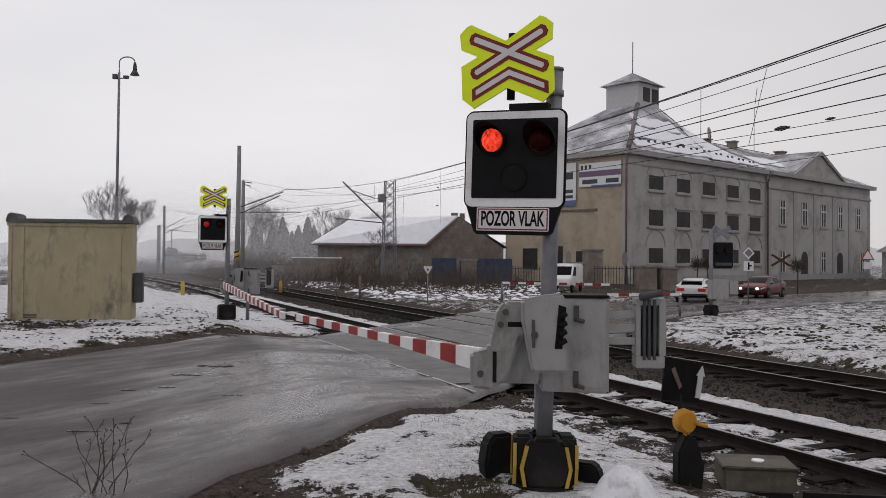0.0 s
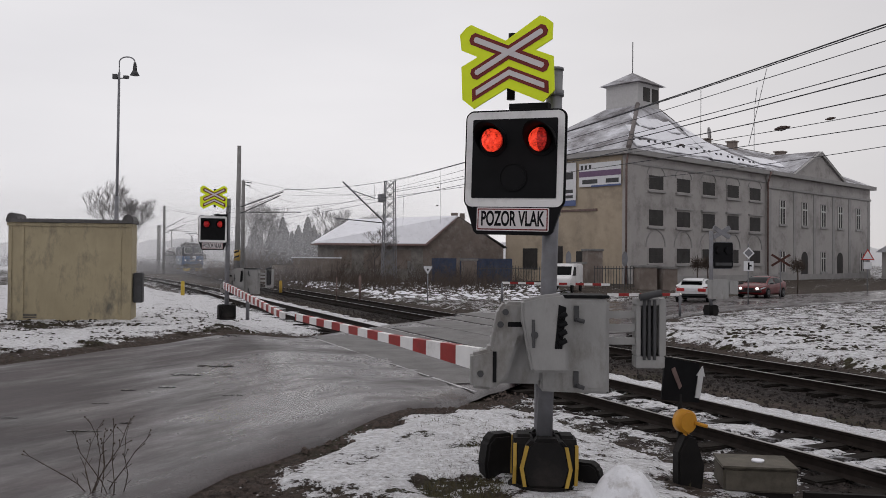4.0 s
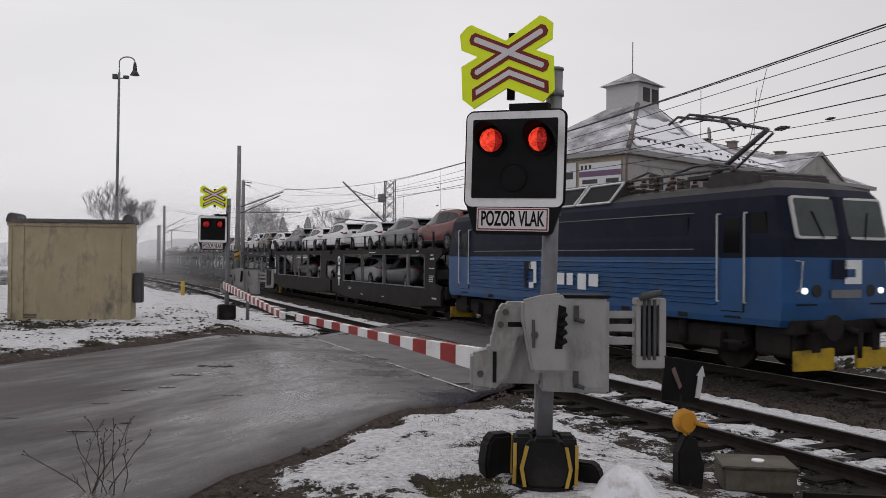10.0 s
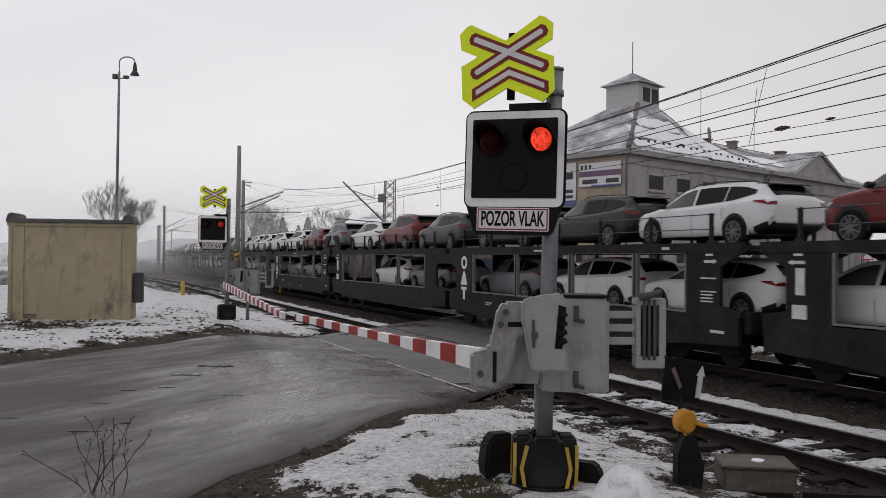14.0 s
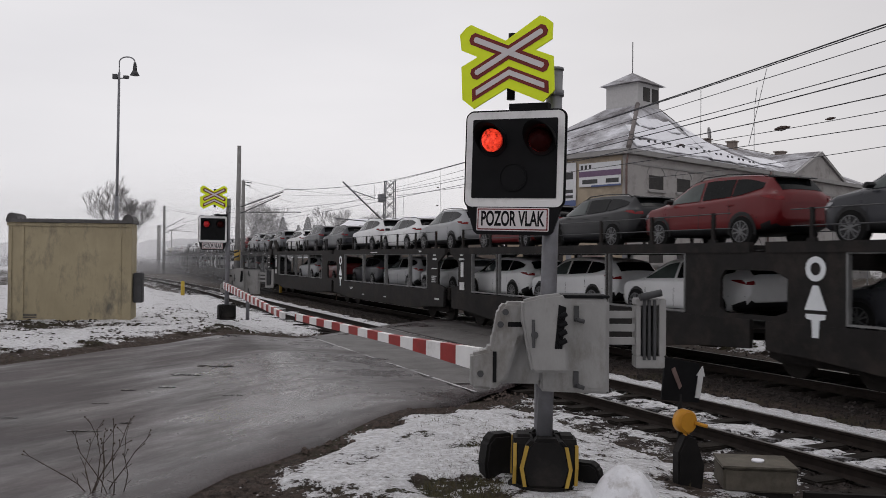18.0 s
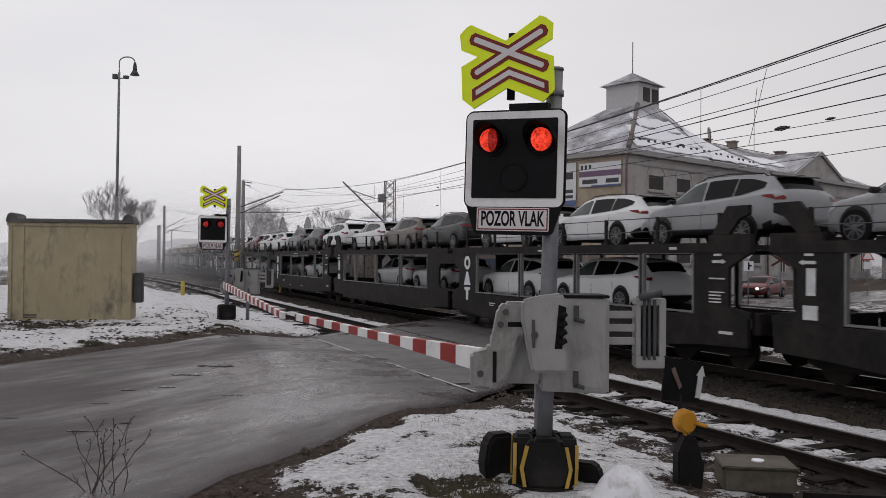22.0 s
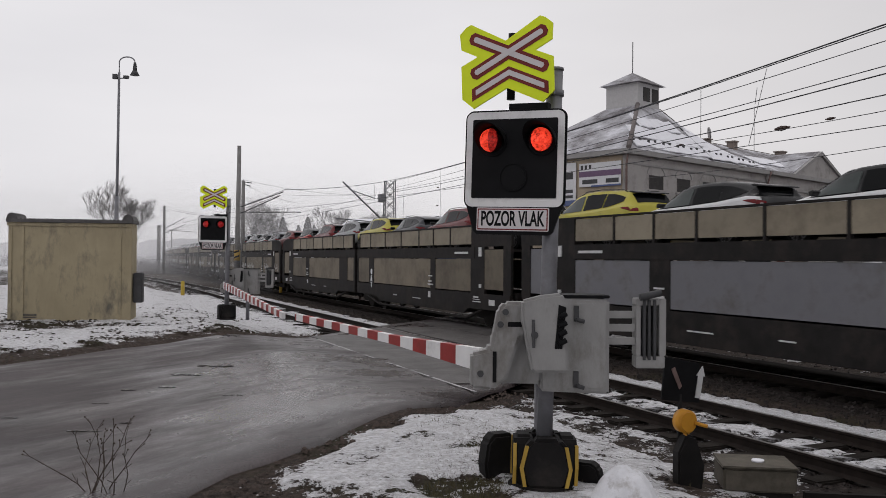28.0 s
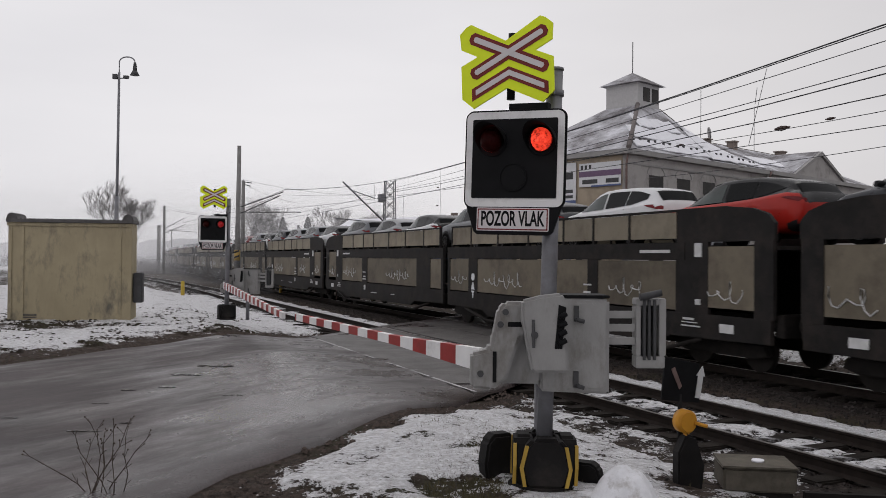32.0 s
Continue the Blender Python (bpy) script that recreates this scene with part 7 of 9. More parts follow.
    pd = part("pediment", bm, M_PLASTER, t)
    bm = bm_new()
    prism(bm, ((33.2, H + 0.1), (33.9, H + 0.1), (40.9, H + 3.1), (47.9, H + 0.1), (48.6, H + 0.1), (40.9, H + 3.55)), "y", -0.9, -0.5)
    part("pediment_moulding", bm, M_CORNICE, pd)
    bm = bm_new()
    prism(bm, ((33.2, H + 0.2), (48.6, H + 0.2), (40.9, H + 3.6)), "y", -0.5, D / 2)
    part("pediment_roof", bm, M_SLATE, pd)
    for x, w, h in ((26.0, 0.9, 1.0), (32.4, 0.9, 1.35), (45.4, 1.3, 1.25)):
        bm = bm_new()
        box(bm, x, x + w, D / 2 - 1.2, D / 2 - 0.2, zr - 0.9, zr - 0.9 + h)
        box(bm, x - 0.15, x + w + 0.15, D / 2 - 1.35, D / 2 - 0.05, zr - 0.9 + h, zr - 0.75 + h)
        part("chimney", bm, M_BRICKW, t)
    bm = bm_new()
    cyl(bm, (26.5, D / 2, zr), (26.5, D / 2, zr + 6.5), 0.035, n=6)
    cyl(bm, (40.0, D / 2, zr), (40.0, D / 2, zr + 6.0), 0.035, n=6)
    part("aerial", bm, M_STEELD, t)
    bm = bm_new()
    cyl(bm, (26.6, D / 2 - 1.0, zr + 0.9), (26.7, D / 2 - 1.12, zr + 0.92), 0.75, n=16)
    part("satellite_dish", bm, M_CORNICE, t)
    return t


def wall_sign(label, y0, y1, z0, z1, bands):
    s = thing("wall_sign", label, "sign", BUILD)
    bm = bm_new()
    box(bm, -0.20, -0.12, y0, y1, z0, z1)
    part("board", bm, M_SIGNW, s, bevel=0.01)
    for fy0, fy1, fz0, fz1, mm in bands:
        bm = bm_new()
        box(bm, -0.212, -0.20, y0 + (y1 - y0) * fy0, y0 + (y1 - y0) * fy1, z0 + (z1 - z0) * fz0, z0 + (z1 - z0) * fz1)
        part("plain_bar", bm, mm, s)


warehouse()
# the boards on the side wall; y grows away from the corner, so words run towards the corner
wall_sign("white advertising board with purple band on the side wall", 0.55, 5.5, 9.4, 11.7,
          ((0.0, 1.0, 0.42, 0.66, M_PURPLE), (0.05, 0.35, 0.12, 0.30, M_STEELD), (0.55, 0.92, 0.12, 0.30, M_STEELD), (0.70, 0.76, 0.74, 0.92, M_STEELD), (0.80, 0.86, 0.74, 0.92, M_STEELD), (0.90, 0.96, 0.74, 0.92, M_STEELD), (0.0, 0.7, -0.02, 0.05, M_SIGNBLUE)))
wall_sign("tall white advertising board on the side wall", 5.9, 9.6, 7.6, 11.9,
          ((0.0, 1.0, 0.0, 0.13, M_SIGNBLUE), (0.1, 0.8, 0.62, 0.78, M_STEELD), (0.1, 0.6, 0.30, 0.38, M_STEELD), (0.1, 0.7, 0.18, 0.25, M_STEELD)))


def place(px, py, d):
    """A point d metres ahead, px metres aside and at height py."""
    return (px, d, py)


# ---- brick shed with snow on its roof ----
def shed():
    t = thing("goods_shed", "low brick goods shed with snow-covered roof", "shed", Matrix.Translation((-12.6, 86.0, 0)) @ Matrix.Rotation(radians(4), 4, "Z"))
    L, D, H = 10.6, 10.0, 3.6
    for nm, dims, mm in (("front_wall", (0, L, 0, 0.4, -0.3, H), M_WOODG), ("rear_wall", (0, L, D - 0.4, D, -0.3, H), M_BRICKW), ("end_wall", (0, 0.4, 0.4, D - 0.4, -0.3, H), M_BRICKW)):
        bm = bm_new()
        box(bm, *dims)
        part(nm, bm, mm, t)
    # gable end turned towards the road
    g = Matrix.Rotation(radians(38), 4, "Z")
    bm = bm_new()
    prism(bm, ((0, -0.3), (9.6, -0.3), (9.6, 3.4), (4.3, 6.5), (0, 3.7)), "y", 0.0, 0.4, Matrix.Translation((L, 0, 0)) @ Matrix.Rotation(radians(24), 4, "Z"))
    part("gable_wall", bm, M_BRICKW, t)
    a = Vector((L + 9.6 * math.cos(radians(24)), 9.6 * math.sin(radians(24)), 3.4))
    r = Vector((L + 4.3 * math.cos(radians(24)), 4.3 * math.sin(radians(24)), 6.5))
    def slab(name, pts, mm, th):
        bm = bm_new()
        lo = [bm.verts.new(p) for p in pts]
        hi = [bm.verts.new((p[0], p[1], p[2] + th)) for p in pts]
        n = len(pts)
        for i in range(n):
            bm.faces.new((lo[i], lo[(i + 1) % n], hi[(i + 1) % n], hi[i]))
        bm.faces.new(hi)
        bm.faces.new(lo[::-1])
        part(name, bm, mm, t)
    slab("roof_slope", ((-0.7, -0.7, H - 0.1), (L + 0.3, -0.7, H - 0.1), (r.x - 0.2, r.y - 0.2, r.z), (3.0, 6.0, 6.2)), M_RUSTM, 0.10)
    slab("roof_snow", ((-0.6, -0.6, H + 0.03), (L + 0.2, -0.6, H + 0.03), (r.x - 0.3, r.y - 0.2, r.z + 0.1), (3.0, 5.8, 6.28)), M_SNOW, 0.14)
    slab("rear_slope", ((r.x - 0.1, r.y, r.z + 0.02), (a.x + 0.4, a.y, a.z), (a.x - 2, a.y + 8, a.z), (r.x - 3, r.y + 7, r.z)), M_ROOFM, 0.12)
    for x in (1.6, 4.6, 7.6):
        bm = bm_new()
        box(bm, x, x + 1.8, -0.06, 0.0, 1.2, 3.1)
        part("boarded_opening", bm, M_BRICKW, t)
    for i in range(6):
        bm = bm_new()
        box(bm, 9.0 + i * 0.28, 9.28 + i * 0.28, -1.9, -0.9, -0.3, 2.0 - i * 0.34)
        part("stair_step", bm, M_CONC, t)
    bm = bm_new()
    box(bm, r.x - 0.9, r.x - 0.2, r.y + 0.3, r.y + 1.0, r.z - 0.3, r.z + 0.55)
    box(bm, r.x - 0.0, r.x + 0.5, r.y + 0.3, r.y + 0.8, r.z - 0.4, r.z + 0.5)
    part("chimney", bm, M_BRICKW, t)


shed()


def annex():
    t = thing("low_brick_annex", "low ruined brick annex with snow on its wall tops", "shed", Matrix.Translation((-14.6, 83.0, 0)))
    bm = bm_new()
    box(bm, 0, 4.6, 0, 0.4, -0.3, 2.2)
    part("wall", bm, M_BRICKW, t)
    bm = bm_new()
    box(bm, -0.1, 4.7, -0.1, 0.5, 2.2, 2.32)
    part("snow_cap", bm, M_SNOW, t)
    bm = bm_new()
    box(bm, -2.2, 0, 1, 1.4, -0.3, 1.5)
    part("wall", bm, M_BRICKW, t)
    for nm, x0, x1, y, z, mm in (("blue_container", -1.0, 1.2, 76.0, 2.3, M_BLUEC), ("blue_container", 1.6, 6.4, 79.0, 2.3, M_BLUEC)):
        bm = bm_new()
        k = int((x1 - x0) / 0.15)
        prism(bm, [(x0 + (x1 - x0) * i / k, y - (0.05 if i % 4 in (1, 2) else 0.0)) for i in range(k + 1)] + [(x1, y + 2.3), (x0, y + 2.3)], "z", 0, z)
        solid(nm, bm, mm, "faded blue corrugated steel container behind the fence", "container")


annex()


# ---- fences, gate posts, small buildings by the far road ----
def iron_fence(x0, y0, x1, y1, h=1.6, n=26):
    t = thing("iron_fence", "dark wrought-iron bar fence by the warehouse", "fence")
    a, b = Vector((x0, y0, 0)), Vector((x1, y1, 0))
    for z in (0.25, h - 0.2):
        bm = bm_new()
        cyl(bm, a + Vector((0, 0, z)), b + Vector((0, 0, z)), 0.03, n=5)
        part("rail", bm, M_STEELD, t)
    for i in range(n + 1):
        p = a.lerp(b, i / n)
        bm = bm_new()
        cyl(bm, p - Vector((0, 0, 0.2)), p + Vector((0, 0, h)), 0.025, n=5)
        part("bar", bm, M_STEELD, t)


iron_fence(2.9, 69.0, 9.2, 68.0, 1.7, 30)
iron_fence(11.8, 66.5, 16.0, 66.0, 1.8, 20)


def gate_pier(x, y, w, h):
    t = thing("gate_pier", "weathered brick gate pier with a cap", "gate pier", pose(x, y, -0.2, 0, 0, 12), group="gate piers")
    bm = bm_new()
    box(bm, -w / 2, w / 2, -w / 2, w / 2, 0, h)
    part("shaft", bm, M_BRICKW, t, bevel=0.03)
    bm = bm_new()
    box(bm, -w / 2 - 0.1, w / 2 + 0.1, -w / 2 - 0.1, w / 2 + 0.1, h, h + 0.18)
    part("cap", bm, M_CONC, t, bevel=0.03)


for g in ((2.2, 72.0, 1.1, 2.3), (11.0, 70.0, 1.0, 2.1), (15.6, 66.0, 1.4, 1.9), (17.3, 66.0, 1.2, 1.8), (12.6, 72.0, 1.3, 3.2)):
    gate_pier(*g)


def end_house():
    t = thing("house", "small grey house with snow-dusted tiled roof", "house", pose(61.0, 104, 0, 0, 0, 30))
    bm = bm_new()
    box(bm, 0, 22, 0, 8, -0.3, 3.6)
    part("wall", bm, M_PLASTER, t)
    bm = bm_new()
    prism(bm, ((-0.6, 3.5), (8.6, 3.5), (4, 6.2)), "x", -0.5, 22.5)
    part("roof", bm, M_SLATE, t)
    for x in (2.5, 5.5, 8.5, 11.5, 15):
        bm = bm_new()
        box(bm, x, x + 1.7, -0.06, 0, 1.0, 3.0)
        w = part("window", bm, M_WINWHITE, t)
        bm = bm_new()
        box(bm, x + 0.15, x + 0.75, -0.08, -0.06, 1.15, 2.85)
        box(bm, x + 0.95, x + 1.55, -0.08, -0.06, 1.15, 2.85)
        part("pane", bm, M_WINDARK, w)


end_house()


# ---- road vehicles waiting beyond the crossing ----
def waiting_car(colour, m, label, ahead):
    """A car at the far barrier; ahead: it shows its lit front, else its rear."""
    t = car("hatch", colour)
    tagged(t, label, "car", "cars waiting at the crossing")
    t.matrix_basis = m
    e = 1 if ahead else -1
    for sy in (-1, 1):
        bm = bm_new()
        if ahead:
            cyl(bm, (2.02, sy * 0.52, 0.66), (2.13, sy * 0.50, 0.66), 0.085, n=12)
            part("lit_headlamp", bm, M_HEADL, t, "lit headlamp")
        else:
            box(bm, -2.17, -2.0, sy * 0.56 - 0.21, sy * 0.56 + 0.21, 0.68, 0.88)
            part("rear_lamp", bm, M_REARL, t, "wide red rear lamp", 0.02)
    bm = bm_new()
    box(bm, min(e * 2.0, e * 2.16), max(e * 2.0, e * 2.16), -0.30, 0.30, 0.56 if ahead else 0.70, 0.70 if ahead else 0.86)
    part("grille" if ahead else "plate_panel", bm, M_TRIM if ahead else M_SIGNW, t, "", 0.01)
    bm = bm_new()
    box(bm, min(e * 1.95, e * 2.2), max(e * 1.95, e * 2.2), -0.78, 0.78, 0.40, 0.54)
    part("bumper", bm, M_TRIM, t, "black bumper", 0.03)
    if not ahead:
        bm = bm_new()
        cyl(bm, (-2.21, 0.55, 0.47), (-2.15, 0.55, 0.47), 0.07, n=10)
        part("lit_rear_lamp", bm, M_HEADL, t, "small lit rear lamp")
    return t


M_REARL = mat("red_rear_lamp", (0.42, 0.03, 0.03), 0.35, var=0.2, bump=0.0)
waiting_car("white", pose(14.25, 48.0, 0.02, 0, 0, 66) @ Matrix.Diagonal((1, 1, 0.86, 1)), "white car with red tail lamps waiting at the far barrier", False)
waiting_car("red", pose(20.0, 53.6, 0.02, 0, 0, 229) @ Matrix.Diagonal((1, 1, 0.88, 1)), "dark red car with lit headlamps waiting at the barrier", True)


def van():
    t = thing("white_van", "white box van standing behind the far barrier", "van", pose(8.6, 60.5, 0.0, 0, 0, 250))
    bm = bm_new()
    prism(bm, ((-2.4, 0.45), (2.3, 0.45), (2.3, 0.95), (1.6, 1.15), (1.0, 1.95), (-2.4, 1.98)), "y", -0.88, 0.88)
    part("body", bm, M_WHITE, t, bevel=0.08)
    bm = bm_new()
    prism(bm, ((1.66, 1.12), (1.08, 1.84), (1.0, 1.80), (1.55, 1.12)), "y", -0.78, 0.78)
    part("windscreen", bm, M_GLASS, t)
    for sy in (-1, 1):
        bm = bm_new()
        prism(bm, ((0.2, 1.15), (1.45, 1.15), (0.95, 1.75), (0.2, 1.75)), "y", sy * 0.88 - 0.01, sy * 0.88 + 0.012)
        part("side_window", bm, M_GLASS, t)
        for x in (-1.5, 1.5):
            bm = bm_new()
            cyl(bm, (x, sy * 0.80, 0.33), (x, sy * 0.92, 0.33), 0.33, n=16)
            part("wheel", bm, M_TYRE, t)


van()


# ---- catenary masts and wires ----
def concrete_mast(label, x, y, h, r0=0.2, r1=0.13, banded=False, lean=0.0):
    t = thing("catenary_mast", label, "catenary mast", pose(x, y, -0.2, 0, lean, 0))
    bm = bm_new()
    cyl(bm, (0, 0, 0), (0, 0, h), r0, r1, n=14)
    part("mast", bm, M_CONC, t)
    if banded:
        bm = bm_new()
        cyl(bm, (0, 0, 2.2), (0, 0, 3.0), r0 * 1.02, r0 * 1.01, n=14)
        pl = part("warning_band", bm, M_STRIPE, t)
        for z in (2.35, 2.75):
            bm = bm_new()
            prism(bm, ((-0.2, z), (0.2, z + 0.15), (0.2, z + 0.28), (-0.2, z + 0.13)), "y", -r0 * 1.12, -r0 * 1.0)
            part("black_bar", bm, M_BLACK, pl)
    return t


def cantilever(t, p0, pts_list):
    for pts in pts_list:
        bm = bm_new()
        tube(bm, pts, 0.04, 6)
        part("cantilever_arm", bm, M_STEELD, t)


mast_a = concrete_mast("tall tapered concrete catenary mast with striped band", -16.15, 67.0, 11.2, 0.24, 0.15, True, 0.5)
cantilever(mast_a, None, [[(0.2, 0, 6.4), (3.55, 0, 7.65)], [(0.2, 0, 5.9), (3.3, 0, 7.35)], [(0.2, 0, 6.0), (5.0, -0.5, 6.05)]])
mast_b = concrete_mast("slimmer concrete catenary mast beside the tall one", -16.3, 69.5, 8.7, 0.20, 0.14)
cantilever(mast_b, None, [[(0, 0, 8.4), (0.6, 0, 8.25)], [(0, 0, 8.6), (0.7, 0, 8.5)]])
mast_c = concrete_mast("distant concrete catenary mast in the mist", -39.2, 120.0, 9.6, 0.22, 0.16)
cantilever(mast_c, None, [[(0, 0, 6.3), (2.9, 0, 7.9)], [(0, 0, 5.7), (3.0, 0, 7.0)], [(0, 0, 6.2), (4.6, 0, 5.9)], [(-0.6, 0, 9.0), (0.6, 0, 8.8)]])
mast_d = concrete_mast("distant slender catenary mast in the mist", -46.6, 140.0, 7.6, 0.32, 0.28)
mast_e = concrete_mast("far catenary mast in the mist", -62.0, 195.0, 8.5, 0.18, 0.14)


def lattice_mast(x, y, h):
    t = thing("lattice_mast", "grey steel lattice catenary mast with diagonal braces", "catenary mast", pose(x, y, -0.2, 0, 0.3, 20))
    w0, w1 = 0.62, 0.42
    for sx in (-1, 1):
        for sy in (-1, 1):
            bm = bm_new()
            cyl(bm, (sx * w0, sy * w0 * 0.6, 0), (sx * w1, sy * w1 * 0.6, h), 0.05, n=5)
            part("corner_leg", bm, M_POST, t)
    n = 11
    for i in range(n):
        z0, z1 = h * i / n, h * (i + 1) / n
        a, b = w0 + (w1 - w0) * i / n, w0 + (w1 - w0) * (i + 1) / n
        for sy in (-1, 1):
            bm = bm_new()
            cyl(bm, (-a, sy * a * 0.6, z0), (b, sy * b * 0.6, z1), 0.03, n=4)
            part("brace", bm, M_POST, t)
            bm = bm_new()
            cyl(bm, (a, sy * a * 0.6, z0), (-b, sy * b * 0.6, z1), 0.03, n=4)
            part("brace", bm, M_POST, t)
        bm = bm_new()
        cyl(bm, (-a, -a * 0.6, z0), (-b, b * 0.6, z1), 0.03, n=4)
        part("brace", bm, M_POST, t)
    bm = bm_new()
    box(bm, -1.0, -0.45, -0.3, 0.3, h - 1.9, h - 1.2)
    part("bracket_box", bm, M_POST, t)
    bm = bm_new()
    tube(bm, [(-0.5, 0, h - 3.6), (-4.6, -1.6, h - 0.4)], 0.07, 6)
    part("cantilever_strut", bm, M_POST, t)
    bm = bm_new()
    tube(bm, [(-1.3, 0, h - 1.6), (-4.0, -1.4, h - 1.0)], 0.04, 6)
    part("tie_rod", bm, M_POST, t)
    bm = bm_new()
    tube(bm, [(-0.5, 0, h - 3.7), (-5.2, -1.8, h - 3.5)], 0.05, 6)
    part("register_arm", bm, M_POST, t)


lattice_mast(-4.75, 75.0, 9.25)


def wire(pts, r=0.012, sag=0.0, label="thin dark overhead catenary wire"):
    a, b = Vector(pts[0]), Vector(pts[1])
    bm = bm_new()
    n = 14
    line = []
    for i in range(n + 1):
        f = i / n
        p = a.lerp(b, f)
        p.z -= sag * 4 * f * (1 - f)
        line.append(p)
    tube(bm, line, r, 5)
    return solid("overhead_wire", bm, M_WIRE, label, "wire", group="overhead line wires")


WIRES = [
    ((10.79, 20.0, 8.02), (-4.71, 75.0, 9.08), 0.022, 0.35),
    ((11.0, 20.4, 8.07), (-4.71, 75.0, 8.98), 0.016, 0.3),
    ((10.25, 19.0, 7.35), (-4.71, 75.0, 8.34), 0.012, 0.2),
    ((9.17, 17.0, 6.3), (-4.71, 75.0, 8.19), 0.012, 0.25),
    ((9.17, 17.0, 6.14), (-4.7, 75.0, 8.04), 0.016, 0.25),
    ((8.09, 15.0, 5.3), (-25.06, 110.0, 6.65), 0.012, 0.3),
    ((11.87, 22.0, 6.28), (9.17, 44.0, 7.77), 0.012, 0.1),
    ((11.33, 21.0, 5.72), (-25.08, 110.0, 8.1), 0.012, 0.3),
    ((16.19, 30.0, 6.46), (12.09, 50.0, 7.1), 0.014, 0.1),
    ((-4.71, 75.0, 9.08), (-12.73, 68.0, 7.66), 0.02, 0.2),
    ((-4.71, 75.0, 8.09), (-25.52, 112.0, 6.95), 0.012, 0.2),
    ((-4.7, 75.0, 7.84), (-16.96, 90.0, 8.86), 0.01, 0.1),
    ((-12.54, 67.0, 7.54), (-39.09, 120.0, 6.56), 0.016, 0.4),
    ((-12.85, 67.0, 7.18), (-39.08, 120.0, 5.92), 0.016, 0.4),
    ((-16.21, 69.0, 8.54), (-7.19, 75.0, 7.82), 0.01, 0.3),
    ((-15.75, 69.0, 7.99), (-12.64, 75.0, 7.03), 0.01, 0.2),
    ((-39.28, 120.0, 9.1), (-16.64, 69.0, 5.47), 0.014, 0.3),
    ((-39.25, 120.0, 6.16), (-16.63, 69.0, 4.7), 0.012, 0.2),
    ((-39.28, 120.0, 9.57), (-25.88, 90.0, 6.83), 0.012, 0.2),
    ((-95.8, 200.0, 5.2), (-39.25, 120.0, 6.56), 0.015, 0.4)]
for (a, b, r, sag) in WIRES:
    wire((a, b), r, sag)
for (a, b) in [
    ((9.85, 26.0, 8.22), (9.29, 26.0, 5.8)),
    ((8.81, 24.0, 7.17), (8.75, 24.0, 6.69)),
    ((-0.22, 66.0, 9.17), (-0.23, 66.0, 5.02)),
    ((-3.33, 72.0, 8.1), (-3.4, 72.0, 5.0)),
    ((-5.97, 74.0, 8.59), (-6.0, 74.0, 6.28))]:
    wire((a, b), 0.009, 0.0, "thin hanging dropper wire")


def insulator(p, d, size):
    bm = bm_new()
    d = Vector(d).normalized()
    for k in range(5):
        c = Vector(p) + d * (k - 2) * 0.13 * size
        cyl(bm, c - d * 0.065 * size, c + d * 0.065 * size, (0.045, 0.085, 0.10, 0.085, 0.045)[k] * size, (0.03, 0.06, 0.075, 0.06, 0.03)[k] * size, n=8)
    solid("line_insulator", bm, M_INSUL, "dark brown ribbed line insulator", "insulator", group="line insulators")


for i, p in enumerate([(11.91, 30.0, 6.96), (11.79, 26.0, 6.64), (-0.43, 66.0, 7.77), (-0.46, 66.0, 6.37), (11.12, 40.0, 7.69), (-4.17, 72.0, 6.05), (-4.52, 72.0, 7.62)]):
    insulator(p, (0.5, -1.0, 0.0), 1.0 if i == 0 else 0.55)


# ---- the far crossing signals and road signs ----
def rear_signal(x, y, z):
    t = thing("far_crossing_signal", "crossing signal seen from behind, with dark lamp head", "railway signal", pose(x, y, z, 0, 0, 8))
    bm = bm_new()
    cyl(bm, (0, 0, 0), (0, 0, 3.5), 0.085, n=12)
    part("post", bm, M_POST, t)
    bm = bm_new()
    prism(bm, rounded(0.90, 1.12, 0.10, 4, 0.50, 2.50), "y", -0.03, 0.03)
    part("head_rim", bm, M_POST, t, "grey rim of the signal head", 0.01)
    bm = bm_new()
    prism(bm, rounded(0.84, 1.06, 0.09, 4, 0.50, 2.50), "y", -0.06, -0.03)
    hb = part("lamp_case", bm, M_BLACK, t, "black lamp case")
    for xx in (0.30, 0.70):
        bm = bm_new()
        cyl(bm, (xx, -0.16, 2.70), (xx, -0.06, 2.70), 0.15, n=14)
        part("lamp_back", bm, M_BLACK, hb)
    bm = bm_new()
    box(bm, 0.15, 0.85, -0.12, -0.06, 2.08, 2.20)
    part("cable_box", bm, M_STEELD, hb)
    for s in (1, -1):
        bm = bm_new()
        box(bm, -0.42, 0.42, -0.03 - 0.004 * s, 0.02, -0.09, 0.09, Matrix.Translation((0.45, 0, 3.45)) @ Matrix.Rotation(radians(30 * s), 4, "Y"))
        part("crossbuck_back", bm, M_POST, t)
    bm = bm_new()
    box(bm, -0.12, 0.62, -0.35, 0.1, 0.7, 1.5)
    part("drive_housing", bm, M_BOX, t, bevel=0.03)
    bm = bm_new()
    box(bm, 0.7, 1.1, -0.2, 0.1, 0.9, 1.45)
    part("counterweight", bm, M_BOX, t, bevel=0.02)
    rubber_foot(t, False)
    return t


rear_signal(11.05, 35.2, 0.0)


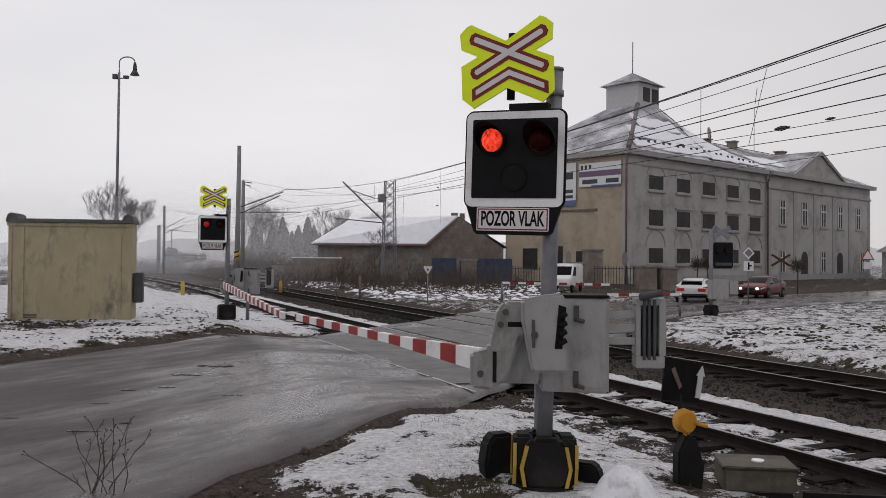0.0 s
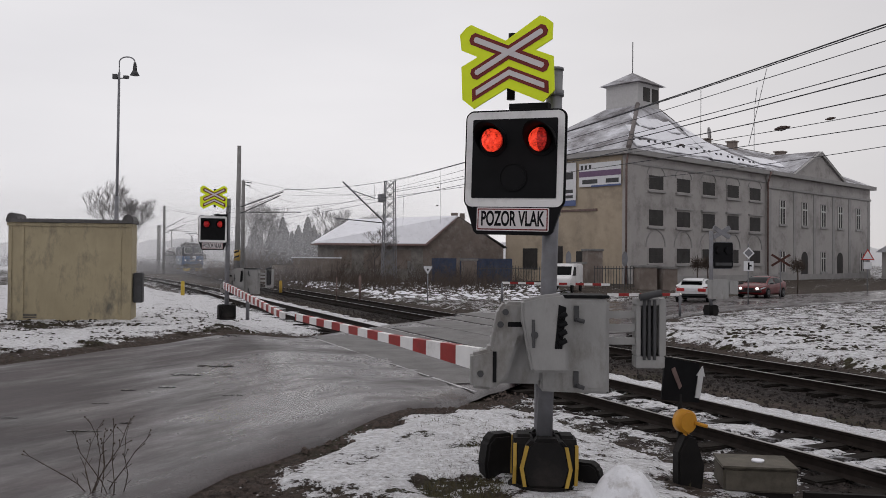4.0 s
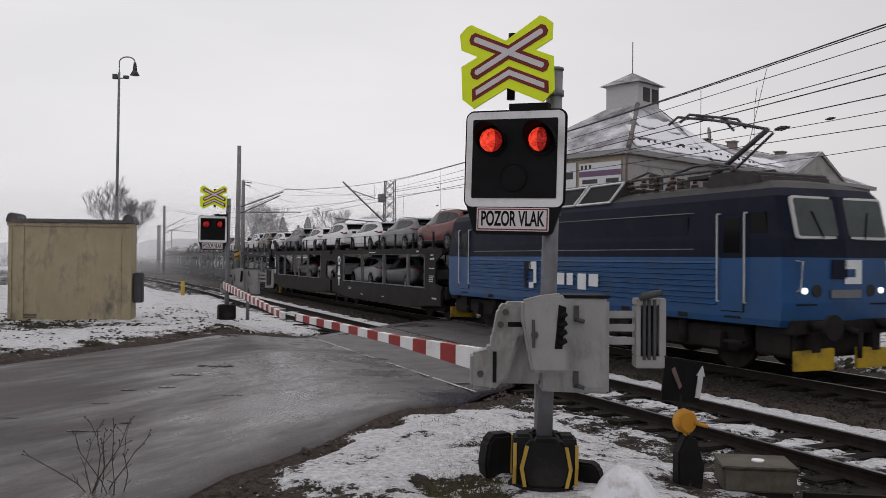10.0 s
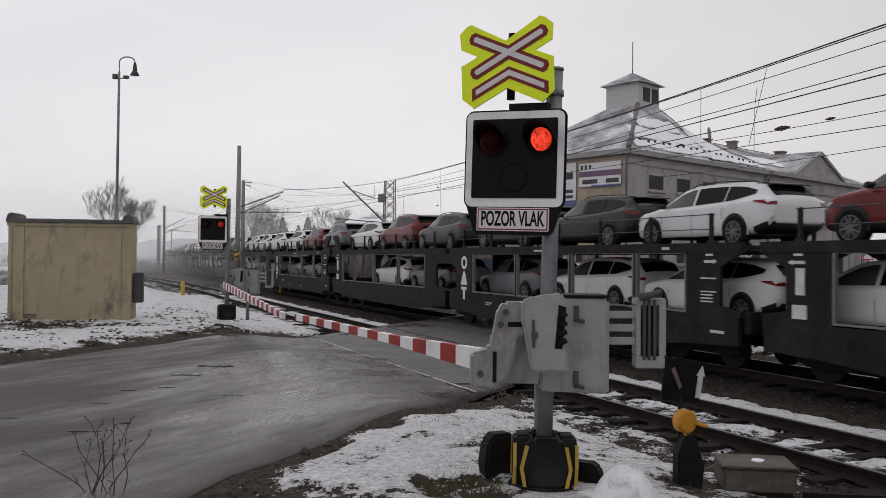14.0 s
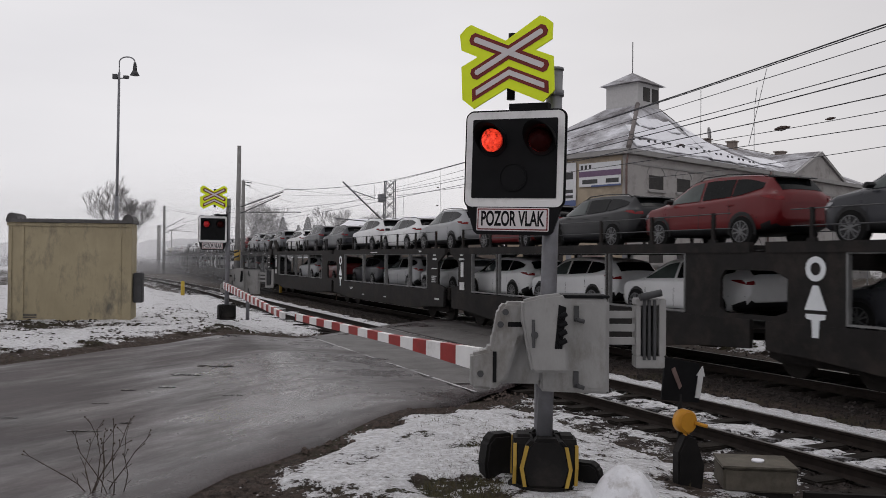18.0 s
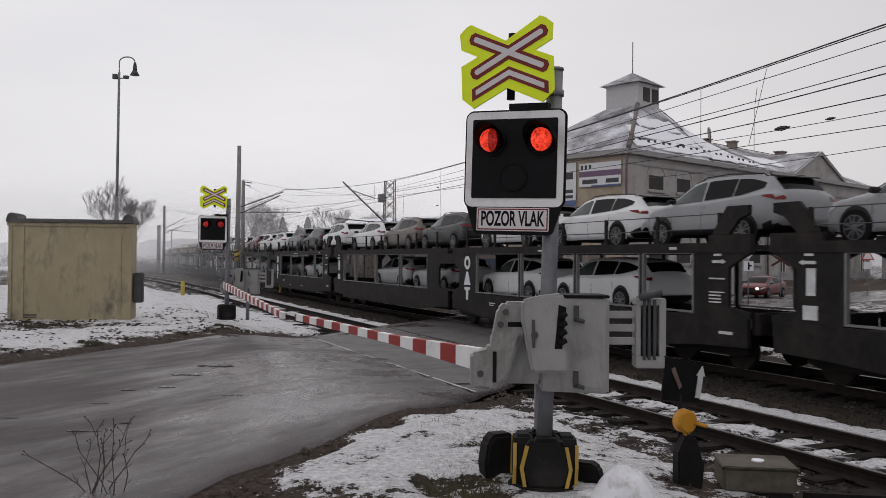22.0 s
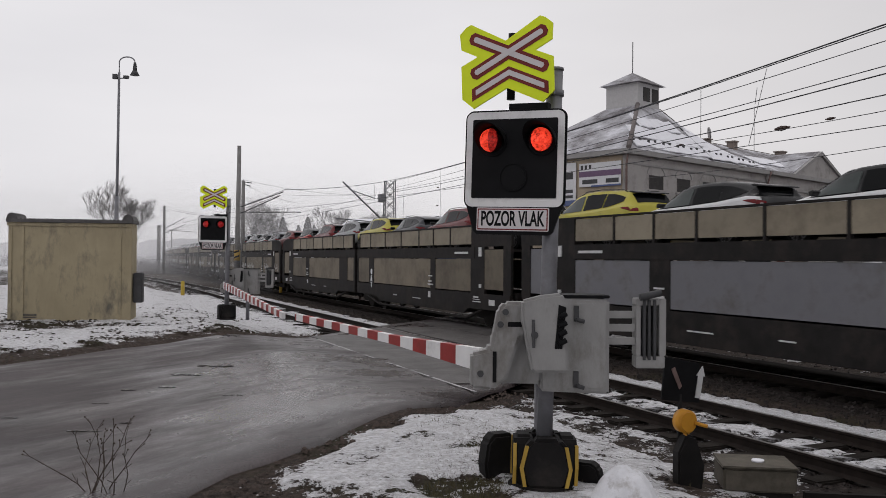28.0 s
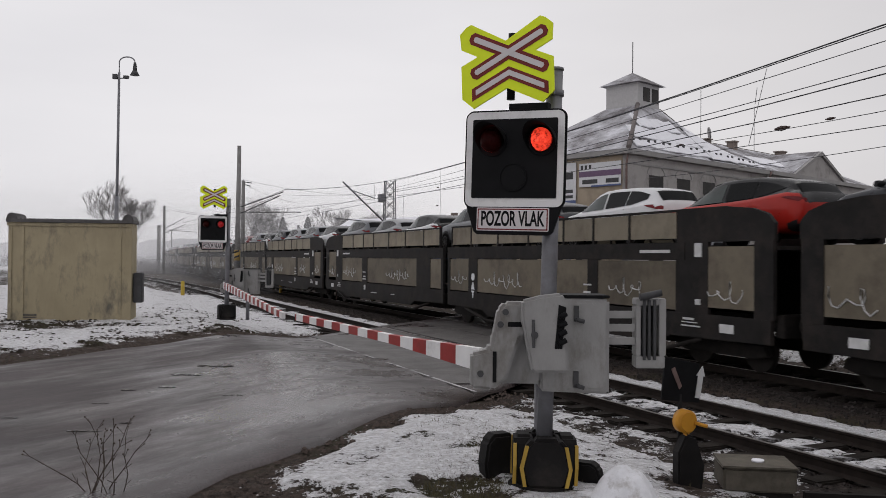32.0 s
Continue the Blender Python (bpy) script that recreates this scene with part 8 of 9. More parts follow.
def thin_barrier(x0, y0, x1, y1, z, label):
    t = thing("level_crossing_barrier", label, "barrier")
    a, b = Vector((x0, y0, z)), Vector((x1, y1, z))
    n = int((b - a).length / 0.42)
    for i in range(n):
        bm = bm_new()
        p, q = a.lerp(b, i / n), a.lerp(b, (i + 1) / n)
        m = Matrix.Translation(p) @ (q - p).to_track_quat("X", "Z").to_matrix().to_4x4()
        box(bm, 0, (q - p).length, -0.03, 0.03, -0.06, 0.06, m)
        part("arm_segment", bm, M_REDP if i % 2 else M_WHITE, t)
    bm = bm_new()
    cyl(bm, (a.x, a.y, 0), a, 0.06, n=10)
    part("stand", bm, M_POST, t)


thin_barrier(9.75, 35.1, 6.6, 34.2, 0.88, "thin red-white barrier arm lowered across the far lane")
thin_barrier(3.2, 46.0, 8.6, 44.0, 1.0, "second red-white barrier arm beyond the tracks")


def post_sign(name, label, x, y, h, build, rz=0, z=0.0):
    t = thing(name, label, "road sign", pose(x, y, z, 0, 0, rz))
    bm = bm_new()
    cyl(bm, (0, 0, -0.2), (0, 0, h), 0.035, n=10)
    part("pole", bm, M_POST, t)
    build(t, h)
    return t


def give_way(t, h):
    for nm, w, mm, dy in (("border", 0.24, M_POST, 0.0), ("field", 0.20, M_SIGNW, 0.01)):
        bm = bm_new()
        prism(bm, ((-w, h), (w, h), (w, h - 0.12), (0, h - 0.5), (-w, h - 0.12)) if nm == "border" else ((-w, h - 0.03), (w, h - 0.03), (w, h - 0.12), (0, h - 0.44), (-w, h - 0.12)), "y", -0.06 - dy, -0.04)
        part(nm, bm, mm, t, bevel=0.0)
    bm = bm_new()
    cyl(bm, (0, -0.08, h - 0.2), (0, -0.07, h - 0.2), 0.06, n=10)
    part("plain_bar", bm, M_STEELD, t)


def warn(t, h):
    for nm, w, mm, dy in (("border", 0.5, M_SIGNRED, 0.0), ("field", 0.36, M_SIGNW, 0.01)):
        bm = bm_new()
        o = 0.0 if nm == "border" else 0.08
        prism(bm, ((-w, h - 0.9 + o), (w, h - 0.9 + o), (0, h - 0.9 + o + 1.65 * w)), "y", -0.06 - dy, -0.04)
        part(nm, bm, mm, t)
    bm = bm_new()
    box(bm, -0.3, 0.3, -0.06, -0.04, h - 1.55, h - 1.05)
    part("plate", bm, M_SIGNW, t)


def priority(t, h):
    bm = bm_new()
    prism(bm, ((0, h - 0.18), (0.32, h - 0.5), (0, h - 0.82), (-0.32, h - 0.5)), "y", -0.06, -0.04)
    part("diamond", bm, M_SIGNW, t)
    bm = bm_new()
    prism(bm, ((0, h - 0.28), (0.22, h - 0.5), (0, h - 0.72), (-0.22, h - 0.5)), "y", -0.07, -0.06)
    part("field", bm, M_POST, t)
    bm = bm_new()
    box(bm, -0.26, 0.26, -0.06, -0.04, h - 1.46, h - 0.94)
    pl = part("plate", bm, M_SIGNW, t)
    bm = bm_new()
    box(bm, -0.045, 0.045, -0.07, -0.06, h - 1.40, h - 1.00)
    box(bm, 0.045, 0.16, -0.07, -0.06, h - 1.22, h - 1.13)
    part("plain_bar", bm, M_BLACK, pl)


def plain_cross(t, h):
    m_dull = mat("weathered_brown_red_paint", (0.07, 0.03, 0.025), 0.8, var=0.25)
    for s in (1, -1):
        bm = bm_new()
        box(bm, -0.64, 0.64, -0.07 - 0.005 * s, -0.045, -0.065, 0.065, Matrix.Translation((0, 0, h - 0.62)) @ Matrix.Rotation(radians(31 * s), 4, "Y"))
        part("cross_board", bm, m_dull, t, "dark red face of the crossbuck")


def oval(t, h):
    bm = bm_new()
    prism(bm, [(0.22 * math.cos(a), h - 0.55 + 0.55 * math.sin(a)) for a in [2 * math.pi * k / 18 for k in range(18)]], "y", -0.06, -0.04)
    part("disc", bm, M_POST, t)


post_sign("road_sign", "small white five-sided trackside sign on a pole", -0.78, 44.3, 1.9, give_way)
post_sign("road_sign", "red-bordered warning triangle over a white plate", 30.8, 62.0, 3.3, warn)
post_sign("road_sign", "grey-white diamond sign over a white plate", 16.3, 45.6, 3.2, priority)
post_sign("road_sign", "dark red crossbuck board on a dark post", 19.95, 50.5, 2.95, plain_cross)
post_sign("road_sign", "grey oval sign seen from behind", 13.4, 63.0, 2.9, oval)
post_sign("road_sign", "grey oval sign seen from behind", 9.4, 64.0, 2.9, oval)


# ---- things near the siding ----
def switch_stand():
    t = thing("switch_stand", "black point lever with orange round counterweight", "switch stand", pose(2.54, 8.85, -0.10, 0, 0, 10) @ Matrix.Diagonal((1, 1, 1.05, 1)))
    bm = bm_new()
    prism(bm, ((-0.13, 0.0), (0.13, 0.0), (0.16, 0.26), (0.06, 0.55), (-0.04, 0.58), (-0.13, 0.40)), "y", -0.08, 0.08)
    part("stand", bm, M_RUBBER, t, bevel=0.02)
    bm = bm_new()
    cyl(bm, (-0.02, -0.04, 0.50), (-0.02, 0.0, 0.62), 0.03, n=8)
    cyl(bm, (0.04, -0.09, 0.69), (0.13, -0.18, 0.67), 0.018, n=8)
    part("lever", bm, M_ORANGE, t)
    bm = bm_new()
    cyl(bm, (-0.03, -0.10, 0.70), (-0.06, 0.04, 0.70), 0.115, n=22)
    part("counterweight", bm, M_ORANGE, t, "orange round counterweight", 0.02)
    bm = bm_new()
    prism(bm, ((-0.26, 0.90), (0.16, 0.86), (0.16, 1.25), (-0.22, 1.32)), "y", 0.05, 0.09)
    pl = part("indicator_plate", bm, M_BLACK, t, "black indicator plate", 0.006)
    bm = bm_new()
    prism(bm, ((-0.025, 0.92), (0.03, 0.92), (0.035, 1.14), (0.055, 1.14), (0.015, 1.24), (-0.04, 1.14), (-0.02, 1.14)), "y", 0.035, 0.05, Matrix.Rotation(radians(8), 4, "Y"))
    part("white_arrow", bm, M_FRAME, pl)
    bm = bm_new()
    prism(bm, ((-0.16, 1.20), (-0.12, 1.22), (-0.04, 1.03), (-0.07, 1.00)), "y", 0.04, 0.05)
    part("faded_arrow", bm, M_RUSTM, pl, "faded orange arrow")
    bm = bm_new()
    cyl(bm, (-0.05, 0.07, 0.5), (-0.05, 0.07, 0.95), 0.025, n=8)
    part("spindle", bm, M_RUBBER, t)


switch_stand()


def point_box():
    m_box = mat("grimy_olive_concrete", (0.10, 0.088, 0.070), 0.8, var=0.25, scale=4, dirt=(0.05, 0.043, 0.035), dirt_amount=0.4, dirt_scale=2.5, bump=0.25)
    t = thing("point_machine_box", "weathered grey concrete point-machine box with snow on the lid", "cabinet", pose(3.24, 8.70, -0.27, 0, 0, -8))
    bm = bm_new()
    box(bm, -0.36, 0.36, 0.0, 0.56, 0.20, 0.44)
    part("body", bm, m_box, t, bevel=0.02)
    bm = bm_new()
    box(bm, -0.33, 0.33, 0.03, 0.53, -0.05, 0.20)
    part("base", bm, M_UNDER, t)
    bm = bm_new()
    box(bm, -0.38, 0.38, -0.02, 0.58, 0.44, 0.465)
    part("lid", bm, m_box, t, bevel=0.012)
    bm = bm_new()
    cyl(bm, (0.03, 0.25, 0.465), (0.03, 0.25, 0.485), 0.065, n=12)
    part("snow_spot", bm, M_SNOW, t)
    bm = bm_new()
    box(bm, 0.5, 1.3, 0.25, 0.32, 0.10, 0.16)
    part("drive_rod", bm, M_UNDER, t)


point_box()


def bollard(x, y, z, h, mm, label, r=0.11):
    bm = bm_new()
    cyl(bm, (0, 0, -0.1), (0, 0, h), r, r * 0.9, n=12)
    cyl(bm, (0, 0, h), (0, 0, h + 0.06), r * 1.1, r * 0.6, n=12)
    solid("marker_post", bm, mm, label, "marker post", pose(x, y, z), group="marker posts", bevel=0.0)


bollard(-14.3, 47.0, 0.25, 0.62, M_CREAMP, "short yellow-topped marker post beside the siding")
bollard(-10.9, 57.5, 0.0, 0.65, M_STRIPE, "short yellow-topped marker post between the tracks")
bollard(-6.0, 62.0, 0.0, 0.9, M_RUSTM, "striped marker post in the brush")
bollard(-4.55, 47.0, 0.0, 1.3, M_RUSTM, "thin rusty marker post by the main line", 0.05)
bollard(-5.9, 47.5, 0.0, 1.15, M_RUSTM, "thin rusty marker post by the main line", 0.04)


def tyre_blocks():
    """Black rubber blocks lying round the post's foot."""
    for x, y, z, rz, s, up in ((0.51, 7.62, 0.34, 25, 0.76, 1.02), (1.24, 7.42, 0.28, -25, 0.72, 0.66), (0.52, 6.62, 0.08, 8, 0.62, 0.57)):
        bm = bm_new()
        prism(bm, ((-0.20, 0), (0.20, 0), (0.23, 0.15), (0.19, 0.34), (0.10, 0.40), (-0.10, 0.40), (-0.19, 0.34), (-0.23, 0.15)), "y", -0.11, 0.11)
        solid("rubber_block", bm, M_RUBBER, "black rubber shield block lying by the post", "rubber block", pose(x, y, z, 0, 0, rz) @ Matrix.Diagonal((s, s, up, 1)), group="rubber blocks", bevel=0.03)


tyre_blocks()


def snow_heap():
    """Old crusted snow: two grown-together lumps with a rough skin."""
    vs, fs = [], []
    n, k = 40, 26
    for i in range(k + 1):
        for j in range(n + 1):
            x, y = -0.62 + 1.05 * i / k, -0.5 + 1.0 * j / n
            d1, d2 = math.hypot(x / 0.30, y / 0.34), math.hypot((x + 0.24) / 0.34, (y + 0.05) / 0.36)
            h = 0.44 * max(0.0, 1 - d1 ** 2.4) ** 0.6 + 0.0
            h = max(h, 0.24 * max(0.0, 1 - d2 ** 2.2) ** 0.6)
            rough = noise.noise((x * 5, y * 5, 1)) * 0.05 + noise.noise((x * 13, y * 13, 4)) * 0.025 + noise.noise((x * 30, y * 30, 8)) * 0.010
            vs.append((x + rough * 0.4, y, h - 0.03 + rough * (0.5 + h * 2)))
    for i in range(k):
        for j in range(n):
            q = i * (n + 1) + j
            fs.append((q, q + n + 1, q + n + 2, q + 1))
    me = bpy.data.meshes.new("snow_mound")
    me.from_pydata(vs, [], fs)
    me.polygons.foreach_set("use_smooth", [True] * len(me.polygons))
    me.materials.append(mat("crusted_snow", (0.72, 0.72, 0.75), 0.8, var=0.12, scale=9, dirt=(0.42, 0.40, 0.39), dirt_amount=0.3, dirt_scale=6, bump=0.5, fine=22))
    ob = tagged(new("snow_mound", me), "small heap of old crusted snow by the post", "snow heap")
    ob.matrix_basis = pose(1.49, 6.95, 0.20)


snow_heap()


# ---- plants ----
def bare_tree(name, label, x, y, h, spread, depth, mm, seed, r0=0.18, trunk=0.42, busy=0.75):
    rng = random.Random(seed)
    segs_big, segs = [], []

    def grow(p, d, ln, r, lvl):
        n = 3
        for _ in range(n):
            d = (d + Vector((rng.gauss(0, 0.13), rng.gauss(0, 0.13), 0.06))).normalized()
            q = p + d * ln / n
            (segs_big if lvl < 2 else segs).append((p, q, r, r * 0.85))
            p, r = q, r * 0.85
            if lvl < depth and rng.random() < busy:
                side = Vector((rng.gauss(0, 1), rng.gauss(0, 1), rng.uniform(-0.1, 0.7)))
                grow(p, (d * 0.7 + side.normalized() * spread).normalized(), ln * rng.uniform(0.55, 0.75), r * 0.6, lvl + 1)
        if lvl < depth:
            for _ in range(2 if lvl else 3):
                side = Vector((rng.gauss(0, 1), rng.gauss(0, 1), rng.uniform(0, 0.6)))
                grow(p, (d * 0.8 + side.normalized() * spread).normalized(), ln * rng.uniform(0.5, 0.7), r * 0.65, lvl + 1)
    grow(Vector((0, 0, -0.2)), Vector((0, 0, 1)), h * trunk, r0, 0)
    t = thing(name, label, "tree", pose(x, y, 0))
    for nm, ss, k in (("trunk", segs_big, 6), ("crown", segs, 3)):
        vs, fs = [], []
        for p, q, ra, rb in ss:
            m = (q - p).to_track_quat("Z", "Y").to_matrix()
            b = len(vs)
            for c, r in ((p, ra), (q, rb)):
                for i in range(k):
                    a = 2 * math.pi * i / k
                    vs.append(tuple(c + m @ Vector((math.cos(a) * max(r, 0.012), math.sin(a) * max(r, 0.012), 0))))
            for i in range(k):
                j = (i + 1) % k
                fs.append((b + i, b + j, b + k + j, b + k + i))
        me = bpy.data.meshes.new(nm)
        me.from_pydata(vs, [], fs)
        me.materials.append(mm)
        part(nm, me, None, t)
    return t


# first tree's twigs are lightened in their base colour to look hazy
bare_tree("bare_tree", "bare leafless round-crowned tree behind the cabin", -41.2, 111.0, 9.7, 0.66, 5, mat("haze_grey_twigs", (0.19, 0.18, 0.178), 0.9, var=0.2, bump=0.0), 4, 0.2, 0.50, 0.95)
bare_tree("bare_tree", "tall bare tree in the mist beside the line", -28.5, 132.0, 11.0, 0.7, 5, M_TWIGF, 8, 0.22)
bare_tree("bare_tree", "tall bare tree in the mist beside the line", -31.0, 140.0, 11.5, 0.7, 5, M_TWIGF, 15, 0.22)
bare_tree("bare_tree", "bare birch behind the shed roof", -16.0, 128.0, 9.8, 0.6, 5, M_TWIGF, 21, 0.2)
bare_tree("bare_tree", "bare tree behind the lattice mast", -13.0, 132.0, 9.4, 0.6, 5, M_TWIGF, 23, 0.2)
bare_tree("bare_tree", "small bare shrub tree before the shed", -6.4, 80.0, 5.6, 0.9, 4, M_TWIG, 31, 0.08)


def clipped_tree(x, y, h, ball_r, seed):
    """A pollarded street tree: a bare stem under a dense round head of short twigs."""
    rng = random.Random(seed)
    t = thing("clipped_tree", "small clipped bare tree with a round twiggy head", "tree", pose(x, y, 0), "clipped trees on the forecourt")
    bm = bm_new()
    tube(bm, [(0, 0, -0.1), (0.03, 0, h * 0.4), (0, 0.02, h - ball_r * 0.8)], 0.05, 7)
    part("trunk", bm, M_BRUSH, t)
    vs, fs = [], []
    mid = Vector((0, 0, h - ball_r))
    for _ in range(420):
        d = Vector((rng.gauss(0, 1), rng.gauss(0, 1), rng.gauss(0, 0.85))).normalized()
        p = mid + d * ball_r * rng.uniform(0.05, 0.6)
        e = (d + Vector((rng.gauss(0, 0.5), rng.gauss(0, 0.5), rng.gauss(0, 0.4) + 0.2))).normalized()
        q = p + e * ball_r * rng.uniform(0.3, 0.55)
        side = e.orthogonal().normalized() * 0.016
        back = e.cross(side)
        b = len(vs)
        vs += [tuple(p + side), tuple(p - side * 0.5 + back), tuple(p - side * 0.5 - back), tuple(q)]
        fs += [(b, b + 1, b + 3), (b + 1, b + 2, b + 3), (b + 2, b, b + 3)]
    me = bpy.data.meshes.new("crown")
    me.from_pydata(vs, [], fs)
    me.materials.append(M_BRUSH)
    part("crown", me, None, t)


for x, y, h, r, seed in ((18.0, 60.5, 2.75, 0.72, 41), (19.2, 62.0, 2.75, 0.70, 42), (24.9, 60.0, 2.75, 0.76, 43)):
    clipped_tree(x, y, h, r, seed)


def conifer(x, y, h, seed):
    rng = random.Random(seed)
    t = thing("conifer", "conifer greyed by mist at the wood's edge", "tree", pose(x, y, -0.3), group="conifers at the wood's edge")
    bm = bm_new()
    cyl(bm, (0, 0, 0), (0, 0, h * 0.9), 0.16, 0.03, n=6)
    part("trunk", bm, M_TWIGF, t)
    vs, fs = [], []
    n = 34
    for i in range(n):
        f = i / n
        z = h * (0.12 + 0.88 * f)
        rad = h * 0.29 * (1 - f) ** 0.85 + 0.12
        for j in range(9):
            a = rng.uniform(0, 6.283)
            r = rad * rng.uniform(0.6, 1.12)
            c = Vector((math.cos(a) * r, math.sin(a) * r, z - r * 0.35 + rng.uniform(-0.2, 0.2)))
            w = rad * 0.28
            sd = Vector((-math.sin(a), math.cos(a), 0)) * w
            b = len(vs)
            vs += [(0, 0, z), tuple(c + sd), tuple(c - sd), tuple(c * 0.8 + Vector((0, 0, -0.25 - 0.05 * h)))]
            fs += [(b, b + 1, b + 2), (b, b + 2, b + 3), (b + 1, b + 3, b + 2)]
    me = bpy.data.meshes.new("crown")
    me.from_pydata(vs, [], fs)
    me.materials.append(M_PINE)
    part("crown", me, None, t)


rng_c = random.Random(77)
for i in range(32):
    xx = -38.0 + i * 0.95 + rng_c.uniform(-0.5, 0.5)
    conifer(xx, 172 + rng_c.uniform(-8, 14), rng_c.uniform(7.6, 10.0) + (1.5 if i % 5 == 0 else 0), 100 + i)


def brush(name, label, spots, mm, seed, per, height, spread):
    """Thin bare stems growing in clumps."""
    rng = random.Random(seed)
    vs, fs = [], []
    for (cx, cy, rx, ry, hh) in spots:
        for _ in range(int(per * rx * ry)):
            x, y = cx + rng.uniform(-rx, rx), cy + rng.uniform(-ry, ry)
            p = Vector((x, y, ground_z(x, y) - 0.05))
            d = Vector((rng.gauss(0, spread), rng.gauss(0, spread), 1)).normalized()
            ln = hh * rng.uniform(0.5, 1.1) * height
            w = 0.02 + 0.008 * rng.random()
            for k in range(3):
                q = p + d * ln / 3
                sd = Vector((d.y + 0.3, -d.x + 0.9, 0)).normalized() * w * (1 - k / 3.5)
                b = len(vs)
                vs += [tuple(p - sd), tuple(p + sd), tuple(q + sd * 0.7), tuple(q - sd * 0.7)]
                fs.append((b, b + 1, b + 2, b + 3))
                p = q
                d = (d + Vector((rng.gauss(0, 0.35), rng.gauss(0, 0.35), rng.gauss(0, 0.15)))).normalized()
                if k < 2:
                    e = (d + Vector((rng.gauss(0, 0.7), rng.gauss(0, 0.7), 0.1))).normalized()
                    b = len(vs)
                    q2 = p + e * ln * 0.35
                    vs += [tuple(p - sd * 0.6), tuple(p + sd * 0.6), tuple(q2)]
                    fs.append((b, b + 1, b + 2))
    me = bpy.data.meshes.new(name)
    me.from_pydata(vs, [], fs)
    me.materials.append(mm)
    return tagged(new(name, me), label, "brush", kind="stuff")


brush("brushwood", "dense dry brown brushwood along the line",
      [(-18, 92, 7, 4, 2.2), (-22, 104, 8, 4, 2.4), (-10, 72, 6, 3, 1.3), (-3, 66, 5, 3, 1.3), (2.5, 64, 3, 2.5, 1.4), (-7, 62, 5, 2, 0.9), (-15, 82, 5, 3, 1.7), (1.0, 56, 3, 2.0, 0.9), (-2, 70, 6, 2, 1.8), (4.5, 66, 2.0, 2, 1.6)], M_BRUSH, 5, 42, 1.0, 0.35)
brush("tall_brush", "tall reddish-brown bushes by the shed",
      [(-8.5, 76, 1.6, 1, 2.6), (-5.2, 77, 1.2, 1, 2.9), (-1.5, 73, 1.5, 1, 2.4), (1.2, 71, 1.2, 1, 2.2), (3.6, 69, 1.0, 1, 2.6), (-13, 84, 2, 1, 2.4), (-20, 98, 3, 1, 3.4), (-24, 108, 3, 2, 3.6), (6.2, 70, 0.8, 0.8, 2.4), (-3.8, 58, 0.7, 0.7, 1.2), (0.2, 60, 0.9, 0.7, 1.5), (-6.0, 66, 0.8, 0.8, 1.8)], M_BRUSH, 12, 90, 1.0, 0.22)
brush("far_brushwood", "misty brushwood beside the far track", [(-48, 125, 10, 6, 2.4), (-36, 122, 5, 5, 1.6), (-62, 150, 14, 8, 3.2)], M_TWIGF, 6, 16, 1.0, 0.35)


def snow_lumps():
    """Snow caught on the grass tussocks between the main line and the shed."""
    rng = random.Random(33)
    bm_v, bm_f = [], []
    for _ in range(1000):
        x, y = rng.uniform(-14, 9), rng.uniform(47, 80)
        s, lat = track_coords(x, y)
        if lat < 2.8 or road_dist(x, y) < 5:
            continue
        r = rng.uniform(0.05, 0.14) + 0.16 * rng.random() ** 3
        h = rng.uniform(0.05, 0.13)
        z = ground_z(x, y)
        k = len(bm_v)
        n = 8
        for j in range(n):
            a = 2 * math.pi * j / n
            q = r * rng.uniform(0.6, 1.2)
            bm_v.append((x + q * 1.6 * math.cos(a), y + q * math.sin(a), z))
        bm_v.append((x, y, z + h))
        bm_f += [(k + j, k + (j + 1) % n, k + n) for j in range(n)]
    me = bpy.data.meshes.new("snow_patches")
    me.from_pydata(bm_v, [], bm_f)
    me.polygons.foreach_set("use_smooth", [True] * len(me.polygons))
    me.materials.append(M_SNOW)
    tagged(new("snow_patches", me), "small snow patches on the rough ground by the shed", "snow", kind="stuff")


snow_lumps()


def weeds():
    rng = random.Random(9)
    for cx, cy, n, hh in ((-2.8, 6.9, 7, 0.66), (-2.62, 6.9, 3, 0.62), (-13.4, 17.5, 6, 0.6)):
        bm = bm_new()
        for _ in range(n):
            p = Vector((rng.gauss(0, 0.05), rng.gauss(0, 0.05), 0))
            d = Vector((rng.gauss(0, 0.42), rng.gauss(0, 0.3), 1)).normalized()
            for k in range(4):
                q = p + d * hh * rng.uniform(0.18, 0.3)
                cyl(bm, p, q, 0.005 - 0.0008 * k, n=4, caps=False)
                for _ in range(2):
                    e = (d + Vector((rng.gauss(0, 0.8), rng.gauss(0, 0.6), 0.2))).normalized()
                    w = q + e * rng.uniform(0.03, 0.10)
                    cyl(bm, q, w, 0.0025, n=3, caps=False)
                    if k > 1:
                        ball(bm, w, 0.008, 6)
                p = q
                d = (d + Vector((rng.gauss(0, 0.25), rng.gauss(0, 0.25), 0.1))).normalized()
        solid("dry_weed", bm, M_WEED, "dry brown weed stalks at the road's edge", "weed", pose(cx, cy, 0.33), group="dry weeds")


weeds()


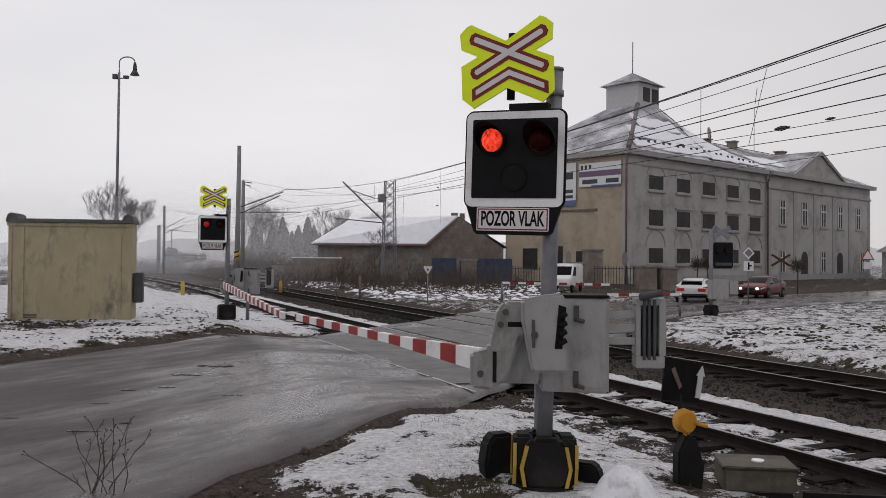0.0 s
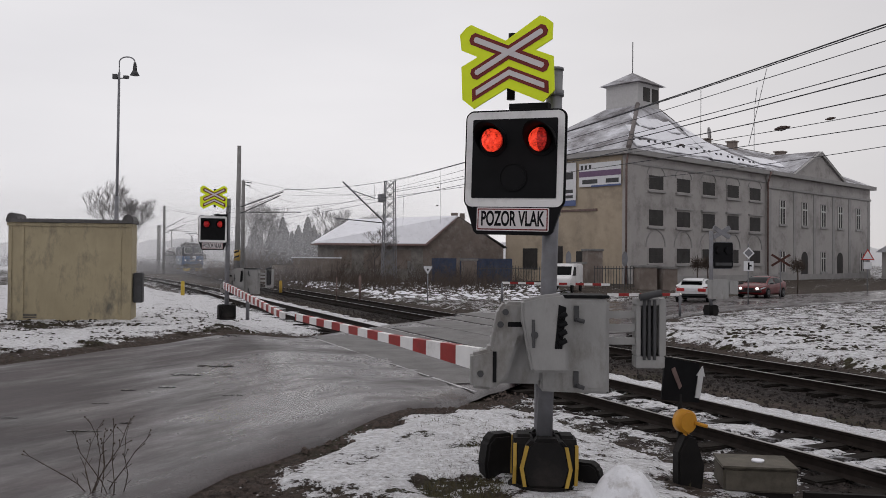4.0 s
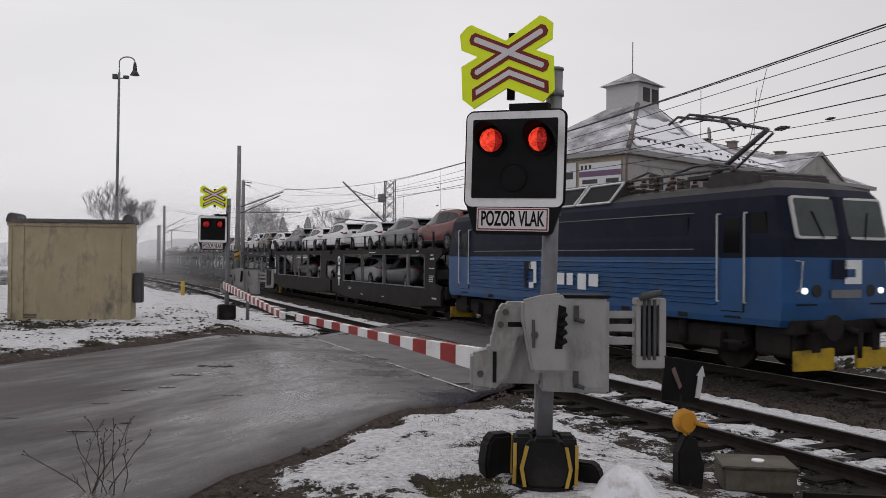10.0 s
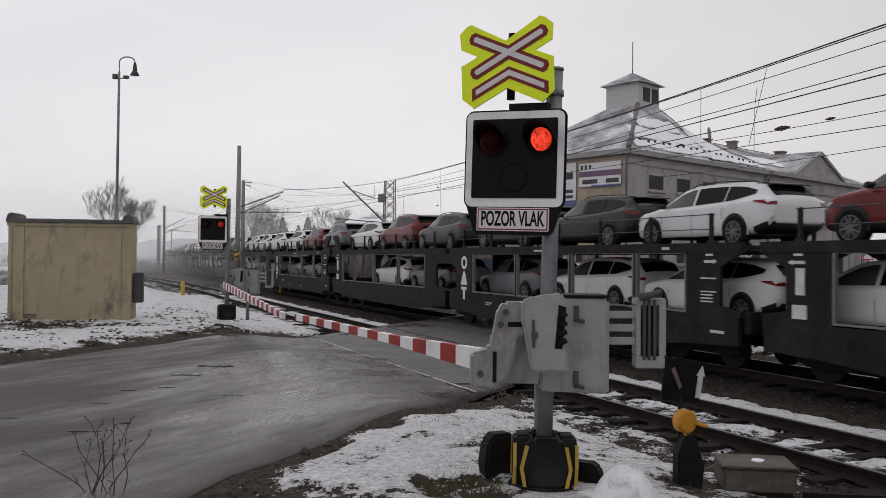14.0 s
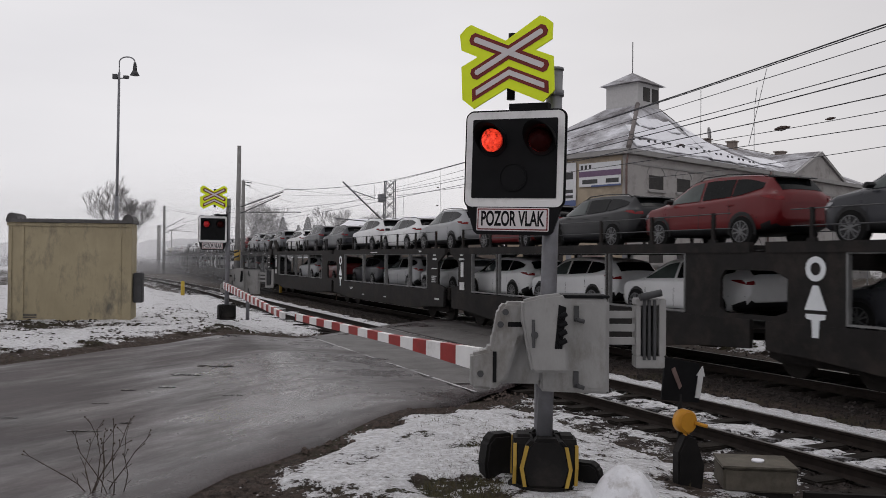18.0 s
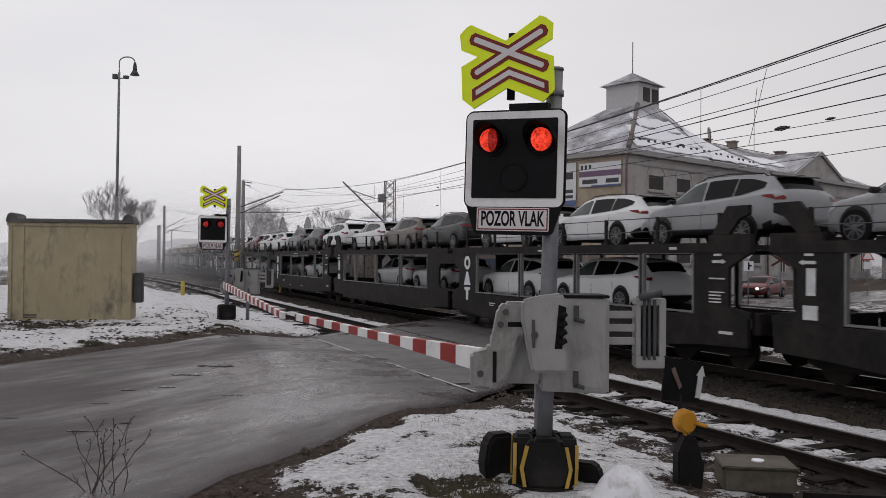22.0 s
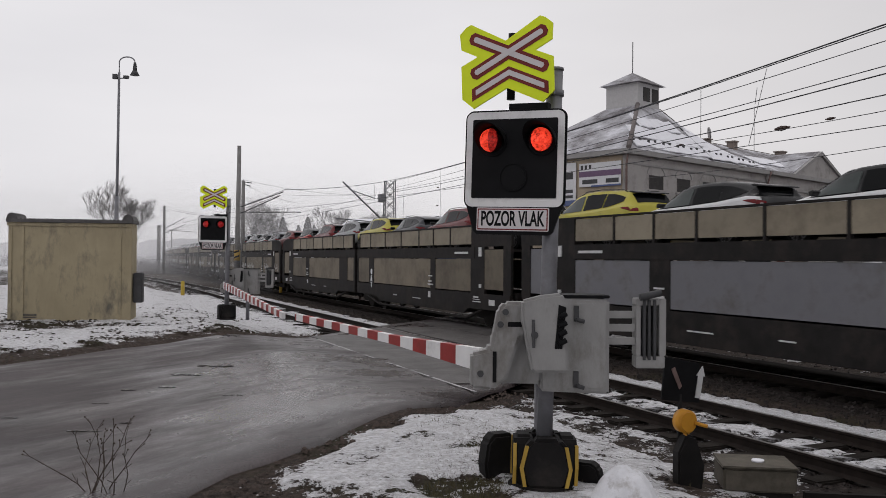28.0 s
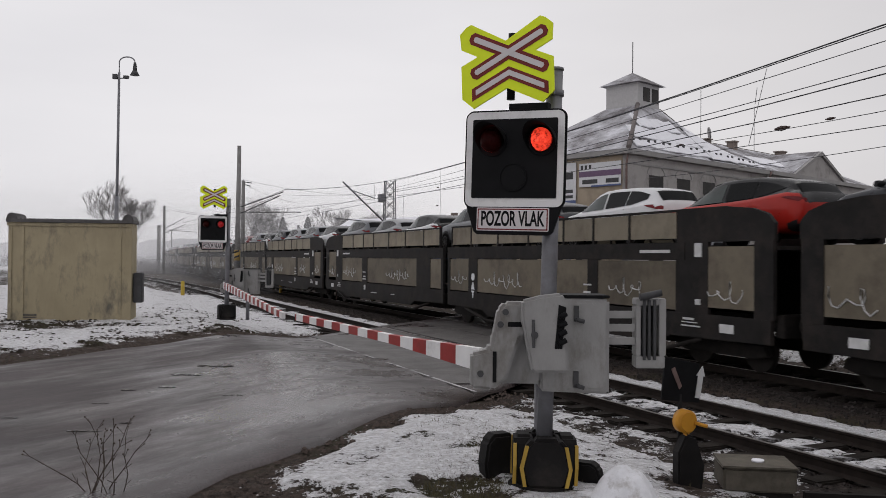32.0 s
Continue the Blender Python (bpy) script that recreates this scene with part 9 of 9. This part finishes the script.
def tufts():
    rng = random.Random(19)
    vs, fs = [], []
    for k in range(9500):
        a, r = (rng.uniform(-29, 29), math.exp(rng.uniform(math.log(5.2), math.log(34)))) if k < 5200 else (rng.uniform(-14, 9), rng.uniform(6.8, 11.5))
        x, y = r * math.sin(radians(a)), r * math.cos(radians(a))
        s, lat = track_coords(x, y)
        if road_dist(x, y) < 4.7 or abs(lat) < 2.4 or abs(lat - siding(s)) < 2.0:
            continue
        if noise.noise((x * 0.5, y * 0.5, 20)) < -0.1:
            continue
        z = ground_z(x, y)
        for _ in range(4):
            h, w = rng.uniform(0.02, 0.075), 0.004
            ex, ey = rng.gauss(0, 0.03), rng.gauss(0, 0.03)
            ox, oy = rng.gauss(0, 0.03), rng.gauss(0, 0.03)
            b = len(vs)
            vs += [(x + ox - w, y + oy, z - 0.01), (x + ox + w, y + oy, z - 0.01), (x + ox + ex, y + oy + ey, z + h)]
            fs.append((b, b + 1, b + 2))
    me = bpy.data.meshes.new("grass")
    me.from_pydata(vs, [], fs)
    me.materials.append(mat("withered_grass", (0.085, 0.075, 0.04), 0.9, var=0.4, scale=3, bump=0.0))
    tagged(new("grass", me), "withered short grass poking through the snow", "grass", kind="stuff")


tufts()


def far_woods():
    """A low skyline of woods all round; its near-white colour paints the haze."""
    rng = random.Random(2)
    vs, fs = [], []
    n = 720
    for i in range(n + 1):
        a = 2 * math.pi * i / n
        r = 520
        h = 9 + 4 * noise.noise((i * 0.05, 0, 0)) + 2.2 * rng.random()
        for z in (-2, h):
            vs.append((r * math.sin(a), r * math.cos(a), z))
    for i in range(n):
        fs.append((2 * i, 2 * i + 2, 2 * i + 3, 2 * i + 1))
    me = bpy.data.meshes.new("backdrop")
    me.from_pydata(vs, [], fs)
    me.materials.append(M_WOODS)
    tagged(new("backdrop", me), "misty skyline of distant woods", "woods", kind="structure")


far_woods()


def mist():
    """Upright see-through white sheets that imitate mist over the far end of the line."""
    m = bpy.data.materials.new("ground_mist")
    m.use_nodes = True
    nt = m.node_tree
    nt.nodes.clear()
    out = nt.nodes.new("ShaderNodeOutputMaterial")
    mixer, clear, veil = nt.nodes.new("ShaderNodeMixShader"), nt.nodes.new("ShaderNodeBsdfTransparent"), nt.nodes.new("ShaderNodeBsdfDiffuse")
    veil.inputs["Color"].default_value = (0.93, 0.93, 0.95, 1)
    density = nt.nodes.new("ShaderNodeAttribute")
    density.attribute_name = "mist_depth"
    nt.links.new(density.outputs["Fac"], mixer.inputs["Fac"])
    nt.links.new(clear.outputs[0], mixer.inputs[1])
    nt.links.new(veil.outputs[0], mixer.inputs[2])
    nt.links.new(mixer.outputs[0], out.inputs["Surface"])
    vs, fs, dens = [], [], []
    # one sheet per row: distance, opacity, where it starts to thin and ends
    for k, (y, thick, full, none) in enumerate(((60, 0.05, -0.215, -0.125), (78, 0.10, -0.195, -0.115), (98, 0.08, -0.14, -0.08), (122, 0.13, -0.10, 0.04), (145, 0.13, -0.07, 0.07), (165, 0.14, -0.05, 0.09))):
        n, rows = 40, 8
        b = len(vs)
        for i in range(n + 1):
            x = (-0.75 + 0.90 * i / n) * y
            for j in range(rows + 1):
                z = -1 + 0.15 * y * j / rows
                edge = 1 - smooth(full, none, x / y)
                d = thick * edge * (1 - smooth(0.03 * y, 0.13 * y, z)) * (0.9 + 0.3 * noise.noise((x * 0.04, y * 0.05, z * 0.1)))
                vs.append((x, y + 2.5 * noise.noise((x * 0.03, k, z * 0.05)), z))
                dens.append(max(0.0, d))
        for i in range(n):
            for j in range(rows):
                q = b + i * (rows + 1) + j
                fs.append((q, q + rows + 1, q + rows + 2, q + 1))
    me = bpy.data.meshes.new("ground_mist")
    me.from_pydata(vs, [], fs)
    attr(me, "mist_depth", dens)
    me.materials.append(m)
    ob = tagged(new("ground_mist", me), "translucent sheets standing in for winter mist over the line", "mist", kind="stuff")
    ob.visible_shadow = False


mist()


# ---- what moves ----
def motions():
    for ob, u0, length, local in MOVERS:
        walk(ob, [(t, train_pose(t, u0, length) @ local) for t in TIMES])
    for ob, seat, k in ROTORS:
        # the two lamps take turns, each fading out as the other comes up
        lit = k == 0
        rows = [(0.0, seat @ pose(0, 0, 0, 0, 0, 22 if lit else -179))]
        n = 0
        while 0.452 + 0.598 * n < 31.8:
            t = 0.452 + 0.598 * n
            for dt, turn in ((-0.04, 0), (-0.005, 45), (0.03, 82), (0.075, 88), (0.11, 145), (0.145, 201)) if lit else ((-0.105, 201), (-0.07, 145), (-0.035, 85), (0.0, 40), (0.035, 0)):
                rows.append((t + dt, seat @ pose(0, 0, 0, 0, 0, 22 - turn)))
            lit = not lit
            n += 1
        rows.append((32.0, seat @ pose(0, 0, 0, 0, 0, 22 if lit else -179)))
        walk(ob, rows)


motions()
